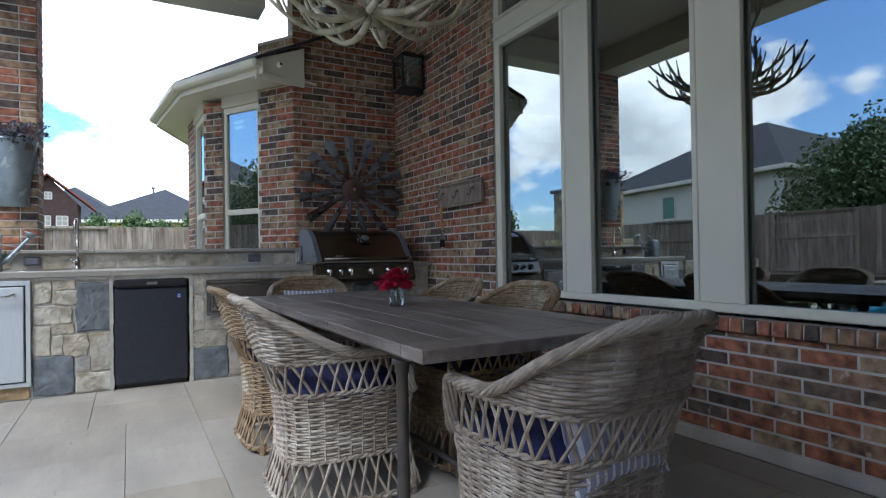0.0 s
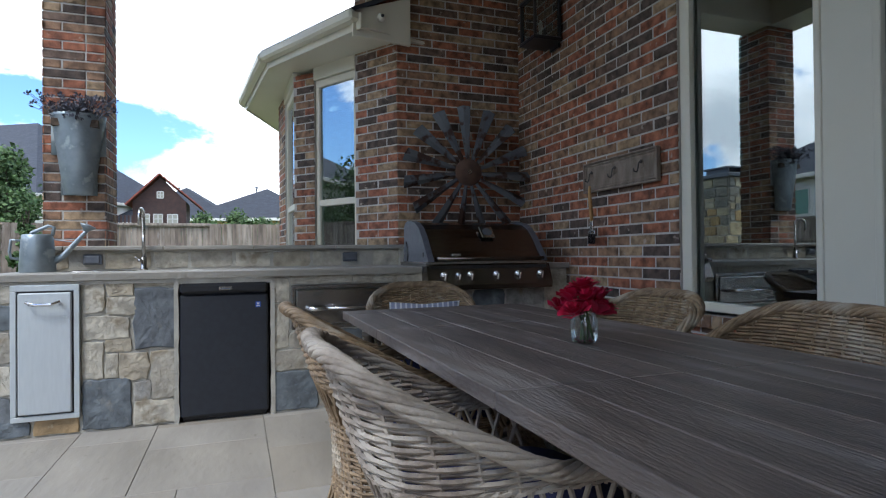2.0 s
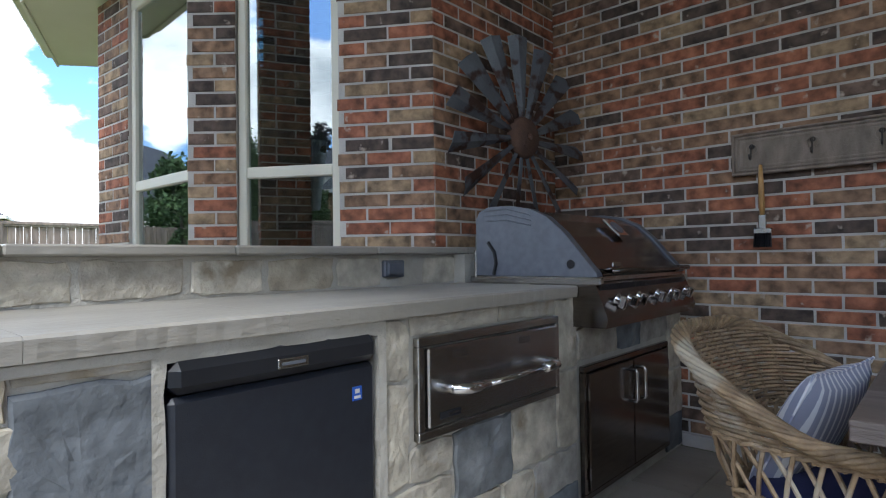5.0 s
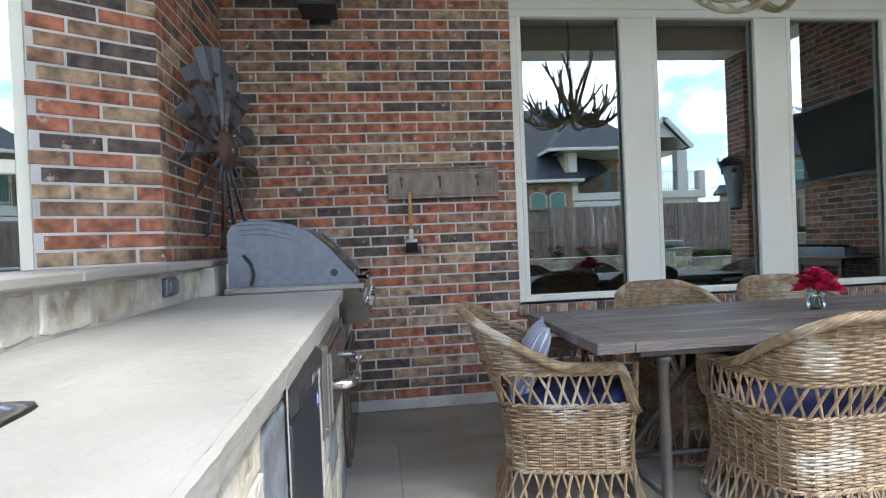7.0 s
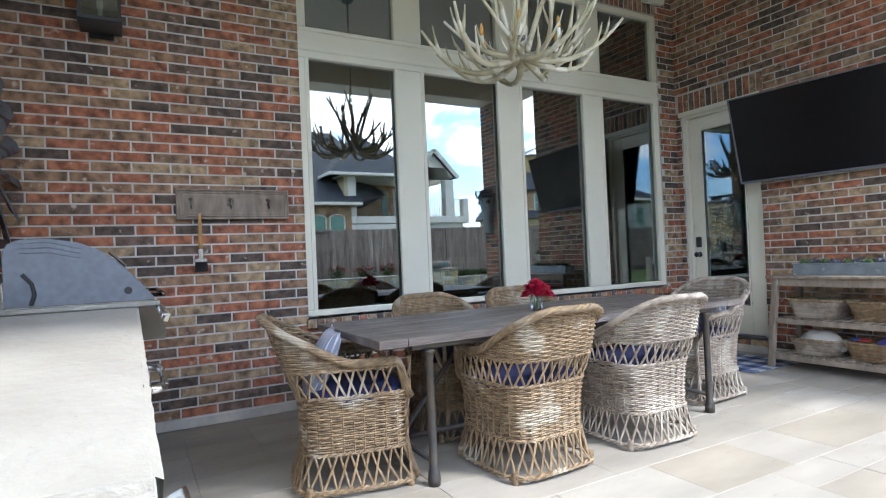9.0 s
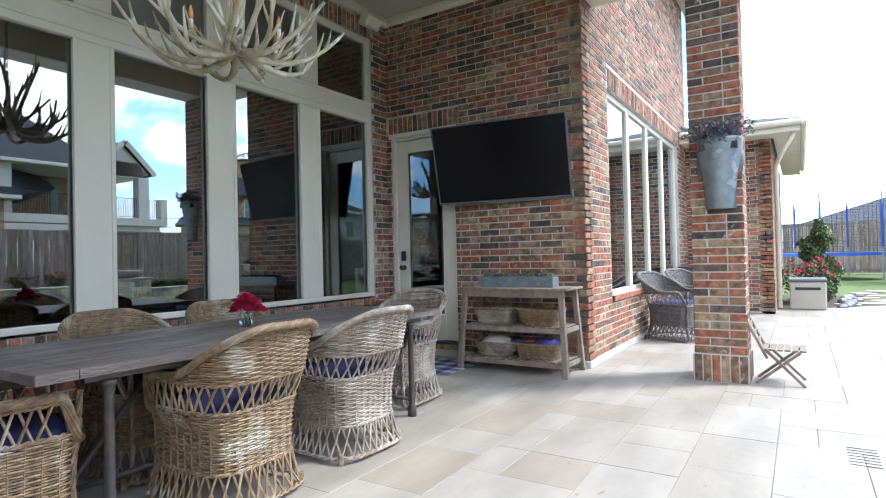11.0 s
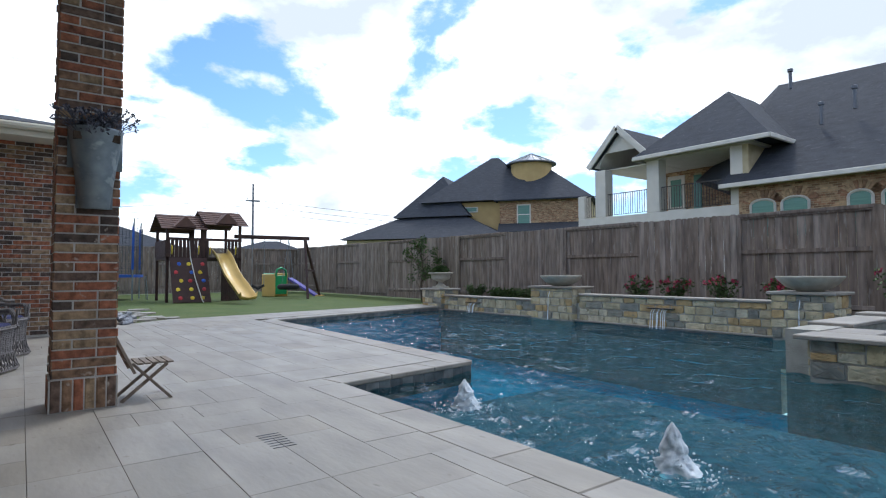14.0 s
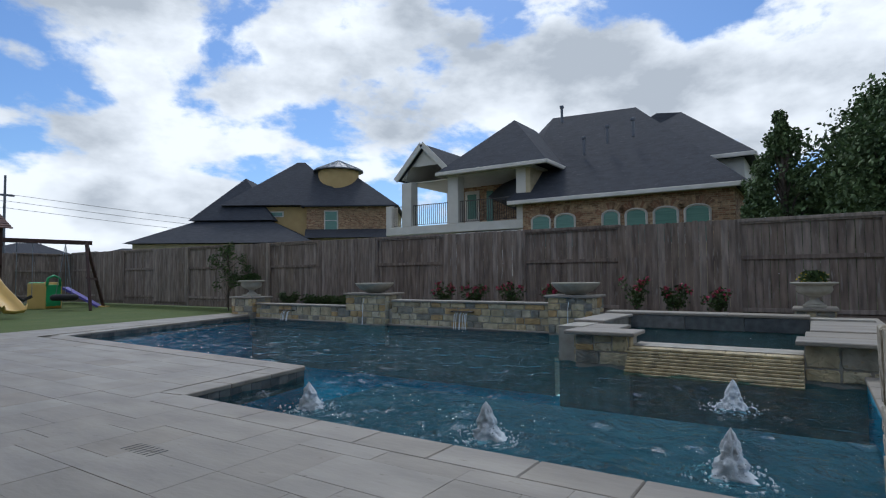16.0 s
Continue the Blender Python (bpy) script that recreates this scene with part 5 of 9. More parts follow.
# spouts in the planter wall
for k, y in enumerate((-7.6, -1.7)):
    e = thing("wall_spout", "flat slot spout with a thin sheet of falling water", "spout", (PX, y, 0.15 + 0.12 * k), group="spouts in the pool wall")
    part("slot", Builder().box(-0.02, 0.06, -0.30, 0.30, 0.0, 0.03, 0.006), DARKSTEEL, e)
    r2 = random.Random(k)
    b = Builder()
    for _ in range(7):
        yy = r2.uniform(-0.22, 0.22)
        b.tube([(0.05, yy, 0), (0.12, yy, -0.06), (0.16, yy, -0.27 - 0.12 * k)], (0.004, 0.006, 0.008), 5)
    part("falling_water", b, FOAM, e)
for k, y in enumerate((-4.55, 0.90)):
    e = thing("bowl_spout", "small falling stream of water below a stone bowl", "spout", (PX + 0.16, y, 0.55), group="streams at the pedestals")
    part("stream", Builder().tube([(0, 0, 0), (0.05, 0.0, -0.12), (0.08, 0, -0.66)], (0.008, 0.006, 0.012), 6), FOAM, e)

# drain slots in the paving
dg = thing("paving_drain", "slotted drain cut into the travertine paving", "drain", (-1.66, 1.43, 0.002))
for k in range(7):
    part("slot", Builder().box(-0.07, 0.07, -0.15 + k * 0.05 - 0.0035, -0.15 + k * 0.05 + 0.0035, 0, 0.002), BLACK, dg)


# ---- fences ----
def fence_run(name, a, b, bays, h0, h1, face=1):
    """Cedar fence of alternating bays: pickets in front, or rails in front."""
    root = structure(name, Builder().beam((*a, 0.12), (*b, 0.12), 0.03, 0.24), FENCE)
    a, b = Vector((*a, 0)), Vector((*b, 0))
    u = (b - a).normalized()
    nrm = Vector((-u.y, u.x, 0)) * face
    m = Matrix((u, nrm, (0, 0, 1))).transposed().to_4x4()
    m.translation = a
    L = (b - a).length
    rng = random.Random(name)
    xs = [k * L / bays for k in range(bays + 1)]
    stuff = Builder()
    for k in range(bays):
        x0, x1 = xs[k], xs[k + 1]
        h = h0 + (h1 - h0) * (k + 0.5) / bays
        front = k % 2
        x = x0 + 0.005
        while x < x1 - 0.05:
            w = min(0.139, x1 - x)
            y = 0.045 if front else -0.035
            hh = h + rng.uniform(-0.02, 0.012) + (0.0 if front else -0.03)
            t = rng.uniform(-0.004, 0.004)
            c = 0.028
            p = [(x + 0.002, 0.14), (x + w - 0.002, 0.14), (x + w - 0.002 + t, hh - c), (x + w - 0.002 - c + t, hh), (x + 0.002 + c + t, hh), (x + 0.002 + t, hh - c)]
            yy = y + rng.uniform(-0.004, 0.004)
            v = [m @ Vector((px, yy + d, pz)) for d in (0, 0.016) for px, pz in p]
            f = [tuple(range(6)), tuple(range(6, 12))[::-1]] + [(i, 6 + i, 6 + (i + 1) % 6, (i + 1) % 6) for i in range(6)]
            one = Builder().add(v, f)
            if near_picket(m @ Vector((x, 0, 0))):
                part("picket", one, FENCE, root)
            else:
                stuff.add(one.v, one.f)
            x += 0.143
        for z in (0.30, h * 0.62, h - 0.10):
            part("rail", Builder().box(x0, x1, -0.018, 0.022 if not front else 0.04, z, z + 0.085, 0.005, m), FENCE, root)
        if not front:
            part("cap_board", Builder().box(x0, x1, -0.02, 0.05, h - 0.06, h + 0.01, 0.005, m), FENCE, root)
        part("post", Builder().box(x0 - 0.045, x0 + 0.045, -0.05, 0.044, 0, h - 0.02, 0.006, m), FENCE, root)
    if stuff.v:
        part("pickets", stuff, FENCE, root, kind="stuff")
    return root


PICKETS = [0]


def near_picket(p):
    if -13.5 < p.x < -12.5 and -11.2 < p.y < 9.5:
        PICKETS[0] += 1
        return PICKETS[0] <= 150
    return False


fence_run("fence_west", (-13.0, -11.07 - 2.47 * 6), (-13.0, -11.07 + 2.47 * 16), 22, 2.42, 2.10, -1)
fence_run("fence_south", (-13.0, -26.0), (12.0, -26.0), 10, 2.35, 2.25, 1)
fence_run("fence_north", (-13.0, 19.5), (20.0, 19.5), 13, 1.98, 2.0, -1)
# ---- outdoor kitchen ----
CT = 0.94
FY = 5.285
kitchen = structure("counter_base", Builder().box(-0.885, 0.07, FY + 0.02, 6.30, 0, CT - 0.045).box(0.63, 1.66, FY + 0.02, 6.30, 0, CT - 0.045)
                    .box(0.07, 0.63, 5.86, 6.30, 0, CT - 0.045).box(0.07, 0.63, FY + 0.02, 5.86, 0.885, CT - 0.045)
                    .box(1.66, EAST_X - 0.011, FY + 0.02, 5.9, 0, 0.78).box(2.66, EAST_X - 0.011, FY + 0.02, 6.07, 0.78, CT - 0.03)
                    .box(-0.885, 1.66, 5.93, 6.30, CT - 0.045, 1.075).box(1.66, PIER_X + 1.15, 5.86, 6.075, 0.78, 1.075), STONE_MORTAR)
m = wall_frame((-2.6, FY + 0.02, 0), (1, 0, 0), (0, -1, 0))
X = 2.6
m0 = wall_frame((0, FY + 0.02, 0), (1, 0, 0), (0, -1, 0))
laid_stones(m0, [(-0.90, -0.79, 0.77, 0.895), (-0.90, -0.79, 0.43, 0.61), (-0.90, -0.79, 0.255, 0.42), (-0.44, -0.32, 0.70, 0.88), (-0.31, -0.17, 0.80, 0.89),
                 (-0.31, -0.15, 0.685, 0.79), (-0.44, -0.19, 0.545, 0.68), (-0.44, -0.33, 0.31, 0.535), (-0.32, -0.255, 0.31, 0.455), (-0.32, -0.18, 0.465, 0.54),
                 (-0.25, -0.085, 0.29, 0.455), (-0.16, 0.07, 0.855, 0.895), (-0.075, 0.075, 0.16, 0.46), (-0.17, -0.08, 0.16, 0.28), (-0.17, 0.07, 0.005, 0.15)], LIME, kitchen, 61)
laid_stones(m0, [(0.63, 0.74, 0.72, 0.885), (0.63, 0.735, 0.42, 0.71), (0.74, 0.92, 0.42, 0.525), (0.63, 0.91, 0.275, 0.41), (0.93, 1.16, 0.005, 0.29), (1.17, 1.36, 0.005, 0.30),
                 (0.75, 1.16, 0.84, 0.895), (1.17, 1.52, 0.84, 0.895), (1.24, 1.52, 0.31, 0.53), (1.525, 1.685, 0.62, 0.895), (1.37, 1.68, 0.16, 0.30), (1.53, 1.685, 0.31, 0.61),
                 (1.69, 2.05, 0.63, 0.765), (2.32, 2.65, 0.63, 0.765), (2.66, 2.85, 0.45, 0.90), (2.62, 2.85, 0.2, 0.44), (0.0, 0.62, 0.885, 0.897)], LIME, kitchen, 62)
laid_stones(m0, [(-0.90, -0.79, 0.62, 0.765), (-0.90, -0.70, 0.005, 0.095), (-0.90, -0.79, 0.1, 0.245), (-0.17, 0.07, 0.47, 0.845), (-0.44, -0.18, 0.005, 0.30), (0.63, 0.92, 0.005, 0.265),
                 (0.93, 1.23, 0.30, 0.53), (1.37, 1.68, 0.005, 0.15), (2.06, 2.31, 0.63, 0.765), (2.62, 2.85, 0.005, 0.19)], SLATE, kitchen, 63)
laid_stones(m0, [(-0.76, -0.46, 0.877, 0.897), (-0.68, -0.46, 0.005, 0.092)], OCHRE, kitchen, 64)
stone_wall("front", m, 1.68, CT - 0.045, 21, kitchen, lo=0.13, hi=0.36, rows=(0.15, 0.31), depth=0.022, mat=LIME)
m = wall_frame((-0.885, 5.93, CT), (1, 0, 0), (0, -1, 0))
X = 0.885
stone_wall("splash", m, X + 1.70, 0.132, 22, kitchen, lo=0.2, hi=0.5, rows=(0.132, 0.133), depth=0.005, mat=LIME,
           holes=[(X - 0.575, X - 0.45, 0.03, 0.11), (X + 1.2, X + 1.325, 0.03, 0.11)])

m = wall_frame((-0.885, 6.30, 0), (0, -1, 0), (-1, 0, 0))
stone_wall("end", m, 6.30 - FY - 0.02, CT - 0.045, 26, kitchen, lo=0.13, hi=0.36, rows=(0.14, 0.28), depth=0.02, mat=LIME)
top = structure("worktop", Builder().box(-0.9, 0.2, FY + 0.002, 5.935, CT - 0.07, CT - 0.046, 0.003), STONE_MORTAR)
xs = [-0.925, -0.15, 0.34, 1.10, 1.655]
SINK = (-0.40, 5.69)


def sink_radius(a, hx=0.17, hy=0.12):
    """The rounded rectangle of the sink, as a distance from its centre."""
    return 1 / ((abs(math.cos(a)) / hx) ** 7 + (abs(math.sin(a)) / hy) ** 7) ** (1 / 7)


def top_slab(x0, x1):
    b = Builder()
    rng = random.Random(int(x0 * 100))
    n = 26
    edge = [(x0 + (x1 - x0) * k / n, FY - 0.012 + (rng.uniform(-0.0015, 0.0015) if 0 < k < n else 0)) for k in range(n + 1)]
    y1 = 5.925
    v = [(x, y, CT - 0.045) for x, y in edge] + [(x, y - 0.004, CT - 0.006) for x, y in edge] + [(x, y + 0.006, CT) for x, y in edge]
    k = n + 1
    f = [(i, i + 1, k + i + 1, k + i) for i in range(n)] + [(k + i, k + i + 1, 2 * k + i + 1, 2 * k + i) for i in range(n)]
    b.add(v, f)
    hole = x0 < SINK[0] < x1
    if not hole:
        b.add([(x, y + 0.006, CT) for x, y in edge] + [(x1, y1, CT), (x0, y1, CT)], [tuple(range(n + 3))])
    else:
        sx, sy, s = SINK[0], SINK[1], 44
        yf = FY - 0.006
        angles = sorted([(a + 0.37) * 2 * math.pi / s for a in range(s)] + [math.atan2(cy - sy, cx - sx) % (2 * math.pi) for cx in (x0, x1) for cy in (yf, y1)])
        s = len(angles)
        ring = [(sx + (sink_radius(a) - 0.012) * math.cos(a), sy + (sink_radius(a) - 0.012) * math.sin(a), CT) for a in angles]
        outer = []
        for a in angles:
            c, d = math.cos(a), math.sin(a)
            t = min(((x1 - sx) if c > 0 else (sx - x0)) / max(abs(c), 1e-6), ((y1 - sy) if d > 0 else (sy - FY + 0.006)) / max(abs(d), 1e-6))
            outer.append((sx + c * t, sy + d * t, CT))
        b.add(ring + outer, [(a, s + a, s + (a + 1) % s, (a + 1) % s) for a in range(s)])
    b.add([(x0, FY - 0.008, CT), (x0, y1, CT), (x0, y1, CT - 0.045), (x0, FY - 0.008, CT - 0.045), (x1, FY - 0.008, CT), (x1, y1, CT), (x1, y1, CT - 0.045), (x1, FY - 0.008, CT - 0.045)],
          [(0, 1, 2, 3), (4, 7, 6, 5)])
    return b


for a, b in zip(xs, xs[1:]):
    part("worktop_slab", top_slab(a + 0.0004, b - 0.0004), COUNTER, top)
part("worktop_slab", Builder().box(2.665, EAST_X - 0.012, FY - 0.03, 6.07, CT - 0.03, CT + 0.012, 0.004), COUNTER, top)
led = structure("worktop_ledge", Builder().box(-0.88, 1.0, 5.95, 6.2, 1.06, 1.075), STONE_MORTAR)
xs = [-0.91, -0.68, -0.07, 0.54, 1.15, 1.72]
for a, b in zip(xs, xs[1:]):
    part("ledge_slab", Builder().box(a + 0.001, b - 0.001, 5.885, 6.34 if b < 1.5 else 6.078, 1.076, 1.108, 0.006), COUNTER, led)
part("ledge_slab", Builder().box(1.721, EAST_X - 0.015, 5.885, 6.078, 1.076, 1.108, 0.006), COUNTER, led)

# ragged mortar lip round the fridge opening
rng = random.Random(12)
lip_v = []
for k in range(27):
    x = 0.065 + 0.57 * k / 26
    lip_v.append((x, 0.862 - 0.010 * noise.noise(Vector((x * 14, 3, 1))) - rng.uniform(0, 0.006)))
lp = Builder()
for (xa, za), (xb, zb) in zip(lip_v, lip_v[1:]):
    lp.add([(xa, FY + 0.004, za), (xb, FY + 0.004, zb), (xb, FY - 0.002, 0.894), (xa, FY - 0.002, 0.894), (xa, FY + 0.05, za + 0.004), (xb, FY + 0.05, zb + 0.004)], [(0, 1, 2, 3), (0, 4, 5, 1)])
for x, s_ in ((0.072, 1), (0.628, -1)):
    zs = [0.0 + 0.89 * k / 20 for k in range(21)]
    off = [rng.uniform(0.002, 0.011) for _ in zs]
    for k in range(20):
        a_, b_ = x + s_ * off[k], x + s_ * off[k + 1]
        q = [(x - s_ * 0.02, FY + 0.003, zs[k]), (a_, FY + 0.004, zs[k]), (b_, FY + 0.004, zs[k + 1]), (x - s_ * 0.02, FY + 0.003, zs[k + 1]), (a_, FY + 0.05, zs[k]), (b_, FY + 0.05, zs[k + 1])]
        lp.add(q, [(0, 1, 2, 3), (1, 4, 5, 2)] if s_ > 0 else [(3, 2, 1, 0), (2, 5, 4, 1)])
structure("trim_fridge_opening", lp, STONE_MORTAR)

# fridge in its opening
f = thing("mini_fridge", "black compact outdoor fridge set in a rough limestone counter", "refrigerator", (0.345, FY + 0.036, 0))
part("cabinet", Builder().box(-0.262, 0.262, 0.03, 0.52, 0.012, 0.86, 0.01), BLACK, f)
dd = part("door", Builder().box(-0.262, 0.262, -0.035, 0.022, 0.03, 0.79, 0.012), FRIDGE, f, "textured black door")
part("handle_cap", Builder().box(-0.262, 0.262, -0.05, 0.022, 0.795, 0.862, 0.018), BLACK, dd, "glossy black moulded grip along the top")
part("badge", Builder().box(-0.035, 0.045, -0.055, -0.049, 0.815, 0.838, 0.002), STEEL, dd, "small silver badge")
part("badge_bar", Builder().box(-0.025, 0.035, -0.0565, -0.0545, 0.823, 0.830), GREYPAINT, dd)
part("sticker", Builder().box(0.185, 0.215, -0.0365, -0.035, 0.70, 0.735), BLUEP, dd, "small blue energy sticker")
part("sticker_mark", Builder().box(0.19, 0.21, -0.0375, -0.0364, 0.705, 0.712).box(0.193, 0.207, -0.0375, -0.0364, 0.718, 0.729), CLOTHWHITE, dd)
part("foot_grille", Builder().box(-0.25, 0.25, 0.01, 0.03, 0.0, 0.025, 0.003), BLACK, f)


def access_door():
    e = thing("access_door", "white access door with a chrome handle, closed, in a limestone counter", "cabinet door", (-0.615, FY, 0.10))
    fr = Builder().box(-0.170, 0.170, -0.012, 0.01, 0, 0.03, 0.003).box(-0.170, 0.170, -0.012, 0.01, 0.74, 0.775, 0.003)
    fr.box(-0.170, -0.14, -0.012, 0.01, 0.03, 0.74, 0.003).box(0.14, 0.170, -0.012, 0.01, 0.03, 0.74, 0.003)
    part("frame", fr, WHITESTEEL, e)
    part("panel", Builder().box(-0.131, 0.131, -0.022, 0.0, 0.040, 0.730, 0.006), WHITESTEEL, e)
    part("gap", Builder().box(-0.14, 0.14, 0.0, 0.008, 0.03, 0.74), BLACK, e)
    part("handle", Builder().tube([(-0.075, -0.02, 0.665), (-0.08, -0.055, 0.68), (-0.04, -0.06, 0.665), (0.04, -0.06, 0.665), (0.08, -0.055, 0.68), (0.075, -0.02, 0.665)], 0.009, 8), CHROME, e, "chrome bar handle", smooth=True)
    return e


WHITESTEEL = material("pale_brushed_steel", (0.50, 0.53, 0.54), (0.47, 0.50, 0.51), scale=10, rough=0.4, metal=0.35, stretch=(8, 1, 1), bump=0.05)
access_door()

dw = thing("warming_drawer", "stainless warming drawer with a long chrome tube handle, closed", "drawer", (1.13, FY, 0.54))
fr = Builder().box(-0.378, 0.378, -0.014, 0.01, 0, 0.026, 0.003).box(-0.378, 0.378, -0.014, 0.01, 0.266, 0.292, 0.003)
fr.box(-0.378, -0.352, -0.014, 0.01, 0.026, 0.266, 0.003).box(0.352, 0.378, -0.014, 0.01, 0.026, 0.266, 0.003)
part("frame", fr, STEEL, dw)
part("front", Builder().box(-0.345, 0.345, -0.022, 0.0, 0.033, 0.260, 0.005), STEEL, dw)
part("handle", Builder().tube([(-0.27, -0.022, 0.14), (-0.27, -0.06, 0.14), (-0.24, -0.085, 0.14), (-0.16, -0.09, 0.14)], 0.017, 10).tube([(0.27, -0.022, 0.14), (0.27, -0.06, 0.14), (0.24, -0.085, 0.14), (0.16, -0.09, 0.14)], 0.017, 10)
     .tube([(-0.17, -0.09, 0.14), (0.17, -0.09, 0.14)], 0.009, 10), CHROME, dw, "chrome tube handle with thick ends", smooth=True)
part("badge", Builder().box(-0.30, -0.21, -0.0245, -0.022, 0.052, 0.072, 0.001), BLACK, dw)
part("badge_bar", Builder().box(-0.265, -0.22, -0.0255, -0.0244, 0.059, 0.065), STEEL, dw)
v = Builder()
for i in range(8):
    for j in range(3):
        for x0 in (-0.24, 0.10):
            v.box(x0 + i * 0.009, x0 + i * 0.009 + 0.004, -0.0228, -0.0221, 0.222 + j * 0.008, 0.226 + j * 0.008)
part("vent_holes", v, BLACK, dw, kind="stuff")

gd = thing("grill_doors", "pair of closed stainless access doors under a grill", "cabinet door", (2.145, FY, 0.07))
fr = Builder().box(-0.45, 0.45, -0.014, 0.01, 0, 0.025, 0.003).box(-0.45, 0.45, -0.014, 0.01, 0.515, 0.54, 0.003)
fr.box(-0.45, -0.425, -0.014, 0.01, 0.025, 0.515, 0.003).box(0.425, 0.45, -0.014, 0.01, 0.025, 0.515, 0.003)
part("frame", fr, DARKSTEEL, gd)
for s in (-1, 1):
    dq = part("door", Builder().box(min(s * 0.004, s * 0.42), max(s * 0.004, s * 0.42), -0.024, 0.0, 0.03, 0.51, 0.004), DARKSTEEL, gd)
    part("handle", Builder().tube([(s * 0.045, -0.024, 0.33), (s * 0.045, -0.055, 0.33), (s * 0.045, -0.06, 0.34), (s * 0.045, -0.06, 0.46), (s * 0.045, -0.055, 0.47), (s * 0.045, -0.024, 0.47)], 0.008, 8), CHROME, dq, "chrome bar handle", smooth=True)
    part("hinge", Builder().tube([(s * 0.422, -0.022, 0.08), (s * 0.422, -0.022, 0.13)], 0.005, 6).tube([(s * 0.422, -0.022, 0.40), (s * 0.422, -0.022, 0.45)], 0.005, 6), STEEL, dq)

# grill
g = thing("gas_grill", "built-in gas grill, smoked steel hood closed, grey cast end caps", "barbecue grill", (2.15, 5.20, CT))
prof = [(-0.005, 0.035), (0.0, 0.05), (0.06, 0.12), (0.14, 0.215), (0.22, 0.285), (0.31, 0.325), (0.42, 0.345), (0.53, 0.345), (0.58, 0.325), (0.60, 0.29), (0.60, 0.035)]
inn = [(y * 0.98 + 0.006, z - 0.012 if z > 0.05 else z) for y, z in prof]


def hood(x0, x1, pr):
    n = len(pr)
    return Builder().add([(x0, y, z) for y, z in pr] + [(x1, y, z) for y, z in pr],
                         [tuple(range(n)), tuple(range(n, 2 * n))[::-1]] + [(i, n + i, n + (i + 1) % n, (i + 1) % n) for i in range(n)])


part("hood", hood(-0.43, 0.43, inn), DARKSTEEL, g, "smoked steel curved hood", smooth=False)
for s in (-1, 1):
    ec = part("end_cap", hood(s * 0.43 if s > 0 else -0.475, 0.475 if s > 0 else -0.43, prof), GREYPAINT, g, "grey cast end cap")
    x = s * 0.477
    part("slot", Builder().tube([(x, 0.50, 0.04), (x, 0.485, 0.09), (x, 0.495, 0.14), (x, 0.53, 0.185)], 0.009, 6), BLACK, ec, "curved black slot")
    part("vent_hole", Builder().lathe([(0.018, 0), (0.018, 0.003)], 16, m=pose(x - 0.0015, 0.11, 0.085, 0, 90)), BLACK, ec)
    rb = Builder()
    for q in range(3):
        rb.tube([(x - s * 0.001, 0.56 - q * 0.01, 0.325 - q * 0.022), (x - s * 0.001, 0.43, 0.33 - q * 0.024), (x - s * 0.001, 0.30, 0.295 - q * 0.022)], 0.0022, 4)
    part("ribs", rb, GREYPAINT, ec)
part("handle", Builder().tube([(-0.42, -0.045, 0.055), (0.42, -0.045, 0.055)], 0.012, 10).box(-0.42, -0.40, -0.045, 0.02, 0.045, 0.065, 0.004).box(0.40, 0.42, -0.045, 0.02, 0.045, 0.065, 0.004), DARKSTEEL, g, smooth=True)
gm = pose(0.05, 0.165, 0.245, 45)
gz = part("gauge", Builder().box(-0.055, 0.055, -0.06, 0.06, 0, 0.012, 0.005, gm), CHROME, g, "chrome temperature gauge")
part("dial", Builder().lathe([(0.038, 0.012), (0.038, 0.015), (0.01, 0.016)], 24, m=gm), GREYPAINT, gz)
part("badge", Builder().box(-0.29, -0.22, 0.010, 0.018, 0.075, 0.095, 0.002, pose(0, 0.005, -0.005, 0)), STEEL, g, "small silver badge plate")
pn = part("control_panel", Builder().add([(-0.49, 0.0, 0.015), (0.49, 0.0, 0.015), (0.49, -0.055, -0.13), (0.49, -0.045, -0.165), (-0.49, -0.045, -0.165), (-0.49, -0.055, -0.13),
                                          (-0.49, 0.30, 0.015), (0.49, 0.30, 0.015), (0.49, 0.30, -0.165), (-0.49, 0.30, -0.165)],
                                         [(0, 5, 2, 1), (5, 4, 3, 2), (0, 1, 7, 6), (1, 2, 3, 8, 7), (0, 6, 9, 4, 5), (4, 9, 8, 3)]), DARKSTEEL, g, "smoked steel control panel")
vs = Builder()
for i in range(62):
    vs.box(-0.465 + i * 0.015, -0.459 + i * 0.015, -0.012, 0.001, -0.018, 0.004, 0, pose(0, -0.004, 0, 0))
part("vent_slots", vs, BLACK, pn, kind="stuff")
for x in (-0.37, -0.262, -0.167, 0.036, 0.211, 0.397):
    km = pose(x, -0.032, -0.06, 110)
    big = 0.75 if x == -0.262 else 1.0
    kn = part("knob", Builder().lathe([(0.029 * big, 0), (0.029 * big, 0.008), (0.018 * big, 0.012), (0.018 * big, 0.02)], 20, m=km), CHROME, pn, "chrome control knob", smooth=True)
    part("grip", Builder().box(-0.007, 0.007, -0.026 * big, 0.026 * big, 0.015, 0.045, 0.004, km @ pose(0, 0, 0, 0, 0, 0)), CHROME, kn)
part("drip_tray", Builder().box(-0.475, 0.475, 0.0, 0.60, 0.012, 0.036, 0.004).box(-0.50, -0.47, -0.03, 0.62, 0.003, 0.03, 0.004), STEEL, g)
part("back_guard", Builder().box(-0.48, 0.48, 0.60, 0.615, 0.0, 0.15, 0.004), STEEL, g)

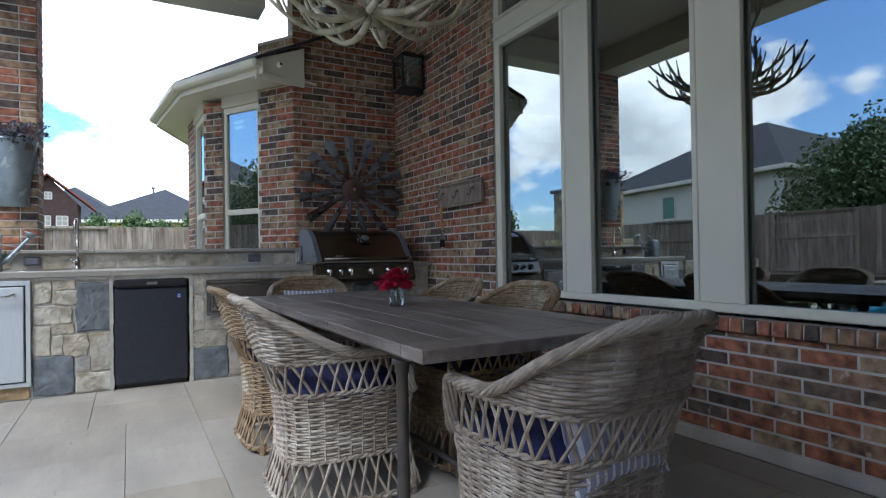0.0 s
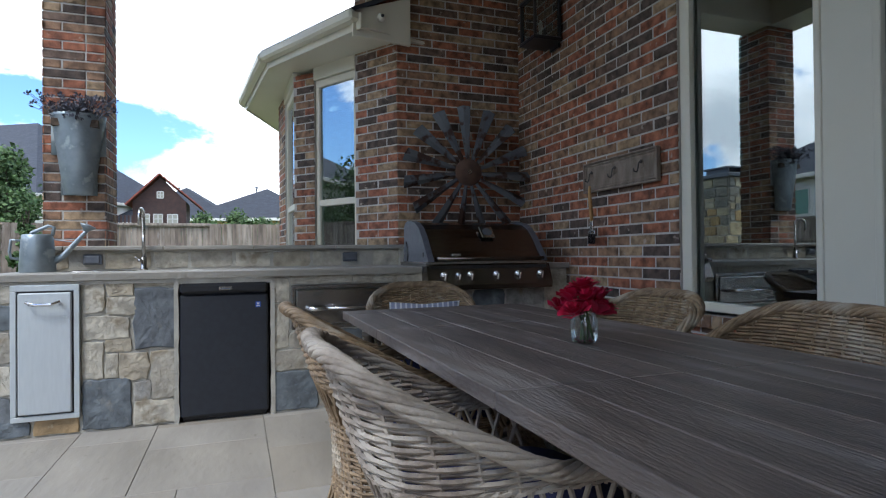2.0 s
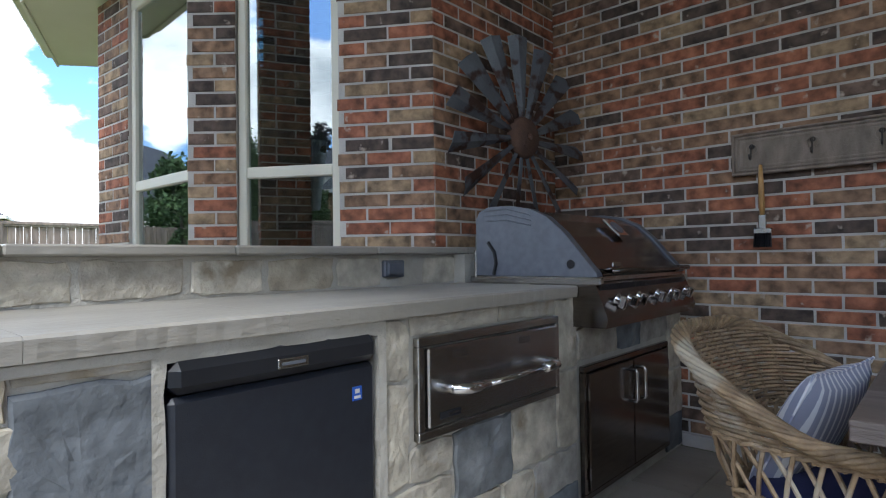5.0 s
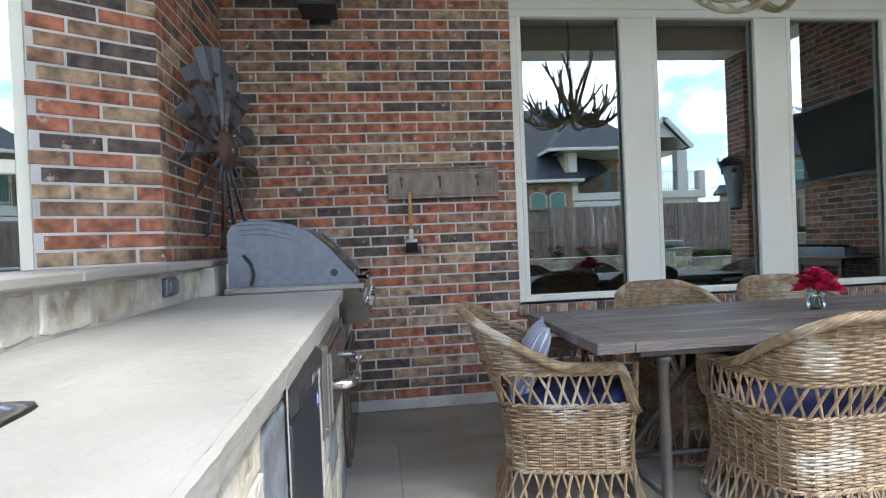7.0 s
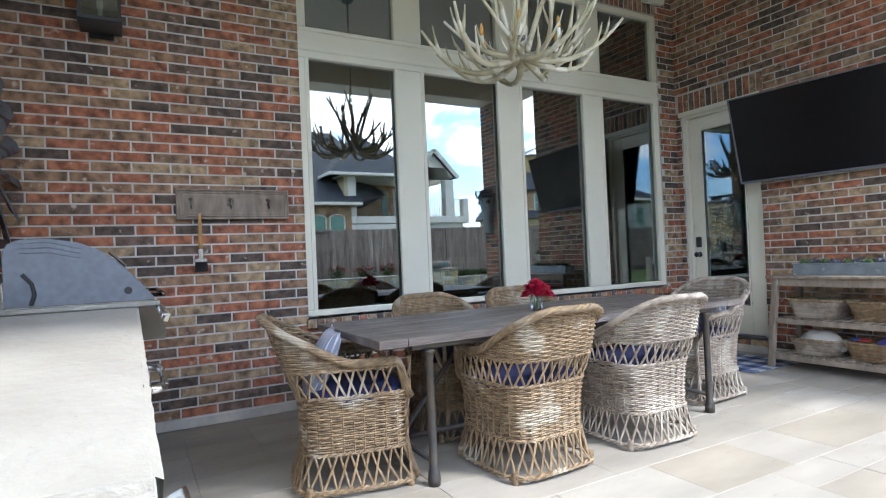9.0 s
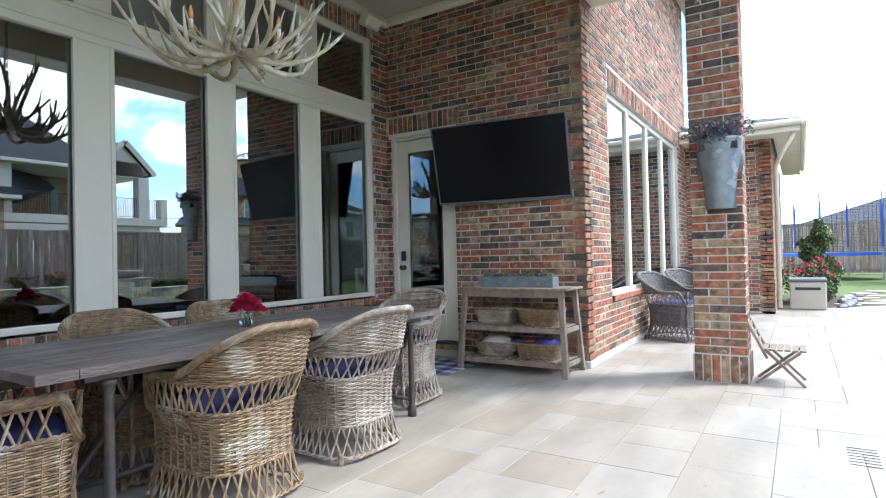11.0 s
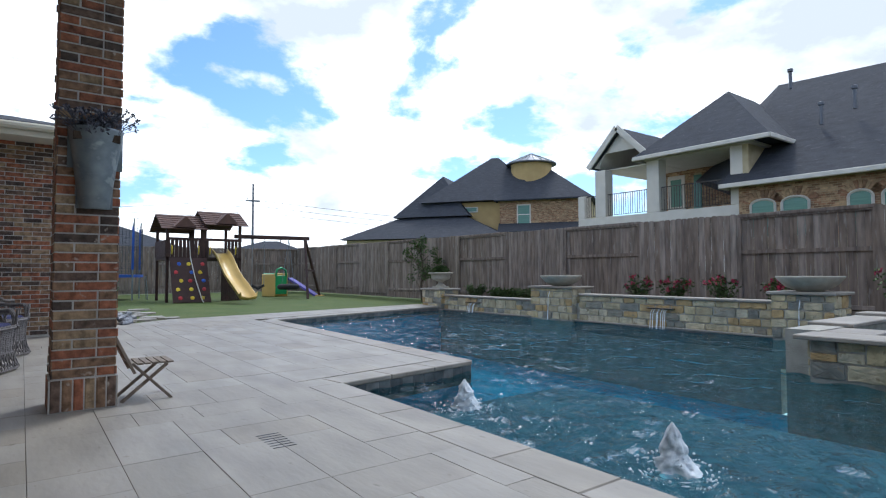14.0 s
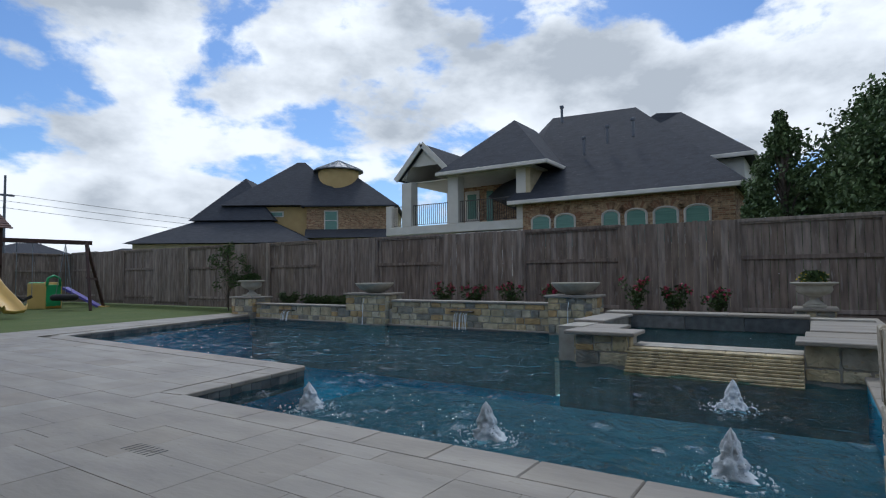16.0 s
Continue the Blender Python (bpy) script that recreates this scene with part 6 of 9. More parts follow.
# sink, tap, watering can, outlets
s = thing("bar_sink", "square stainless bar sink with rounded corners let into a travertine worktop", "sink", (SINK[0], SINK[1], CT))
NS = 56
rim_v = [(math.cos(a) * (sink_radius(a) * k - d), math.sin(a) * (sink_radius(a) * k - d), z)
         for k, d, z in ((1, -0.012, 0.0005), (1, -0.010, 0.004), (1, 0.012, 0.004), (1, 0.018, -0.004), (1, 0.022, -0.13), (0.75, 0.02, -0.155), (0.16, 0, -0.16))
         for a in [2 * math.pi * q / NS for q in range(NS)]]
part("bowl", Builder().add(rim_v, [(i * NS + q, i * NS + (q + 1) % NS, (i + 1) * NS + (q + 1) % NS, (i + 1) * NS + q) for i in range(6) for q in range(NS)]
                           + [tuple(6 * NS + q for q in range(NS))]), STEEL, s, smooth=True)
part("waste", Builder().lathe([(0.032, -0.159), (0.032, -0.154), (0.01, -0.156)], 16), DARKSTEEL, s)
t = thing("sink_tap", "brushed steel gooseneck tap with a lever beside a sink", "faucet", (-0.19, 5.85, CT))
part("base", Builder().lathe([(0.026, 0), (0.026, 0.01), (0.02, 0.018), (0.018, 0.09)], 20), STEEL, t, smooth=True)
part("neck", Builder().tube([(0, 0, 0.08), (0, 0, 0.36)] + [(-0.0 - 0.01 * k / 8, -0.055 + 0.055 * math.cos(k * math.pi / 8), 0.36 + 0.06 * math.sin(k * math.pi / 8)) for k in range(9)] + [(-0.01, -0.11, 0.30)], 0.012, 10), STEEL, t, smooth=True)
part("lever", Builder().tube([(-0.015, -0.01, 0.07), (-0.05, -0.02, 0.09)], 0.006, 8).lathe([(0.015, -0.004), (0.017, 0.01), (0.008, 0.018)], 12, (-0.02, -0.02, 0.06)), STEEL, t, smooth=True)

w = thing("watering_can", "galvanised watering can with a long spout on a worktop", "watering can", (-0.77, 5.70, CT))
part("body", Builder().lathe([(0.098, 0), (0.10, 0.006), (0.097, 0.03), (0.099, 0.034), (0.088, 0.20), (0.082, 0.235), (0.076, 0.24), (0.06, 0.236)], 32), ZINC, w, smooth=True)
sp = part("spout", Builder().tube([(0.07, 0, 0.06), (0.14, 0, 0.10), (0.255, 0, 0.245), (0.27, 0, 0.265)], (0.026, 0.019, 0.012, 0.012), 12), ZINC, w, smooth=True)
part("rose", Builder().lathe([(0.012, 0), (0.045, 0.035), (0.047, 0.042), (0.01, 0.048)], 24, m=pose(0.265, 0, 0.26, 0, 22)), ZINC, sp, smooth=True)
part("brace", Builder().tube([(0.05, 0, 0.21), (0.21, 0, 0.19)], 0.004, 6), ZINC, w)
part("top_handle", Builder().tube([(-0.05, 0, 0.215), (-0.03, 0, 0.25), (0.06, 0, 0.295), (0.09, 0, 0.285), (0.08, 0, 0.23)], 0.011, 8), ZINC, w, smooth=True)
part("side_handle", Builder().tube([(-0.085, 0, 0.20), (-0.14, 0, 0.205), (-0.15, 0, 0.13), (-0.14, 0, 0.09), (-0.095, 0, 0.085)], 0.009, 8), ZINC, w, smooth=True)
for x in (-0.512, 1.262):
    o = thing("power_outlet", "grey weatherproof power outlet with a lift cover, closed", "power outlet", (x, 5.925, 1.015), group="outlets over the worktop")
    part("box", Builder().box(-0.058, 0.058, -0.016, 0.01, -0.036, 0.036, 0.006), GREYPAINT, o)
    part("cover", Builder().box(-0.046, 0.046, -0.026, -0.012, -0.028, 0.028, 0.008), GREYPAINT, o)

# windmill wheel on the north wall
wm = thing("windmill_wheel", "rusted galvanised windmill wheel with long blades hung on a brick wall", "wall decoration", (2.30, 5.945, 1.73), -5)
part("hub", Builder().lathe([(0.115, -0.03), (0.12, 0.0), (0.105, 0.025), (0.03, 0.04)], 28, m=pose(0, 0, 0, 90)), RUST, wm, smooth=True)
part("hub_cap", Builder().lathe([(0.022, 0.03), (0.02, 0.045)], 16, m=pose(0, 0, 0, 90)), STEEL, wm)
for k in range(15):
    bm_ = Builder()
    mm = pose(0, 0, 0, 0, k * 24 - 4, 0) @ pose(0, 0, 0, 0, 0, -26)
    n, rows = 6, []
    for i in range(n):
        t = i / (n - 1)
        r, h = 0.10 + 0.475 * t, 0.015 + 0.043 * t
        rows.append([(-h, 0.010 + 0.006 * t, r), (0, -0.004, r + 0.004 * t), (h, 0.010 - 0.004 * t, r - 0.012 * t)])
    vv = [p for r in rows for p in r]
    vv += [(x, y + 0.003, z) for x, y, z in vv]
    m_ = 3 * n
    ff = []
    for i in range(n - 1):
        for j in range(2):
            p0 = i * 3 + j
            ff += [(p0, p0 + 1, p0 + 4, p0 + 3), (m_ + p0, m_ + p0 + 3, m_ + p0 + 4, m_ + p0 + 1)]
        ff += [(i * 3, i * 3 + 3, m_ + i * 3 + 3, m_ + i * 3), (i * 3 + 2, m_ + i * 3 + 2, m_ + i * 3 + 5, i * 3 + 5)]
    ff += [(m_ - 3, m_ - 2, 2 * m_ - 2, 2 * m_ - 3), (m_ - 2, m_ - 1, 2 * m_ - 1, 2 * m_ - 2)]
    part("blade", bm_.add([mm @ Vector(p) for p in vv], ff), RUSTBLADE, wm, smooth=False)

# hook rail with a grill brush
hk = thing("hook_rail", "carved weathered wooden hook rail with iron hooks on a brick wall", "coat rack", (EAST_X - 0.012, 4.62, 1.57))
b = Builder().box(-0.022, 0, -0.389, 0.389, -0.108, 0.108, 0.004)
part("board", b, GREYWOOD, hk)
for k, (u, w) in enumerate(((0.389, 0.108), (0.370, 0.090), (0.351, 0.072))):
    d = -0.024 - 0.006 * (2 - k)
    part("moulding", Builder().box(d, -0.02, -u, u, w - 0.012, w, 0.003).box(d, -0.02, -u, u, -w, -w + 0.012, 0.003)
         .box(d, -0.02, -u, -u + 0.012, -w + 0.012, w - 0.012, 0.003).box(d, -0.02, u - 0.012, u, -w + 0.012, w - 0.012, 0.003), GREYWOOD, hk)
for y in (0.295, 0.03, -0.235):
    h = part("hook", Builder().lathe([(0.014, 0), (0.012, 0.006)], 12, m=pose(-0.022, y, 0.035, 0, -90)).tube([(-0.025, y, 0.04), (-0.045, y, 0.02), (-0.05, y, -0.02), (-0.06, y, -0.035), (-0.078, y, -0.03), (-0.082, y, -0.01)], 0.0045, 6), IRON, hk, "black iron hook", smooth=True)
    part("rosette", Builder().tube([(-0.025, y + 0.026 * math.cos(q * math.pi / 8), 0.02 + 0.026 * math.sin(q * math.pi / 8)) for q in range(16)] + [(-0.025, y + 0.026, 0.02)], 0.003, 5), GREYWOOD, hk)
gb = thing("grill_brush", "wooden grill brush with dark bristles hanging from a hook", "brush", (EAST_X - 0.09, 4.865, 1.50))
part("handle", Builder().tube([(0, 0, 0.0), (0, 0, -0.08), (0.01, 0, -0.2), (0.015, 0, -0.25)], (0.008, 0.013, 0.015, 0.011), 10), material("varnished_handle_wood", (0.42, 0.24, 0.08), (0.33, 0.18, 0.06), scale=20, rough=0.4), gb, smooth=True)
part("neck", Builder().box(0.006, 0.02, -0.018, 0.018, -0.32, -0.245, 0.004).box(0.006, 0.024, -0.042, 0.042, -0.345, -0.315, 0.004), STEEL, gb)
br = Builder()
rr = random.Random(3)
for i in range(120):
    y, x = rr.uniform(-0.038, 0.038), rr.uniform(0.0, 0.02)
    br.tube([(x, y, -0.34), (x - 0.004, y + rr.uniform(-.004, .004), -0.41)], 0.0018, 3)
part("bristles", br, BLACK, gb, kind="stuff")

# wall lantern, speaker and soldered things high up
ln = thing("wall_lantern", "black metal box lantern on a brick wall", "wall light", (EAST_X - 0.012, 5.42, 2.70))
part("back_plate", Builder().box(-0.02, 0, -0.07, 0.07, -0.03, 0.28, 0.004), BLACK, ln)
cg = Builder()
for y in (-0.11, 0.11):
    for x in (-0.25, -0.03):
        cg.box(x - 0.01, x + 0.01, y - 0.01, y + 0.01, 0.03, 0.34, 0.002)
cg.box(-0.265, -0.015, -0.125, 0.125, 0.0, 0.03, 0.006).box(-0.265, -0.015, -0.125, 0.125, 0.33, 0.36, 0.006).box(-0.22, -0.06, -0.08, 0.08, 0.36, 0.40, 0.02).box(-0.265, -0.015, -0.006, 0.006, 0.17, 0.185)
part("cage", cg, BLACK, ln, kind="stuff")
part("glass", Builder().box(-0.245, -0.035, -0.105, 0.105, 0.032, 0.328), GLASS, ln)
part("bulb", Builder().lathe([(0.012, 0.03), (0.012, 0.10), (0.02, 0.13), (0.018, 0.17), (0.004, 0.20)], 12, (-0.14, 0, 0)), CANDLE, ln, smooth=True)
spk = thing("outdoor_speaker", "white wedge loudspeaker mounted high on a brick wall", "speaker", (EAST_X - 0.12, 0.16, 3.86))
part("case", Builder().box(-0.075, 0.075, -0.12, 0.12, -0.05, 0.10, 0.02, pose(0, 0, 0, 0, -28, 0)), WHITE, spk)
part("bracket", Builder().box(0.04, 0.11, -0.02, 0.02, 0.0, 0.03, 0.004), WHITE, spk)
cm = thing("security_camera", "small white security camera fixed to a gable board", "camera", (1.52, 5.87, 2.93))
part("body", Builder().lathe([(0.03, 0), (0.032, 0.03), (0.02, 0.055)], 16, m=pose(0, 0, 0, 90)), WHITE, cm, smooth=True)
part("lens", Builder().lathe([(0.014, 0.054), (0.013, 0.058)], 12, m=pose(0, 0, 0, 90)), BLACK, cm)


# ---- dining table ----
tb = thing("dining_table", "long dark weathered plank table on iron pipe legs", "dining table", (1.41, 2.97, 0))
for k in range(6):
    x0 = -0.49 + k * 0.98 / 6
    part("plank", Builder().box(x0 + 0.0006, x0 + 0.98 / 6 - 0.0006, -1.19, -0.455, 0.705, 0.745 + (k % 2) * 0.0006, 0.0025), WOODTOP, tb)
    part("plank", Builder().box(x0 + 0.0006, x0 + 0.98 / 6 - 0.0006, -0.453, 0.60, 0.705, 0.7452 - (k % 2) * 0.0006, 0.0025), WOODTOP, tb)
    part("plank", Builder().box(x0 + 0.0006, x0 + 0.98 / 6 - 0.0006, 0.602, 1.19, 0.705, 0.745 + (k % 2) * 0.0005, 0.0025), WOODTOP, tb)
for y0, y1 in ((-1.34, -1.192), (1.192, 1.34)):
    part("end_board", Builder().box(-0.49, 0.49, y0, y1, 0.704, 0.7455, 0.003), WOODTOP, tb)
fr = Builder().beam((-0.42, -1.15, 0.69), (-0.42, 1.15, 0.69), 0.035, 0.03, 0.003).beam((0.42, -1.15, 0.69), (0.42, 1.15, 0.69), 0.035, 0.03, 0.003)
fr.beam((-0.42, -1.02, 0.69), (0.42, -1.02, 0.69), 0.035, 0.03, 0.003).beam((-0.42, 1.02, 0.69), (0.42, 1.02, 0.69), 0.035, 0.03, 0.003)
part("under_frame", fr, IRON, tb)
for x in (-0.42, 0.42):
    for y in (-1.05, 1.05):
        part("leg", Builder().lathe([(0.030, 0.0), (0.033, 0.03), (0.028, 0.07), (0.022, 0.085), (0.020, 0.62), (0.024, 0.625), (0.024, 0.65), (0.034, 0.655), (0.034, 0.674)], 16, (x, y, 0)), IRON, tb, "iron pipe leg", smooth=True)
part("stretcher", Builder().tube([(-0.42, -1.05, 0.12), (0.42, -1.05, 0.12)], 0.015, 8).tube([(-0.42, 1.05, 0.12), (0.42, 1.05, 0.12)], 0.015, 8).tube([(0, -1.05, 0.12), (0, 1.05, 0.12)], 0.015, 8), IRON, tb, smooth=True)
for s in (-1, 1):
    part("brace", Builder().beam((0, s * 1.02, 0.15), (0, s * 0.55, 0.68), 0.03, 0.02, 0.003), IRON, tb)

vz = thing("flower_vase", "small clear glass jar of crimson roses on a dark plank table", "vase", (1.45, 2.98, 0.746))
CLEARGLASS = glass_material("clear_jar_glass", 0.93, 0.10, (0.97, 1.0, 0.99))
part("jar", Builder().lathe([(0.03, 0.0), (0.038, 0.004), (0.043, 0.03), (0.044, 0.07), (0.036, 0.09), (0.038, 0.10)], 28), CLEARGLASS, vz, smooth=True)
st = Builder()
rr = random.Random(9)
for i in range(9):
    st.tube([(rr.uniform(-.025, .025), rr.uniform(-.025, .025), 0.01), (rr.uniform(-.015, .015), rr.uniform(-.015, .015), 0.10), (rr.uniform(-.05, .05), rr.uniform(-.05, .05), 0.15)], 0.003, 5)
part("stems", st, LEAF, vz)


def rose(m, r, seed):
    rng = random.Random(seed)
    b = Builder()
    for ring, (n, rad, hh, tilt) in enumerate(((3, 0.14, 0.86, 0.05), (4, 0.34, 0.84, 0.12), (5, 0.56, 0.76, 0.20), (6, 0.78, 0.64, 0.30), (7, 0.98, 0.46, 0.42))):
        for k in range(n):
            a = 2 * math.pi * (k + rng.random() * 0.4) / n + ring
            w = 2.6 * math.pi * rad / n * 0.62
            rows, cols, vv = 4, 5, []
            for i in range(rows):
                t = i / (rows - 1)
                for j in range(cols):
                    u = j / (cols - 1) - 0.5
                    ang = a + u * w / max(rad, 0.2) * (0.55 + 0.6 * math.sin(t * 2.2))
                    q = r * (rad * (0.35 + 0.65 * t ** 0.8) + tilt * 0.16 * t * t + 0.03 * math.sin(5 * u + k))
                    z = r * (hh * math.sin(min(t * 1.35, 1.25)) - 0.10 * tilt * t ** 3 - 0.22 * abs(u) * t)
                    vv.append(m @ Vector((q * math.cos(ang), q * math.sin(ang), z)))
            b.add(vv, [(i * cols + j, i * cols + j + 1, (i + 1) * cols + j + 1, (i + 1) * cols + j) for i in range(rows - 1) for j in range(cols - 1)])
    return b


rr = random.Random(21)
for i, (x, y, z) in enumerate(((-0.058, 0.0, 0.125), (-0.018, -0.055, 0.125), (0.047, -0.034, 0.125), (0.047, 0.034, 0.125), (-0.018, 0.055, 0.125), (0.0, 0.0, 0.150),
                                (-0.075, -0.055, 0.100), (0.008, -0.088, 0.098), (0.085, 0.0, 0.100), (0.008, 0.088, 0.098), (-0.075, 0.05, 0.100))):
    part("rose", rose(pose(x * 0.72, y * 0.72, z + 0.016 - 2.2 * (x * x + y * y), rr.uniform(-10, 10) - y * 260, rr.uniform(-10, 10) + x * 260, rr.uniform(0, 360)), 0.052, i), ROSE, vz, "crimson rose head", smooth=True)


# ---- wicker chairs ----
def smoothstep(a, b, x):
    t = min(1, max(0, (x - a) / (b - a)))
    return t * t * (3 - 2 * t)


def wicker_chair(group, mat, label, top=0.845, arm=0.63, w=0.285):
    """A tub armchair woven in rings and lattices. It faces +y."""
    e = thing("wicker_armchair", label, "armchair", group=group)

    def rim(a):
        d = abs((math.degrees(a) - 90 + 180) % 360 - 180)
        if d < 42:
            return 0.44
        return 0.44 + (arm - 0.44) * smoothstep(42, 58, d) + (top - arm) * smoothstep(88, 156, d)

    def at(a, z, out=0.0):
        d = abs((math.degrees(a) - 90 + 180) % 360 - 180)
        base = np.interp(z, (0.03, 0.12, 0.22, 0.34, 0.45, 0.62, 0.85), (w * 1.10, w * 1.00, w * 0.94, w * 0.95, w, w * 1.04, w * 1.02)) + out
        c, s = math.cos(a), math.sin(a)
        r = base / (abs(c) ** 4.5 + abs(s) ** 4.5) ** (1 / 4.5)
        lean = max(0, z - 0.45)
        bk = smoothstep(60, 170, d)
        y = r * s * 0.98 - lean * 0.36 * bk
        x = 0.9 * r * c * (1 + lean * 0.30 * smoothstep(40, 90, d)) * (1 - 0.35 * max(0, z - 0.66) / 0.2 * smoothstep(120, 180, d) * 0.8)
        return Vector((x, y, z))

    N = 64
    ang = [2 * math.pi * k / N for k in range(N)]
    low = Builder()
    z, k = 0.200, 0
    while z < 0.462:
        low.tube([at(a, z + 0.0015 * math.sin(3 * a + z * 60), 0.0045 * math.cos(16 * a + k * math.pi)) for a in ang] + [at(0, z, 0.0045 * math.cos(k * math.pi))], 0.0058, 4)
        z += 0.0112
        k += 1
    part("seat_weave", low, mat, e, kind="stuff")
    upw = Builder()
    z, k = 0.600, 0
    while z < top - 0.02:
        run = [a for a in [math.pi / 2 + 2 * math.pi * q / 96 for q in range(97)] if rim(a) > z + 0.012]
        if len(run) > 3:
            upw.tube([at(a, z, 0.004 * math.cos(16 * a + k * math.pi)) for a in run], 0.0056, 4)
        z += 0.0110
        k += 1
    part("back_weave", upw, mat, e, kind="stuff")
    lat = Builder()
    for q in range(34):
        a = 2 * math.pi * q / 34
        for s in (-1, 1):
            lat.tube([at(a, 0.035), at(a + s * 0.09, 0.12, 0.004 * s), at(a + s * 0.18, 0.205)], 0.0062, 5)
            a2 = a + s * 0.17
            if rim(a) > 0.57 and rim(a2) > 0.57:
                lat.tube([at(a, 0.458), at(a + s * 0.085, 0.53, 0.004 * s), at(a2, min(0.608, rim(a2) - 0.01))], 0.0060, 5)
    part("lattice", lat, mat, e, "open crossed cane lattice", kind="stuff")
    ribs = Builder()
    for q in range(34):
        a = 2 * math.pi * (q + 0.5) / 34
        ribs.tube([at(a, zz) for zz in (0.19, 0.29, 0.38, 0.46)], 0.005, 4)
        if rim(a) > 0.62:
            ribs.tube([at(a, 0.59 + (rim(a) - 0.59) * t) for t in (0, 0.5, 1)], 0.005, 4)
    part("ribs", ribs, mat, e, kind="stuff")
    for zz, rr in ((0.032, 0.011), (0.194, 0.008), (0.466, 0.009), (0.600, 0.008)):
        hoop = Builder()
        for j in (0, 1):
            pts = []
            for q in range(97):
                a = math.pi / 2 + 2 * math.pi * q / 96
                if zz < 0.5 or rim(a) > zz + 0.02:
                    t = 26 * a + j * math.pi
                    pts.append(at(a, zz + rr * 0.7 * math.sin(t), rr * 0.7 * math.cos(t)))
            hoop.tube(pts, rr * 0.72, 5)
        part("hoop", hoop, mat, e)
    edge = Builder()
    for j in range(8):
        pts, rad = [], []
        for q in range(145):
            a = math.pi / 2 + 2 * math.pi * q / 144
            d = abs((math.degrees(a) - 90 + 180) % 360 - 180)
            if d < 40:
                continue
            t = 9 * a + j * 2 * math.pi / 8
            fat = 0.017
            pts.append(at(a, rim(a) + fat * 0.85 * math.sin(t), 0.012 + fat * math.cos(t)))
        edge.tube(pts, 0.0078, 5)
    part("braided_rim", edge, mat, e, "thick braided wicker rim", smooth=True)
    fr = Builder()
    for j in range(3):
        for s in (-1, 1):
            a0 = math.pi / 2 + s * math.radians(43)
            pts = []
            for q in range(14):
                z = 0.03 + (0.635 - 0.03) * q / 13
                t = q * 1.4 + j * 2.1
                pts.append(at(a0, z) + Vector((0.008 * math.cos(t), 0.010 + 0.008 * math.sin(t), 0)))
            fr.tube(pts, 0.008, 5)
    part("post_wrap", fr, mat, e, smooth=True, kind="stuff")
    part("seat_rail", Builder().tube([at(math.radians(a), 0.445, 0.004) for a in range(48, 133, 7)], 0.014, 6), mat, e)
    for x in (-1, 1):
        for y in (-1, 1):
            ft = Builder().lathe([(0.016, -0.0), (0.019, 0.01), (0.017, 0.03), (0.019, 0.045), (0.016, 0.06)], 10, (x * w * 0.88, y * w * 0.86, 0))
            part("foot", ft, mat, e)
    part("seat_frame", Builder().lathe([(w * 0.88, 0.40), (w * 0.90, 0.41), (w * 0.88, 0.42)], 20), mat, e)
    cu = Builder()
    n, pts = 28, []
    prof = [(0.80, 0.425), (0.90, 0.44), (0.92, 0.465), (0.86, 0.490), (0.5, 0.502), (0.1, 0.505)]
    vv = []
    for s, z in prof:
        for q in range(n):
            a = 2 * math.pi * q / n
            c_, s_ = math.cos(a), math.sin(a)
            r = w * s / (abs(c_) ** 4 + abs(s_) ** 4) ** 0.25
            vv.append((r * c_, r * s_ * 0.96, z))
    cu.add(vv, [(i * n + q, i * n + (q + 1) % n, (i + 1) * n + (q + 1) % n, (i + 1) * n + q) for i in range(len(prof) - 1) for q in range(n)] + [tuple(range(n))[::-1], tuple((len(prof) - 1) * n + q for q in range(n))])
    part("cushion", cu, NAVY, e, "navy blue seat cushion", smooth=True)
    return e


def striped():
    m = material("blue_grey_striped_cloth", (0.42, 0.43, 0.47), (0.38, 0.39, 0.43), scale=20, rough=0.95, bump=0.3, bump_scale=300)
    nt = m.node_tree
    N, L = nt.nodes.new, nt.links.new
    b = nt.nodes["Principled BSDF"]
    co, wv, mx, rg = N("ShaderNodeTexCoord"), N("ShaderNodeTexWave"), N("ShaderNodeMix"), N("ShaderNodeMapRange")
    wv.inputs["Scale"].default_value, wv.inputs["Distortion"].default_value = 11.0, 0.3
    wv.bands_direction = "X"
    rg.inputs["From Min"].default_value, rg.inputs["From Max"].default_value = 0.72, 0.80
    L(co.outputs["Object"], wv.inputs["Vector"])
    L(wv.outputs["Fac"], rg.inputs[0])
    mx.data_type = "RGBA"
    mx.inputs[6].default_value, mx.inputs[7].default_value = (0.27, 0.28, 0.36, 1), (0.62, 0.62, 0.64, 1)
    L(rg.outputs[0], mx.inputs[0])
    L(mx.outputs[2], b.inputs["Base Color"])
    return m


STRIPE = striped()


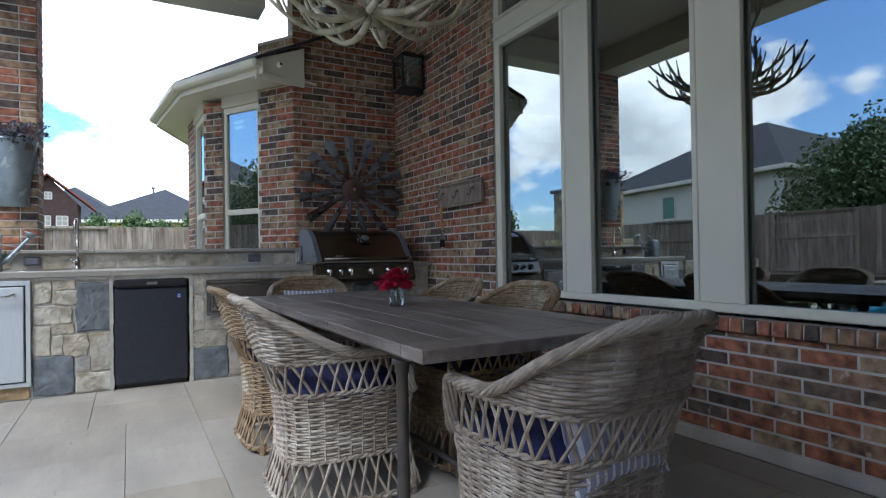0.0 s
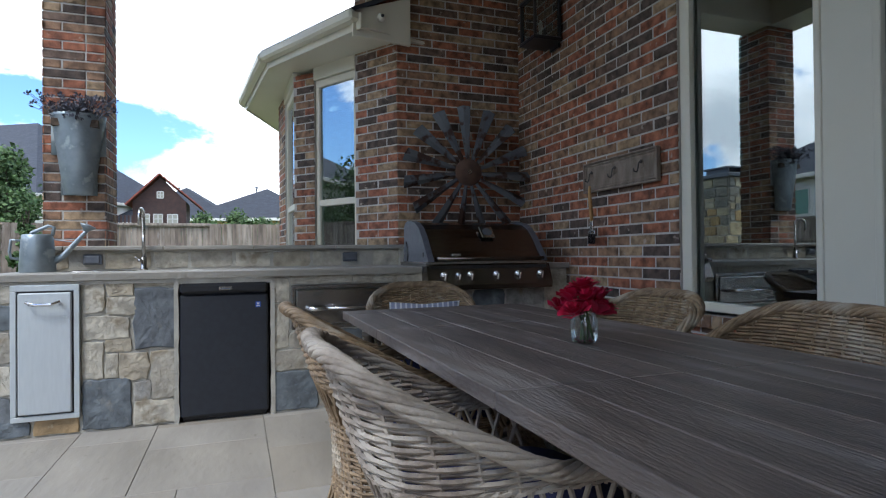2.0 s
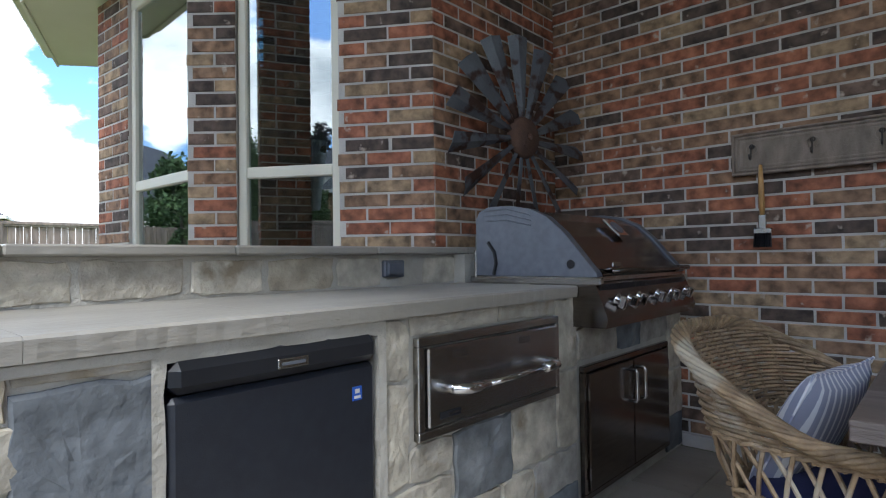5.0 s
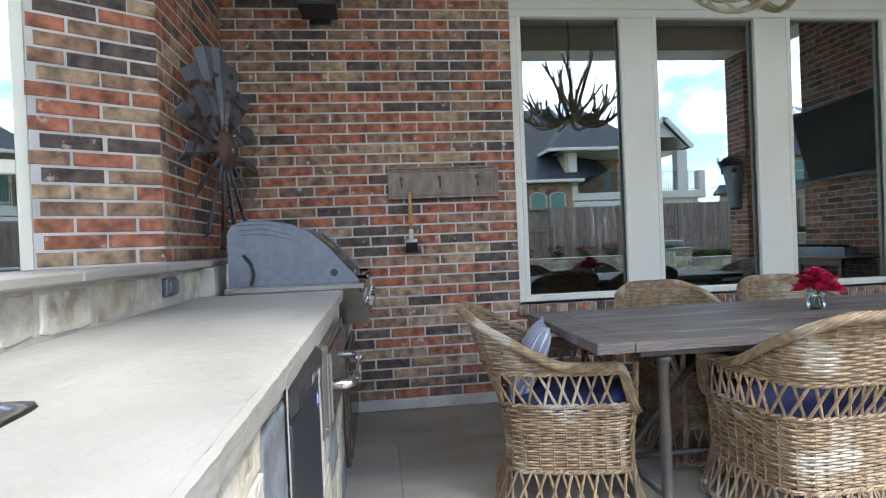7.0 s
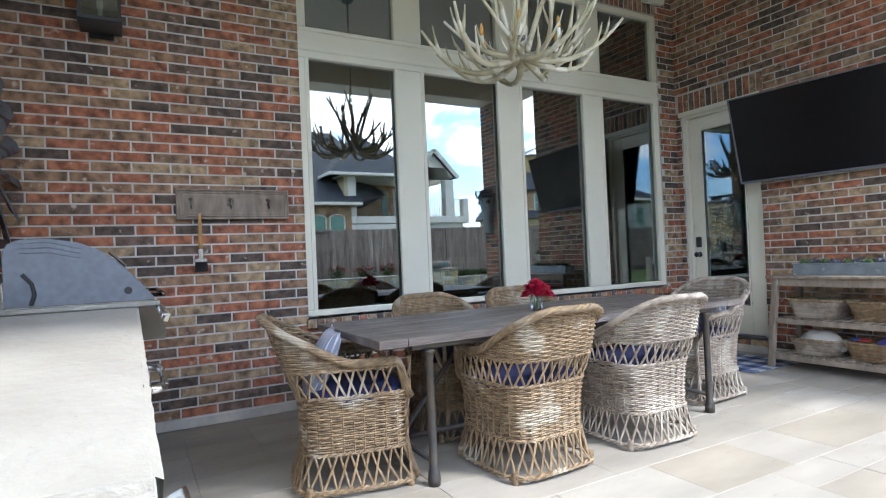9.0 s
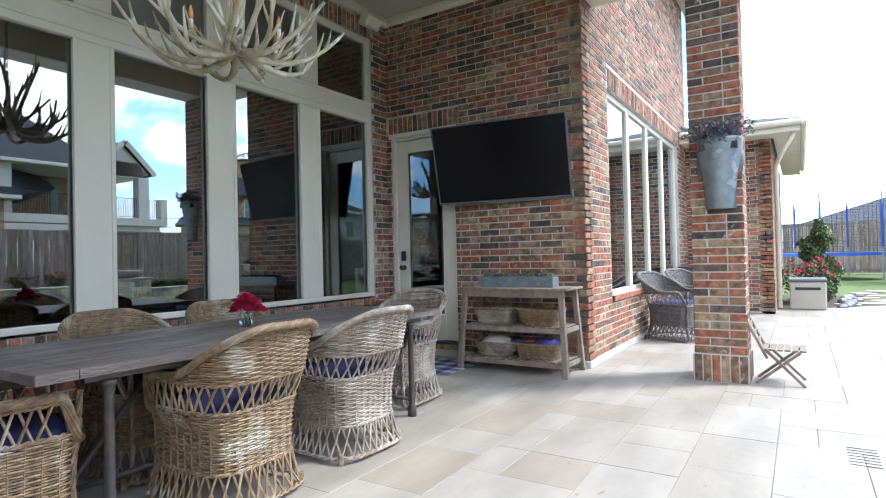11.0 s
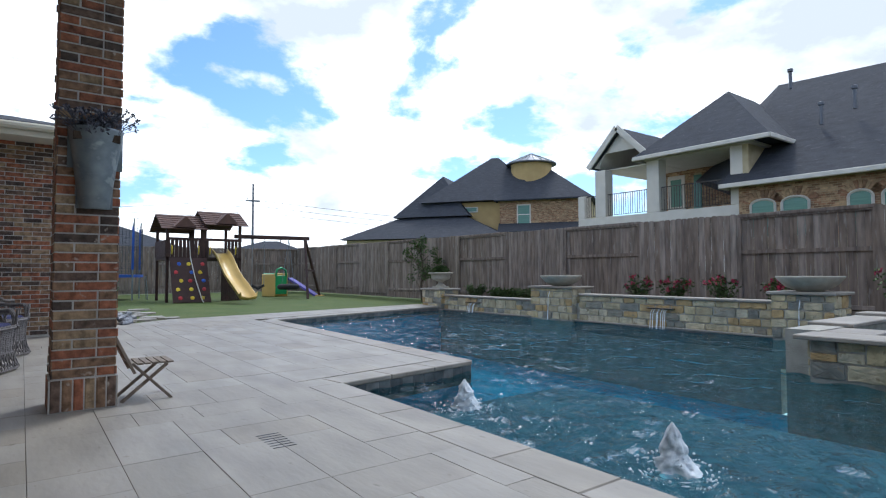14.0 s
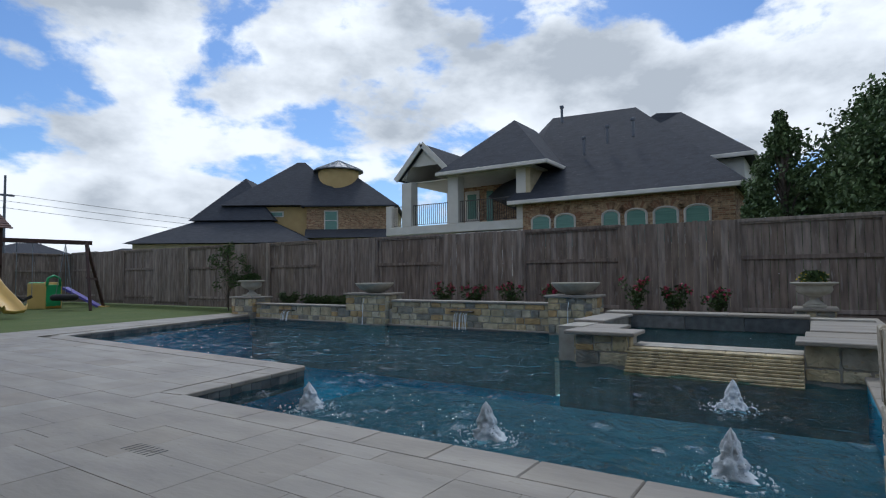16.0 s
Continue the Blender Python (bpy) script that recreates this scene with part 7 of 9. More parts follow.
def pillow(m, s=0.21):
    e = thing("throw_pillow", "blue-grey and white striped pillow leaning in a wicker armchair", "pillow", group="pillows in the armchairs")
    n, vv = 14, []
    for sd in (1, -1):
        for i in range(n + 1):
            for j in range(n + 1):
                u, v = i / n * 2 - 1, j / n * 2 - 1
                t = max(0.0, (1 - u * u)) ** 0.5 * max(0.0, (1 - v * v)) ** 0.5
                k = 1 - 0.10 * (1 - abs(u)) * abs(v) - 0.10 * (1 - abs(v)) * abs(u)
                vv.append((u * s * k, v * s * k, sd * 0.062 * t ** 0.8))
    k = (n + 1) ** 2
    ff = []
    for i in range(n):
        for j in range(n):
            a = i * (n + 1) + j
            ff += [(a, a + n + 1, a + n + 2, a + 1), (k + a, k + a + 1, k + a + n + 2, k + a + n + 1)]
    part("cover", Builder().add(vv, ff), STRIPE, e, smooth=True)
    pp = [(x * s, y * s, 0) for x, y in ((-1, -1), (0, -0.90), (1, -1), (0.9, 0), (1, 1), (0, 0.9), (-1, 1), (-0.9, 0), (-1, -1))]
    part("piping", Builder().tube(pp, 0.004, 5), STRIPE, e)
    e.matrix_world = m
    return e


ch1 = wicker_chair("wicker armchairs round the table", WICKER, "honey-coloured wicker armchair with a navy cushion at a plank table")
ch2 = wicker_chair("wicker armchairs round the table", WICKER_GREY, "greyed wicker armchair with a navy cushion at a plank table")
ch1.matrix_world = pose(1.02, 3.45, 0, 0, 0, -88)
ch2.matrix_world = pose(1.01, 2.64, 0, 0, 0, -92)
PIL = pose(0, -0.15, 0.60, 64, 0, 0)
seats = [(ch1, 1.36, 4.30, 168, "honey wicker armchair holding a striped pillow at a plank table"),
         (ch1, 1.76, 3.44, 90, "honey-coloured wicker armchair between a plank table and tall windows"),
         (ch1, 1.74, 2.68, 91, "honey-coloured wicker armchair between a plank table and tall windows"),
         (ch2, 1.37, 1.58, 4, "greyed wicker armchair holding a striped pillow at a plank table")]
for src, x, y, turn, lab in seats:
    c = tagged(copy_thing(src, pose(x, y, 0, 0, 0, turn)), label=lab)
    if "pillow" in lab:
        pillow(pose(x, y, 0, 0, 0, turn) @ (PIL if src is ch1 else pose(0, -0.20, 0.55, 70, 0, 0)), 0.19)

# ---- antler chandelier ----
CH = Vector((1.37, 3.08, 2.37))
cd = thing("antler_chandelier", "chandelier of pale interlocked antlers with ivory candle lamps, unlit", "chandelier", CH)
rr = random.Random(14)


def antler(a, r, rise, drop, twist, seed, parent=cd, thick=0.021):
    rng = random.Random(seed)
    b = Builder()
    main = []
    for i in range(11):
        t = i / 10
        ang = a + twist * t
        q = 0.03 + r * t
        z = drop * math.sin(t * math.pi * 0.9) * -1 + rise * t ** 2.4
        main.append(Vector((q * math.cos(ang), q * math.sin(ang), z)))
    b.tube(main, [thick * (1 - 0.75 * i / 10) + 0.003 for i in range(11)], 7)
    for k, i in enumerate((3, 5, 7, 8)):
        p = main[i]
        t = i / 10
        out = (main[i + 1] - main[i]).normalized()
        side = Vector((-out.y, out.x, 0)) * (0.5 if k % 2 else -0.5) * rng.uniform(0.6, 1.3)
        up = Vector((0, 0, 1))
        L = rng.uniform(0.11, 0.19) * (1.1 - 0.35 * t)
        d = (out * 0.8 + side * 1.1 + up * rng.uniform(0.35, 0.8)).normalized()
        b.tube([p, p + d * L * 0.4, p + d * L * 0.75 + up * L * 0.12, p + d * L * 0.95 + up * L * 0.33], (thick * 0.6, thick * 0.5, thick * 0.3, 0.003), 6)
    return part("antler", b, ANTLER, parent, smooth=True)


for k in range(9):
    antler(k * 0.698, 0.60, 0.20, 0.11, 0.5, k, thick=0.022)
for k in range(8):
    antler(k * 0.785 + 0.3, 0.46, 0.22, 0.04, -0.6, 30 + k, thick=0.019)
for k in range(5):
    antler(k * 1.256 + 0.1, 0.24, 0.50, -0.24, 0.5, 60 + k, thick=0.019)
for k in range(6):
    a = k * math.pi / 3 + 0.4
    x, y = 0.27 * math.cos(a), 0.27 * math.sin(a)
    cl_ = part("candle", Builder().lathe([(0.012, 0.03), (0.012, 0.11)], 12, (x, y, 0)), CANDLE, cd, "ivory candle sleeve")
    part("cup", Builder().lathe([(0.010, 0.0), (0.028, 0.012), (0.032, 0.03), (0.014, 0.032)], 14, (x, y, 0)), GREYPAINT, cl_)
    part("bulb", Builder().lathe([(0.008, 0.11), (0.015, 0.13), (0.013, 0.155), (0.003, 0.19)], 12, (x, y, 0)), AMBER, cl_, "amber flame bulb", smooth=True)
part("stem", Builder().tube([(0, 0, -0.02), (0, 0, 0.5)], 0.014, 8), ANTLER, cd)
links = Builder()
z = 0.5
k = 0
while z < CEILING_Z - CH.z - 0.06:
    ax = (1, 0) if k % 2 else (0, 1)
    links.tube([(ax[0] * 0.011 * math.cos(q * math.pi / 4), ax[1] * 0.011 * math.cos(q * math.pi / 4), z + 0.02 * math.sin(q * math.pi / 4) + 0.02) for q in range(8)] + [(ax[0] * 0.011, ax[1] * 0.011, z + 0.02)], 0.003, 4)
    z += 0.033
    k += 1
part("chain", links, BLACK, cd, "black suspension chain")
part("ceiling_rose", Builder().lathe([(0.06, CEILING_Z - CH.z - 0.03), (0.07, CEILING_Z - CH.z - 0.01), (0.07, CEILING_Z - CH.z)], 20), BLACK, cd)

# ---- television on the south wall ----
TVM = pose(1.235, -0.05, 2.12, -14, 0, 7)
tv = thing("television", "large black flat television tilted out from a brick wall, switched off", "television")
part("case", Builder().box(-0.735, 0.735, -0.055, -0.005, -0.42, 0.42, 0.008), BLACK, tv)
part("screen", Builder().box(-0.722, 0.722, -0.004, 0.0005, -0.398, 0.408, 0.001), SCREEN, tv, "dark glossy screen")
part("bezel", Builder().box(-0.737, -0.722, -0.012, 0.003, -0.421, 0.421, 0.002).box(0.722, 0.737, -0.012, 0.003, -0.421, 0.421, 0.002).box(-0.722, 0.722, -0.012, 0.003, -0.421, -0.398, 0.002).box(-0.722, 0.722, -0.012, 0.003, 0.409, 0.421, 0.002), GREYPAINT, tv)
part("badge_bar", Builder().box(-0.03, 0.03, 0.003, 0.0045, -0.414, -0.406), STEEL, tv)
part("wall_bracket", Builder().box(-0.2, 0.2, -0.13, -0.055, -0.16, 0.16, 0.006), BLACK, tv)
tv.matrix_world = TVM

# ---- potting bench with baskets ----
bx0, bx1, by0, by1 = 0.43, 1.55, -0.20, 0.28
pb = thing("potting_bench", "weathered wooden potting bench with two slatted shelves against a brick wall", "shelf unit", ((bx0 + bx1) / 2, (by0 + by1) / 2 + 0.02, 0))
hw, hd_ = 0.56, 0.23
for k in range(4):
    y = -hd_ + k * 2 * hd_ / 4
    part("top_board", Builder().box(-hw - 0.02, hw + 0.02, y + 0.001, y + 2 * hd_ / 4 - 0.001, 0.80, 0.822, 0.003), GREYWOOD, pb)
for sx in (-1, 1):
    for sy in (-1, 1):
        part("leg", Builder().beam((sx * (hw - 0.0), sy * (hd_ + 0.005), 0), (sx * (hw - 0.05), sy * (hd_ - 0.05), 0.80), 0.05, 0.05, 0.004, up=(0, 1, 0)), GREYWOOD, pb)
part("apron", Builder().box(-hw + 0.06, hw - 0.06, hd_ - 0.06, hd_ - 0.04, 0.73, 0.80, 0.003).box(-hw + 0.06, hw - 0.06, -hd_ + 0.04, -hd_ + 0.06, 0.73, 0.80, 0.003), GREYWOOD, pb)
for z in (0.10, 0.42):
    part("shelf_rail", Builder().box(-hw + 0.03, hw - 0.03, hd_ - 0.035, hd_ - 0.01, z - 0.02, z + 0.025, 0.003).box(-hw + 0.03, hw - 0.03, -hd_ + 0.01, -hd_ + 0.035, z - 0.02, z + 0.025, 0.003)
         .box(-hw + 0.01, -hw + 0.035, -hd_, hd_, z - 0.02, z + 0.025, 0.003).box(hw - 0.035, hw - 0.01, -hd_, hd_, z - 0.02, z + 0.025, 0.003), GREYWOOD, pb)
    for k in range(14):
        x = -hw + 0.04 + k * (2 * hw - 0.08) / 14
        part("slat", Builder().box(x, x + 0.045, -hd_ + 0.02, hd_ - 0.02, z + 0.026, z + 0.038, 0.002), GREYWOOD, pb)
bpy.context.view_layer.update()


def basket(x, z, w, d, h, seed, label):
    e = thing("wicker_basket", label, "basket", pb.location + Vector((x, 0.0, z)), group="baskets on the potting bench")
    b = Builder()
    k, zz = 0, 0.006
    while zz < h:
        s = 0.80 + 0.20 * zz / h
        pts = []
        for q in range(57):
            a = 2 * math.pi * q / 56
            c, sn = math.cos(a), math.sin(a)
            r = 1 / (abs(c) ** 5 + abs(sn) ** 5) ** 0.2
            wob = 1 + 0.018 * math.cos(14 * a + k * math.pi)
            pts.append((w / 2 * s * r * c * wob, d / 2 * s * r * sn * wob, zz))
        b.tube(pts, 0.0055, 4)
        zz += 0.0105
        k += 1
    part("weave", b, WICKER_GREY if seed % 2 else WICKER, e, kind="stuff")
    rm_ = Builder()
    for j in (0, 1):
        pts = []
        for q in range(81):
            a = 2 * math.pi * q / 80
            c, sn = math.cos(a), math.sin(a)
            r = 1 / (abs(c) ** 5 + abs(sn) ** 5) ** 0.2
            t = 20 * a + j * math.pi
            pts.append((w / 2 * r * c * (1 + 0.02 * math.cos(t)), d / 2 * r * sn * (1 + 0.02 * math.cos(t)), h + 0.006 * math.sin(t)))
        rm_.tube(pts, 0.008, 5)
    part("rim", rm_, WICKER, e)
    part("floor", Builder().box(-w * 0.4, w * 0.4, -d * 0.4, d * 0.4, 0.0, 0.008, 0.003), WICKER, e)
    return e


basket(0.24, 0.459, 0.42, 0.36, 0.15, 1, "empty shallow wicker basket on a slatted shelf")
basket(-0.24, 0.459, 0.42, 0.36, 0.15, 2, "empty shallow wicker basket on a slatted shelf")
basket(0.24, 0.139, 0.40, 0.36, 0.13, 3, "wicker basket holding white cloths on a slatted shelf")
basket(-0.22, 0.139, 0.46, 0.36, 0.14, 4, "wicker basket holding pool toys on a slatted shelf")


def heap(name, label, cat, p, sx, sy, sz, mat, seed):
    e = thing(name, label, cat, p)
    n, mrow, vv = 20, 9, []
    for i in range(mrow):
        t = i / (mrow - 1)
        for q in range(n):
            a = 2 * math.pi * q / n
            k = math.cos(t * math.pi / 2) ** 0.6 * (1 + 0.22 * noise.noise(Vector((math.cos(a) * 2, math.sin(a) * 2, t * 4 + seed))))
            vv.append((sx * k * math.cos(a), sy * k * math.sin(a), sz * math.sin(t * math.pi / 2) * (1 + 0.3 * noise.noise(Vector((a * 1.5, t * 3, seed))))))
    ff = [(i * n + q, i * n + (q + 1) % n, (i + 1) * n + (q + 1) % n, (i + 1) * n + q) for i in range(mrow - 1) for q in range(n)] + [tuple(range(n))[::-1]]
    part("folds", Builder().add(vv, ff), mat, e, smooth=True)
    return e


heap("folded_cloth", "crumpled white cloth in a wicker basket", "cloth", pb.location + Vector((0.24, 0, 0.18)), 0.19, 0.15, 0.15, CLOTHWHITE, 2)
heap("folded_towel", "purple and blue towel in a wicker basket", "towel", pb.location + Vector((-0.30, 0, 0.22)), 0.13, 0.13, 0.10, PURPLE, 5)
gog = thing("swim_goggles", "pink and blue swim goggles on a basket", "goggles", pb.location + Vector((-0.12, 0.10, 0.295)))
part("strap", Builder().tube([(0.06 * math.cos(a * math.pi / 8), 0.04 * math.sin(a * math.pi / 8), 0.01) for a in range(17)], 0.006, 6), REDP, gog)
part("lens", Builder().tube([(0.03 * math.cos(a * math.pi / 8) + 0.04, 0.02 * math.sin(a * math.pi / 8) + 0.03, 0.015) for a in range(17)], 0.006, 6), BLUEP, gog)
zt = thing("zinc_trough", "long galvanised trough of small succulents on a potting bench", "planter", pb.location + Vector((0.02, -0.02, 0.822)))
part("trough", Builder().box(-0.40, 0.40, 0.075, 0.08, 0, 0.10, 0.002).box(-0.40, 0.40, -0.08, -0.075, 0, 0.10, 0.002).box(-0.405, -0.40, -0.08, 0.08, 0, 0.10, 0.002).box(0.40, 0.405, -0.08, 0.08, 0, 0.10, 0.002).box(-0.41, 0.41, 0.078, 0.088, 0.092, 0.104, 0.003), ZINC, zt)
part("soil", Builder().box(-0.398, 0.398, -0.074, 0.074, 0.0, 0.085), SOIL, zt)
rr = random.Random(17)
for k in range(9):
    x = -0.34 + k * 0.085
    b = leaves(Builder(), rr, (x, rr.uniform(-.02, .02), 0.105), 0.042, 90, 0.028, 0.6)
    part("succulent", b, DRY if k % 2 else LEAFDARK, zt)

# check doormat
mt = thing("doormat", "blue and white buffalo check doormat on travertine paving", "doormat", (2.02, 0.28, 0.0))
MATBLUE = material("navy_mat_weave", (0.018, 0.028, 0.10), (0.028, 0.042, 0.14), scale=80, rough=0.95, bump=0.5, bump_scale=300)
MATMID = material("mid_blue_mat_weave", (0.12, 0.16, 0.28), (0.15, 0.19, 0.32), scale=80, rough=0.95, bump=0.5, bump_scale=300)
MATWHITE = material("white_mat_weave", (0.50, 0.52, 0.55), (0.42, 0.44, 0.47), scale=80, rough=0.95, bump=0.5, bump_scale=300)
for mm, test in ((MATBLUE, 2), (MATMID, 1), (MATWHITE, 0)):
    b = Builder()
    for i in range(10):
        for j in range(8):
            if (i % 2) + (j % 2) == test:
                b.box(-0.52 + i * 0.104, -0.52 + (i + 1) * 0.104, -0.36 + j * 0.09, -0.36 + (j + 1) * 0.09, 0.003, 0.010)
    part("check_squares", b, mm, mt, ("white", "mid blue", "navy")[test] + " woven squares", kind="stuff")


# zinc wall pots
def zinc_pot(x, y, face, seed):
    e = thing("wall_pot", "tall galvanised half-round wall pot of dried lavender on a brick column", "wall planter", (x, y, 1.50), group="wall pots on the columns")
    n, vv = 28, []
    for z, r in ((0, 0.095), (0.006, 0.10), (0.30, 0.14), (0.58, 0.182), (0.60, 0.188), (0.60, 0.178), (0.56, 0.172)):
        for q in range(n + 1):
            a = math.pi * q / n
            vv.append((r * math.cos(a), face * (r * 0.85 * math.sin(a)), z))
    ff = [(i * (n + 1) + q, i * (n + 1) + q + 1, (i + 1) * (n + 1) + q + 1, (i + 1) * (n + 1) + q) for i in range(6) for q in range(n)]
    b = Builder().add(vv, ff)
    b.box(-0.18, 0.18, -0.003, 0.003, 0.3, 0.60).box(-0.12, 0.12, -0.003, 0.003, 0.0, 0.3)
    part("pot", b, ZINC, e, smooth=True)
    part("soil", Builder().box(-0.15, 0.15, 0.0 if face > 0 else -0.12, 0.12 if face > 0 else 0.0, 0.50, 0.555), SOIL, e)
    rng = random.Random(seed)
    st = Builder()
    for _ in range(110):
        x0, y0 = rng.uniform(-0.13, 0.13), face * rng.uniform(0.02, 0.12)
        L = rng.uniform(0.08, 0.20)
        dx, dy = x0 * 0.9 + rng.uniform(-.06, .06), face * rng.uniform(-0.02, 0.08)
        tip = (x0 + dx, y0 + dy, 0.54 + L)
        st.tube([(x0, y0, 0.53), (x0 + dx * 0.4, y0 + dy * 0.4, 0.54 + L * 0.6), tip], 0.0022, 3)
        leaves(st, rng, tip, 0.02, 8, 0.014)
    leaves(st, rng, (0, face * 0.07, 0.60), 0.13, 420, 0.022, 0.6)
    part("lavender", st, DRY, e, "dried grey lavender")
    return e


zinc_pot(-0.83, -0.172, 1, 5)
zinc_pot(-0.70, 6.407, -1, 6)

# folding wooden deck chair behind the column
fc = thing("folding_chair", "small weathered slatted folding chair on travertine paving", "folding chair", (-1.22, -0.42, 0), 90)
# the chair faces west, its back towards the column
for s in (-0.16, 0.16):
    part("side_bar", Builder().beam((s, 0.19, 0.0), (s, -0.10, 0.30), 0.022, 0.035, 0.003, up=(1, 0, 0)), GREYWOOD, fc)
    part("side_bar", Builder().beam((s * 0.88, -0.17, 0.0), (s * 0.88, 0.16, 0.28), 0.022, 0.035, 0.003, up=(1, 0, 0)), GREYWOOD, fc)
    part("back_post", Builder().beam((s, -0.08, 0.22), (s, -0.26, 0.60), 0.022, 0.035, 0.003, up=(1, 0, 0)), GREYWOOD, fc)
for k in range(6):
    y = -0.12 + k * 0.055
    part("seat_slat", Builder().box(-0.17, 0.17, y, y + 0.045, 0.285, 0.300, 0.002), GREYWOOD, fc)
for k in range(4):
    t = 0.35 + k * 0.18
    part("back_slat", Builder().beam((-0.15, -0.08 - 0.18 * t, 0.22 + 0.38 * t), (0.15, -0.08 - 0.18 * t, 0.22 + 0.38 * t), 0.012, 0.045, 0.002), GREYWOOD, fc)

# outdoor wicker armchairs by the side window
oc = wicker_chair("armchairs by the side window", WICKER_DARK, "dark grey woven armchair with a blue cushion by a wall", top=0.86, arm=0.62, w=0.31)
oc.matrix_world = pose(-0.02, -2.65, 0, 0, 0, 68)
copy_thing(oc, pose(-0.12, -3.95, 0, 0, 0, 62))
copy_thing(oc, pose(0.05, -5.75, 0, 0, 0, 150))


# ---- houses beyond the fences ----
def hip_roof(b, x0, x1, y0, y1, z, rise, over=0.4, ridge=None):
    """A hipped roof over a plan rectangle; ridge along the longer side."""
    x0, x1, y0, y1 = x0 - over, x1 + over, y0 - over, y1 + over
    if (y1 - y0) >= (x1 - x0):
        h = (x1 - x0) / 2 if ridge is None else ridge
        r0, r1 = ((x0 + x1) / 2, y0 + h, z + rise), ((x0 + x1) / 2, y1 - h, z + rise)
        f = [(0, 1, 4), (1, 2, 5, 4), (2, 3, 5), (3, 0, 4, 5), (3, 2, 1, 0)]
    else:
        h = (y1 - y0) / 2 if ridge is None else ridge
        r0, r1 = (x0 + h, (y0 + y1) / 2, z + rise), (x1 - h, (y0 + y1) / 2, z + rise)
        f = [(0, 1, 5, 4), (1, 2, 5), (2, 3, 4, 5), (3, 0, 4), (3, 2, 1, 0)]
    return b.add([(x0, y0, z), (x1, y0, z), (x1, y1, z), (x0, y1, z), r0, r1], f)


def fascia_ring(b, x0, x1, y0, y1, z, over=0.4, h=0.16):
    x0, x1, y0, y1 = x0 - over, x1 + over, y0 - over, y1 + over
    for a, c in (((x0, y0), (x1, y0)), ((x1, y0), (x1, y1)), ((x1, y1), (x0, y1)), ((x0, y1), (x0, y0))):
        b.beam((*a, z - h / 2), (*c, z - h / 2), 0.10, h, 0.02)
    return b


def arch_window(m, parent, x, z0, w, h, rise=0.18):
    """An arched window with its frame, blind and brick arch, on a wall frame m."""
    pts = [(x - w / 2, z0), (x + w / 2, z0)] + [(x + w / 2 * math.cos(a * math.pi / 8), z0 + h + rise * math.sin(a * math.pi / 8)) for a in range(9)]
    n = len(pts)
    b = Builder().add([m @ Vector((a, 0.03, c)) for a, c in pts], [tuple(range(n))])
    wf = part("window", Builder().tube([m @ Vector((a, 0.04, c)) for a, c in pts + pts[:1]], 0.045, 4), WHITEWALL, parent)
    part("pane", b, BLIND, wf)
    ar = Builder()
    for k in range(13):
        a0, a1 = math.pi * (0.06 + 0.88 * k / 13), math.pi * (0.06 + 0.88 * (k + 0.8) / 13)
        q = []
        for r_, a in ((0.03, a0), (0.30, a0), (0.30, a1), (0.03, a1)):
            q.append(m @ Vector((x + (w / 2 + r_) * math.cos(a), 0.05, z0 + h + (rise + r_) * math.sin(a))))
        q += [p + (m.to_3x3() @ Vector((0, -0.05, 0))) for p in q]
        ar.add(q, [(3, 2, 1, 0), (4, 5, 6, 7), (0, 1, 5, 4), (1, 2, 6, 5), (2, 3, 7, 6), (3, 0, 4, 7)])
    part("brick_arch", ar, BRICK_FAR, wf)


def far_bricks(m, width, height, parent, holes=()):
    """Courses of tan brick on a distant wall, as real joints."""
    b, rng = Builder(), random.Random(int(width * 10))
    z, k = 0.0, 0
    while z < height - 0.05:
        for a, c in cut_spans(0, width, list(holes), z, z + 0.07):
            x = a - ((k % 2) * 0.12)
            while x < c:
                x0, x1 = max(x, a), min(x + 0.225, c)
                if x1 - x0 > 0.04:
                    v = [m @ Vector(p) for p in ((x0, 0.012, z), (x1, 0.012, z), (x1, 0.012, z + 0.058), (x0, 0.012, z + 0.058), (x0, 0, z), (x1, 0, z), (x1, 0, z + 0.058), (x0, 0, z + 0.058))]
                    b.add(v, [(0, 1, 2, 3), (4, 5, 1, 0), (5, 6, 2, 1), (6, 7, 3, 2), (7, 4, 0, 3)])
                x += 0.24
        z += 0.07
        k += 1
    part("brickwork", b, BRICK_FAR, parent, kind="stuff")


# the large house with a balcony, west
HB = thing("neighbour_house", "tan brick house with dark hipped roofs and a white balcony", "house", (-24, -3, 0))
HX = -20.5


def under(parent, ob):
    ob.parent = parent
    ob.matrix_parent_inverse = parent.matrix_world.inverted()
    return ob


bpy.context.view_layer.update()
wl = under(HB, part("wall", Builder().box(HX - 10, HX, -4.75, 2.95, 0, 4.05), MORTAR_FAR))
m = wall_frame((HX, -4.75, 2.0), (0, 1, 0), (1, 0, 0))
wins = [(-3.95, 0.78), (-2.95, 0.80), (-1.17, 0.62), (-0.25, 0.74), (0.77, 0.80), (1.80, 0.80)]
far_bricks(m, 7.7, 2.0, wl, holes=[(y + 4.75 - w / 2, y + 4.75 + w / 2, 0, 1.45) for y, w in wins])
for y, w in wins:
    arch_window(m, wl, y + 4.75, 0.2, w, 1.10)
m2 = wall_frame((HX, 2.95, 2.0), (-1, 0, 0), (0, 1, 0))
far_bricks(m2, 4.0, 2.0, wl)
r = Builder()
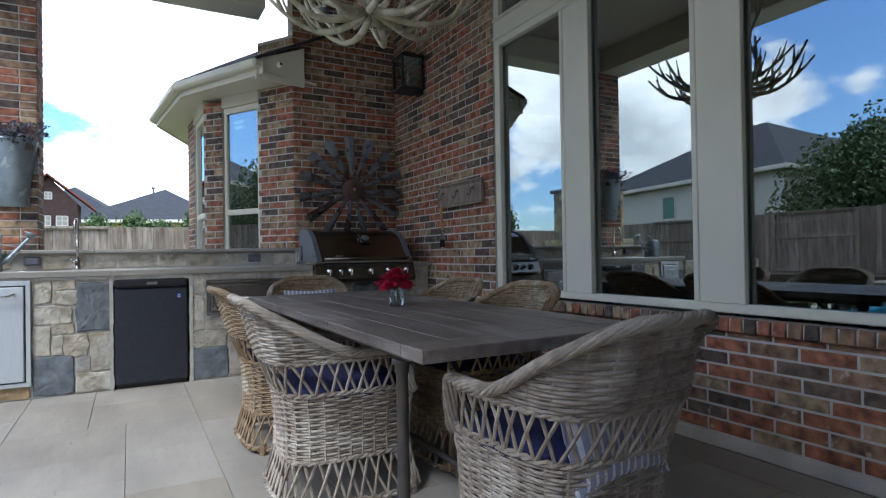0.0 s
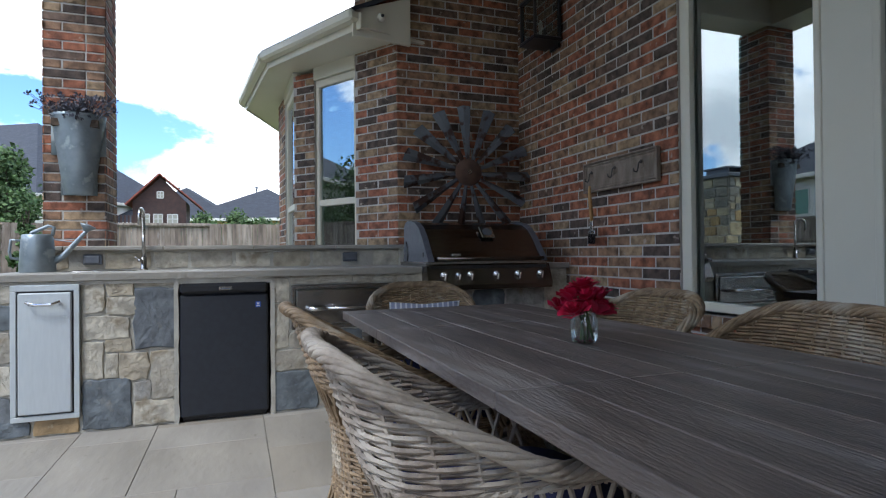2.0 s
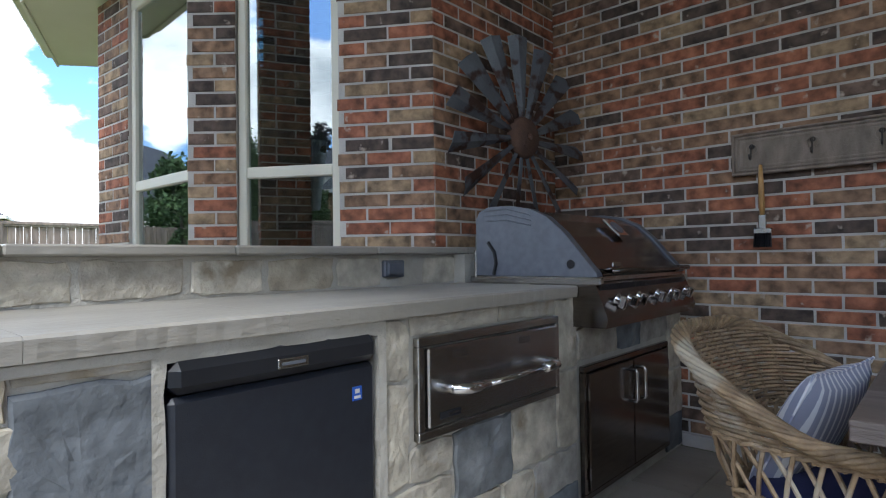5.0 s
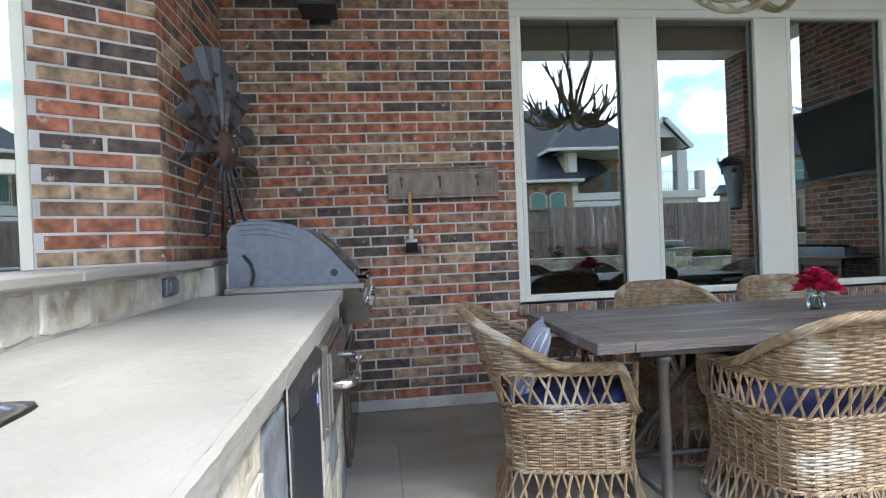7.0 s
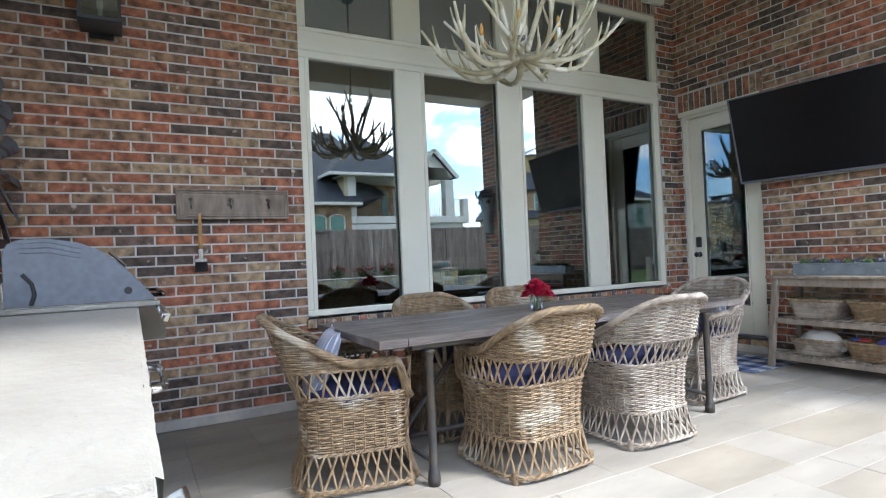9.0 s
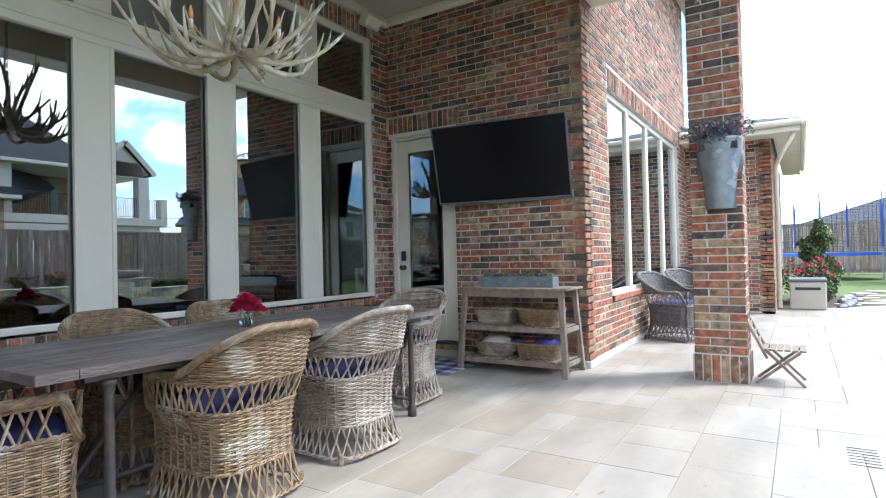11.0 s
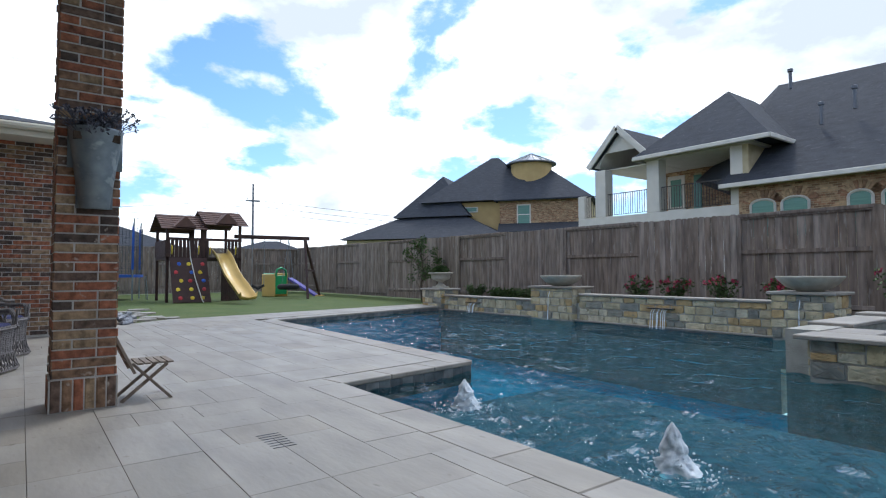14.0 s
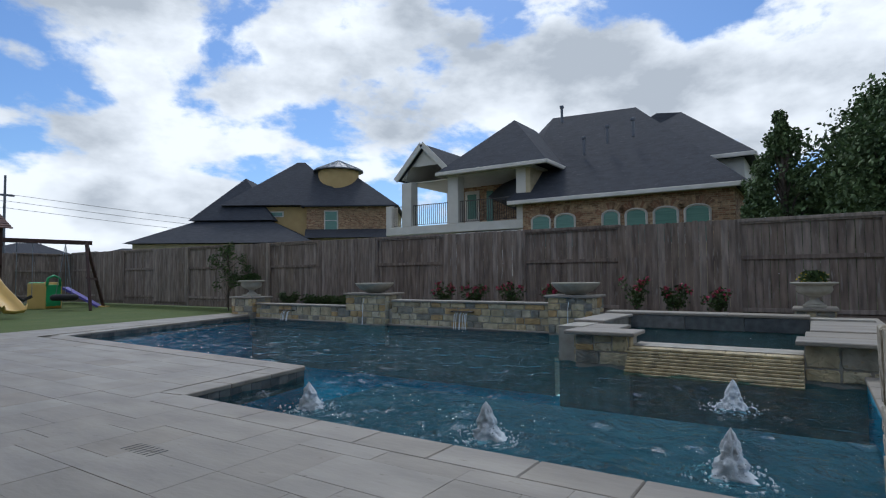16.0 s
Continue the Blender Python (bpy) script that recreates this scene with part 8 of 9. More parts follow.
r.add([(HX + 0.45, -5.1, 4.1), (HX + 0.45, 3.4, 4.1), (-26, -1.56, 8.80), (-26, -5.6, 8.95), (-31.9, 3.4, 4.1), (-31.9, -9.6, 4.1), (-25.2, -9.4, 5.3), (-22.2, -5.3, 5.7)],
      [(0, 1, 2), (0, 2, 3), (0, 3, 7), (7, 3, 6), (1, 4, 2), (4, 5, 3), (4, 3, 2), (6, 3, 5), (0, 7, 6), (0, 6, 5), (0, 5, 4), (0, 4, 1)])
under(HB, part("roof", r, SHINGLE, None, "dark shingle hipped roof"))
r = Builder().add([(-23.1, -4.0, 5.62), (-23.1, 3.4, 5.62), (-31, 3.4, 5.62), (-31, -4.0, 5.62), (-26.9, -0.85, 8.62), (-27.4, 0.15, 8.62)],
                  [(0, 1, 5, 4), (1, 2, 5), (2, 3, 4, 5), (3, 0, 4), (3, 2, 1, 0)])
under(HB, part("upper_roof", r, SHINGLE))
under(HB, part("upper_wall", Builder().box(-30.6, -23.5, -3.6, 3.0, 3.0, 5.5), WHITEWALL))
fb = Builder()
fascia_ring(fb, -30.6, -23.45, -3.6, 3.05, 5.62, 0.35)
fascia_ring(fb, HX - 11.2, HX, -4.75, 2.95, 4.10, 0.45)
under(HB, part("gutter", fb, WHITEWALL, None, "white gutter and fascia", kind="stuff"))
# balcony block
bw_ = Builder().box(HX - 9.0, HX - 0.02, -11.9, -4.4, 3.02, 3.40, 0.02).box(HX - 9.0, HX - 0.25, -11.6, -8.2, 2.62, 3.02).box(HX - 8.5, HX - 0.05, -8.0, -4.76, 2.62, 2.98, 0.02)
bs = under(HB, part("balcony", bw_, WHITEWALL, None, "white balcony slab"))
for y0, y1, z1 in ((-10.95, -10.40, 5.45), (-8.40, -7.85, 5.50), (-5.05, -4.45, 5.50)):
    part("pillar", Builder().box(HX - 0.55, HX - 0.02, y0, y1, 3.40, z1, 0.02), WHITEWALL, bs)
part("pillar", Builder().box(HX - 4.4, HX - 3.9, -10.95, -10.5, 3.40, 5.45, 0.02), WHITEWALL, bs)
part("end_pier", Builder().box(HX - 0.5, HX - 0.02, -11.9, -11.55, 3.40, 4.42, 0.02), WHITEWALL, bs)


def railing(a, b, z0, z1, parent, n):
    rb = part("railing", Builder().beam((*a, z1), (*b, z1), 0.04, 0.03).beam((*a, z0 + 0.08), (*b, z0 + 0.08), 0.03, 0.02), IRON, parent, "black iron railing")
    for k in range(n + 1):
        t = k / n
        x, y = a[0] + (b[0] - a[0]) * t, a[1] + (b[1] - a[1]) * t
        part("baluster", Builder().box(x - 0.009, x + 0.009, y - 0.009, y + 0.009, z0 + 0.08, z1 - 0.015), IRON, rb)


railing((HX - 0.2, -10.4), (HX - 0.2, -8.4), 3.40, 4.38, bs, 18)
railing((HX - 0.2, -7.85), (HX - 0.2, -5.05), 3.40, 4.38, bs, 26)
railing((HX - 0.2, -11.55), (HX - 0.2, -10.95), 3.40, 4.38, bs, 5)
rw = under(HB, part("recess_wall", Builder().box(HX - 3.3, HX - 3.1, -9.85, -4.4, 3.40, 5.6), MORTAR_FAR))
far_bricks(wall_frame((HX - 3.1, -9.85, 3.40), (0, 1, 0), (1, 0, 0)), 5.4, 2.15, rw, holes=[(0.52, 1.35, 0, 1.9), (1.75, 2.1, 0, 1.9)])
part("balcony_door", Builder().box(HX - 3.14, HX - 3.05, -9.33, -8.51, 3.42, 5.28, 0.02), WHITEWALL, rw)
part("pane", Builder().box(HX - 3.05, HX - 3.04, -9.17, -8.67, 3.9, 5.1), BLIND, rw)
part("pane", Builder().box(HX - 3.12, HX - 3.05, -8.10, -7.75, 3.5, 5.2), BLIND, rw)
rw2 = under(HB, part("recess_side", Builder().box(HX - 3.1, HX, -4.6, -4.4, 3.40, 5.6), MORTAR_FAR))
far_bricks(wall_frame((HX - 3.1, -4.6, 3.40), (1, 0, 0), (0, -1, 0)), 2.5, 2.1, rw2)
under(HB, part("balcony_ceiling", Builder().box(HX - 8.5, HX + 0.1, -8.4, -4.2, 5.48, 5.56).box(HX - 8.5, HX - 0.4, -11.0, -8.4, 5.46, 5.50), WHITEWALL))
r = Builder()
hip_roof(r, HX - 6.6, HX + 0.05, -8.3, -3.9, 5.62, 2.55, 0.4)
under(HB, part("balcony_roof", r, SHINGLE))
# gable over the open end
gy0, gyc, gy1 = -11.2, -9.7, -8.1
r = Builder()
r.slab([(HX + 0.1, gy0, 5.62), (HX + 0.1, gyc, 7.15), (HX - 7.0, gyc, 7.15), (HX - 7.0, gy0, 5.62)], 0.10)
r.slab([(HX + 0.1, gyc, 7.15), (HX + 0.1, gy1, 5.62), (HX - 7.0, gy1, 5.62), (HX - 7.0, gyc, 7.15)], 0.10)
under(HB, part("gable_roof", r, SHINGLE))
vc = Builder()
vc.slab([(HX - 0.1, gy0 + 0.2, 5.62), (HX - 0.1, gyc, 6.95), (HX - 6.9, gyc, 6.95), (HX - 6.9, gy0 + 0.2, 5.62)], 0.03)
vc.slab([(HX - 0.1, gyc, 6.95), (HX - 0.1, gy1 - 0.2, 5.62), (HX - 6.9, gy1 - 0.2, 5.62), (HX - 6.9, gyc, 6.95)], 0.03)
under(HB, part("vaulted_ceiling", vc, WHITEWALL))
gb_ = Builder().beam((HX + 0.12, gy0, 5.58), (HX + 0.12, gyc, 7.12), 0.06, 0.24).beam((HX + 0.12, gyc, 7.12), (HX + 0.12, gy1, 5.58), 0.06, 0.24)
gb_.add([(HX - 0.1, gy0 + 0.5, 5.9), (HX - 0.1, gyc, 6.95), (HX - 0.1, gy1 - 0.5, 5.9), (HX - 0.1, gy1 - 0.4, 5.5), (HX - 0.1, gyc + 0.8, 6.15), (HX - 0.1, gyc - 0.8, 6.15), (HX - 0.1, gy0 + 0.4, 5.5)], [(0, 6, 5), (0, 5, 1), (1, 5, 4), (1, 4, 2), (2, 4, 3)])
under(HB, part("gable_trim", gb_, WHITEWALL))
fb = Builder()
fascia_ring(fb, HX - 6.6, HX + 0.05, -8.3, -3.9, 5.64, 0.4)
under(HB, part("fascia", fb, WHITEWALL))
for y, x, z in ((-4.4, -3.6, 8.1), (-2.8, -1.9, 6.1), (-1.9, -2.2, 6.5), (-0.9, -2.4, 6.7)):
    under(HB, part("roof_vent", Builder().lathe([(0.06, 0), (0.06, 0.65), (0.10, 0.68), (0.10, 0.78), (0.05, 0.80)], 12, (HX + x, y, z)), GREYPAINT))

# the yellow and brick house, south-west
HY = thing("neighbour_house", "yellow stucco and tan brick house with a round turret", "house", (-29, -26, 0), 0)
ang = math.atan2(-0.555, -0.83)
MH = Matrix.Translation((-28.9, -26.4, 0)) @ Matrix.Rotation(ang + math.pi, 4, "Z")
# in this frame x points towards the viewer, y to the right as seen


def inh(b, flip=False):
    b.v = [tuple(MH @ Vector(p)) for p in b.v]
    return b


bpy.context.view_layer.update()


def hpart(name, b, mat, label=""):
    o = part(name, inh(b), mat, None, label)
    return under(HY, o)


hpart("yellow_wall", Builder().box(-8, -0.4, -5.6, 0.1, 4.2, 6.4), STUCCO)
hw_ = hpart("brick_wall", Builder().box(-8, 0, 0.1, 6.6, 3.6, 6.35), MORTAR_FAR)
far_bricks(MH @ Matrix(((0, 1, 0, 0), (1, 0, 0, 0), (0, 0, 1, 0), (0, 0, 0, 1))) @ Matrix.Translation((0.1, 0, 4.0)), 6.4, 2.35, hw_, holes=[(1.35, 2.35, 0.55, 2.0)])
part("window", inh(Builder().box(-0.02, 0.06, 1.40, 2.45, 4.50, 6.05, 0.02)), WHITEWALL, hw_)
part("pane", inh(Builder().box(0.05, 0.075, 1.50, 2.35, 4.60, 5.25).box(0.05, 0.075, 1.50, 2.35, 5.32, 5.95)), BLIND, hw_)
part("high_window", inh(Builder().box(-0.42, -0.36, -3.0, -1.7, 5.62, 6.05, 0.02)), WHITEWALL, hw_)
part("high_pane", inh(Builder().box(-0.36, -0.35, -2.9, -1.8, 5.70, 5.97)), BLIND, hw_)
hpart("low_wall", Builder().box(-9, 2.9, -11.2, 0.4, 0, 3.45), MORTAR_FAR)
hpart("low_wall_side", Builder().box(-9, 1.5, 0.4, 7.0, 0, 4.0), MORTAR_FAR)
r = Builder()
hip_roof(r, -9.5, 3.0, -11.3, 1.0, 3.5, 3.05, 0.35, 5.0)
hpart("low_roof", r, SHINGLE)
hpart("low_roof_side", Builder().add([(2.0, 0.4, 3.9), (2.0, 7.4, 3.9), (-0.1, 7.0, 4.7), (-0.1, 0.0, 4.7), (-0.1, 0.4, 3.9), (-0.1, 7.4, 3.9)], [(0, 1, 2, 3), (1, 5, 2), (0, 3, 4), (0, 4, 5, 1)]), SHINGLE)
r = Builder()
hip_roof(r, -8.5, -0.2, -5.8, 3.1, 6.45, 4.1, 0.45)
hpart("main_roof", r, SHINGLE)
r = Builder()
hip_roof(r, -7.5, 0.05, 0.2, 6.5, 6.38, 2.75, 0.4)
hpart("side_roof", r, SHINGLE)
r = Builder()
hip_roof(r, -8.0, 0.5, -8.0, -2.4, 5.3, 3.6, 0.3)
hpart("back_roof", r, SHINGLE)
fb = Builder()
fascia_ring(fb, -7.5, 0.05, 0.2, 6.5, 6.40, 0.4, 0.12)
hpart("fascia", fb, SHINGLE)
hpart("turret", Builder().lathe([(1.6, 0), (1.6, 1.6)], 28, (-3.2, 1.9, 8.0)), STUCCO, "round yellow turret")
tr_ = hpart("turret_roof", Builder().lathe([(1.98, 9.5), (1.98, 9.58), (1.1, 9.93), (0.55, 10.2), (0.05, 10.42)], 28, (-3.2, 1.9, 0)), GREYPAINT, "seamed metal turret roof")
for k in range(20):
    a = k * math.pi / 10
    part("roof_seam", inh(Builder().tube([(-3.2 + 1.93 * math.cos(a), 1.9 + 1.93 * math.sin(a), 9.62), (-3.2 + 0.1 * math.cos(a), 1.9 + 0.1 * math.sin(a), 10.43)], 0.03, 4)), ZINC, tr_)


# simple distant houses
def far_house(x, y, w, d, h, rise, turn, wallm, label, group="houses far off"):
    e = thing("far_house", label, "house", (x, y, 0), turn, group)
    part("wall", Builder().box(-d / 2, d / 2, -w / 2, w / 2, 0, h), wallm, e)
    b = Builder()
    hip_roof(b, -d / 2, d / 2, -w / 2, w / 2, h, rise, 0.5)
    part("roof", b, SHINGLE, e)
    fb_ = Builder()
    fascia_ring(fb_, -d / 2, d / 2, -w / 2, w / 2, h + 0.02, 0.5, 0.2)
    part("fascia", fb_, WHITEWALL, e)
    for k in range(3):
        yy = -w / 2 + w * (k + 0.5) / 3
        for sx in (-1, 1):
            wn = part("window", Builder().box(sx * (d / 2) - 0.03, sx * (d / 2) + 0.03, yy - 0.5, yy + 0.5, h - 1.9, h - 0.6, 0.01), WHITEWALL, e)
            part("pane", Builder().box(sx * (d / 2 + 0.03) - 0.008, sx * (d / 2 + 0.03) + 0.008, yy - 0.43, yy + 0.43, h - 1.83, h - 0.67), BLIND, wn)
    part("roof_vent", Builder().lathe([(0.07, 0), (0.07, 0.7), (0.12, 0.75), (0.1, 0.85)], 10, (0.4, w * 0.1, h + rise * 0.75)), GREYPAINT, e)
    return e


far_house(-17.0, 52.0, 22.0, 13.0, 4.8, 6.0, 60, WHITEWALL, "pale house under a broad dark hipped roof beyond the north fence")
far_house(2.6, 47.0, 9.0, 9.0, 3.6, 2.6, 75, STUCCO, "cream stucco house under a dark hipped roof beyond the north fence")
far_house(-3.2, 50.0, 8.0, 9.0, 3.4, 3.0, 80, STUCCO, "cream house under a dark hipped roof beyond the north fence")
far_house(-8.0, -58.0, 12.0, 12.0, 3.0, 2.6, 80, STUCCO, "low house with a dark roof far beyond the south fence")
far_house(-28.0, -72.0, 14.0, 12.0, 3.0, 2.4, 60, WHITEWALL, "low house with a dark roof far beyond the south fence")
far_house(-42.0, -76.0, 14.0, 12.0, 3.0, 2.4, 50, WHITEWALL, "low house with a dark roof far beyond the south fence")
far_house(-26.0, 20.0, 14.0, 12.0, 4.6, 3.6, 10, WHITEWALL, "pale house under a dark hipped roof beyond the west fence")

# brown play cottage beyond the north fence
pc = thing("play_cottage", "brown timber play cottage with a red gable roof", "playhouse", (-2.75, 30.0, 0))
part("wall", Builder().box(-1.25, 0.95, 0, 2.2, 1.4, 3.55), PLAYWOOD, pc)
for x in (-2.5, -0.8, 0.85):
    for y in (0.0, 2.1):
        part("stilt", Builder().box(x - 0.05, x + 0.05, y, y + 0.1, -0.05, 1.2), PLAYWOOD, pc)
part("gable", Builder().add([(-1.25, 0, 3.55), (0.95, 0, 3.55), (-0.1, 0, 4.65), (-1.25, 2.2, 3.55), (0.95, 2.2, 3.55), (-0.1, 2.2, 4.65)], [(0, 1, 2), (3, 5, 4), (0, 3, 4, 1)]), PLAYWOOD, pc)
part("deck", Builder().box(-2.6, 0.95, -0.1, 2.2, 1.2, 1.4), PLAYWOOD, pc)
for k in range(9):
    part("rail_post", Builder().box(-2.5 + k * 0.15, -2.42 + k * 0.15, 0, 0.05, 1.4, 2.9), PLAYWOOD, pc)
part("roof_side", Builder().slab([(-1.5, -0.25, 3.35), (-0.1, -0.25, 4.78), (-0.1, 2.5, 4.78), (-1.5, 2.5, 3.35)][::-1], 0.06), MUDRED, pc)
for k in range(10):
    t0, t1 = k / 10, (k + 1) / 10
    part("roof_row", Builder().slab([(-0.1 + 1.75 * t0, -0.25, 4.80 - 1.50 * t0), (-0.1 + 1.75 * t1, -0.25, 4.77 - 1.50 * t1), (-0.1 + 1.75 * t1, 2.5, 4.77 - 1.50 * t1), (-0.1 + 1.75 * t0, 2.5, 4.80 - 1.50 * t0)], 0.05), MUDRED, pc)
for x, z, w, h in ((-0.75, 2.75, 0.36, 0.42), (-0.22, 2.75, 0.36, 0.42), (0.38, 2.75, 0.42, 0.42), (-0.12, 3.85, 0.26, 0.30)):
    wn = part("window", Builder().box(x - w / 2, x + w / 2, -0.03, 0.02, z - h / 2, z + h / 2, 0.01), DARKROOM, pc)
    fr_ = Builder()
    for q in (-1, 0, 1):
        fr_.box(x + q * w / 2 - 0.02, x + q * w / 2 + 0.02, -0.05, -0.03, z - h / 2, z + h / 2)
        fr_.box(x - w / 2, x + w / 2, -0.056, -0.05, z + q * h / 2 - 0.02, z + q * h / 2 + 0.02)
    part("glazing_bars", fr_, CLOTHWHITE, wn)


# ---- trees ----
def tree(x, y, h, r, seed, leaf=None, n=9000, base=0.25, size=0.11, label="leafy green tree behind a fence", squash=1.0, trunk=0.16, clumps=46):
    e = thing("tree", label, "tree", (x, y, -0.05))
    rng = random.Random(seed)
    tk = Builder().tube([(0, 0, 0), (0.05, 0.02, h * 0.25), (0.0, 0.08, h * 0.5), (0.08, 0.0, h * 0.9)], (trunk, trunk * 0.75, trunk * 0.5, 0.02), 8)
    cr = Builder()
    for k in range(clumps):
        t = base + (1 - base) * (k + rng.random()) / clumps
        a = rng.uniform(0, 6.28)
        prof_ = math.sin(min(1.0, (t - base) / (1 - base) * 0.82 + 0.20) * math.pi) ** 0.7
        q = r * prof_ * rng.uniform(0.25, 1.0)
        c = Vector((q * math.cos(a), q * math.sin(a), h * t * rng.uniform(0.93, 1.06)))
        tk.tube([(0.03, 0.03, h * max(0.15, t - 0.22)), c * 0.6 + Vector((0, 0, c.z * 0.32)), c], (trunk * 0.28, trunk * 0.16, 0.01), 5)
        leaves(cr, rng, c, r * rng.uniform(0.20, 0.38), n // clumps, size, squash)
    part("trunk", tk, BARK, e)
    part("crown", cr, leaf or LEAF, e)
    return e


tree(-19.2, 6.9, 5.7, 2.9, 1, LEAFDARK, 60000, 0.15, 0.085, clumps=150)
tree(-17.4, 3.9, 3.5, 1.0, 23, LEAFDARK, 9000, 0.08, 0.08)
tree(-18.6, 10.6, 5.3, 3.2, 2, LEAFDARK, 26000, 0.2, 0.095, clumps=80)
tree(-18.2, 4.4, 5.5, 0.9, 22, LEAFDARK, 12000, 0.25, 0.075, clumps=60)
tree(-6.3, 22.5, 4.2, 1.6, 3, LEAF, 9000, 0.2, 0.10, "leafy green tree beyond a weathered fence")
tree(-8.5, 21.5, 3.6, 1.5, 4, LEAF, 7000, 0.2, 0.10, "leafy green tree beyond a weathered fence")
tree(-4.6, 18.4, 2.6, 0.35, 5, LEAF, 1800, 0.2, 0.07, "slender young tree in front of a weathered fence", trunk=0.04)
for k, (x, y, h) in enumerate(((-0.9, 27.0, 2.7), (0.4, 27.5, 2.9), (1.4, 27.0, 2.5), (2.6, 27.0, 2.8))):
    tree(x, y, h, 1.2, 10 + k, LEAF, 3500, 0.2, 0.09, "bushy green tree beyond a weathered fence")
tree(-12.2, -12.3, 2.3, 0.75, 30, LEAF, 1500, 0.38, 0.055, "thin young tree with sparse leaves by a cedar fence", trunk=0.03, clumps=34)
tree(-1.75, -10.3, 1.75, 0.42, 31, LEAFDARK, 7000, 0.05, 0.05, "conical dark green shrub beside a resin storage box", clumps=50, trunk=0.04)
for k, (x, y) in enumerate(((-1.55, -9.0), (-1.9, -9.7), (-1.3, -9.5))):
    shrub(x, y, -0.05, 0.5, 0.95, 90 + k, PINK, label="rose bush with pink blossoms on the lawn edge")
shrub(-2.9, -30.0, 0, 1.2, 2.6, 97, None, LEAF, "bush far off beyond the fence")

# ---- utility pole and wires ----
up_ = thing("utility_pole", "tall thin wooden utility pole far beyond the gardens", "utility pole", (-19.2, -52.8, 0))
part("pole", Builder().tube([(0, 0, 0), (0, 0, 10.1)], (0.15, 0.09), 8), GREYPAINT, up_)
part("crossarm", Builder().box(-0.7, 0.7, -0.05, 0.05, 8.3, 8.45).lathe([(0.04, 8.45), (0.04, 8.7)], 8, (0.6, 0, 0)), GREYPAINT, up_)
for z in (8.5, 7.9, 7.3):
    wi = Builder()
    for s in (-1, 1):
        wi.tube([(s * t * 60, -s * t * 22, z - 2.0 * math.sin(t * math.pi)) for t in [q / 12 for q in range(13)]], 0.018, 4, False)
    part("cable", wi, RUBBER, up_, "sagging overhead cable")

# ---- play equipment on the lawn ----
ps = thing("playset", "brown timber climbing frame with a yellow slide", "playground", (-6.0, -18.6, -0.05))


def pbeam(name, *a, mat=PLAYWOOD, parent=ps, **k):
    return part(name, Builder().beam(*a, **k), mat, parent)


for x, h in ((1.35, 2.75), (0.15, 2.75), (0.05, 2.95), (-1.25, 2.95)):
    for y in (0.9, -1.0):
        pbeam("post", (x, y, 0), (x, y, h), 0.10, 0.10, 0.01)
part("deck", Builder().box(-1.3, 1.4, -1.05, 0.95, 1.55, 1.66), PLAYWOOD, ps)
for k in range(20):
    x = -1.28 + k * 0.134
    if not -0.85 < x < -0.1:
        part("rail_board", Builder().box(x, x + 0.11, 0.95, 0.975, 1.66, 2.28), PLAYWOOD, ps)
for k in range(15):
    part("rail_board", Builder().box(1.40, 1.425, -1.05 + k * 0.134, -0.94 + k * 0.134, 1.66, 2.28), PLAYWOOD, ps)
pbeam("top_rail", (-1.3, 0.97, 2.33), (1.4, 0.97, 2.33), 0.05, 0.10)
for x0, x1, z, dz in ((0.0, 1.60, 2.70, 0.62), (-1.50, 0.12, 2.90, 0.62)):
    for s in (-1, 1):
        for k in range(7):
            t0, t1 = k / 7, (k + 1) / 7
            ya, yb = s * 1.25 * (1 - t0) - 0.05, s * 1.25 * (1 - t1) - 0.05
            q = [(x0, ya, z + dz * t0), (x1, ya, z + dz * t0), (x1, yb, z + dz * t1 - 0.02), (x0, yb, z + dz * t1 - 0.02)]
            part("roof_slat", Builder().slab(q if s < 0 else q[::-1], 0.03), PLAYROOF, ps)
    xm = (x0 + x1) / 2
    part("dormer", Builder().add([(xm - 0.40, 1.22, z + 0.05), (xm + 0.40, 1.22, z + 0.05), (xm, 1.22, z + 0.46), (xm - 0.40, 0.95, z + 0.12), (xm + 0.40, 0.95, z + 0.12), (xm, 0.3, z + 0.44)],
                                 [(0, 1, 2), (0, 2, 5, 3), (1, 4, 5, 2), (0, 3, 4, 1)]), PLAYROOF, ps, "small triangular dormer")
cwall = part("climbing_wall", Builder().slab([(1.30, 1.75, 0.0), (0.02, 1.75, 0.0), (0.02, 1.0, 1.62), (1.30, 1.0, 1.62)][::-1], 0.05), PLAYWOOD, ps)
rr = random.Random(77)
hc = (BRIGHTY, REDP, BLUEP, BRIGHTY, REDP, BRIGHTY)
for i in range(3):
    for j in range(5):
        t = 0.1 + j * 0.19
        x = 0.25 + i * 0.4 + rr.uniform(-0.08, 0.08)
        part("hold", Builder().lathe([(0.07, 0), (0.075, 0.03), (0.03, 0.055)], 10, m=pose(x, 1.75 - 0.75 * t + 0.03, 1.62 * t, -65)), hc[(i * 5 + j) % 6], cwall, "coloured plastic climbing hold")
part("rope", Builder().tube([(0.62, 0.98, 2.25), (0.60, 1.12, 1.62), (0.52, 1.5, 0.9), (0.35, 1.85, 0.1), (0.30, 1.9, 0.0)], 0.018, 6), CLOTHWHITE, ps, "white climbing rope")
for x in (1.22, 0.30, -0.10, -1.05):
    part("grab_handle", Builder().tube([(x, 0.98, 1.78), (x, 1.05, 1.80), (x, 1.06, 2.05), (x, 0.98, 2.08)], 0.022, 6), BRIGHTY, ps, "yellow grab handle", smooth=True)
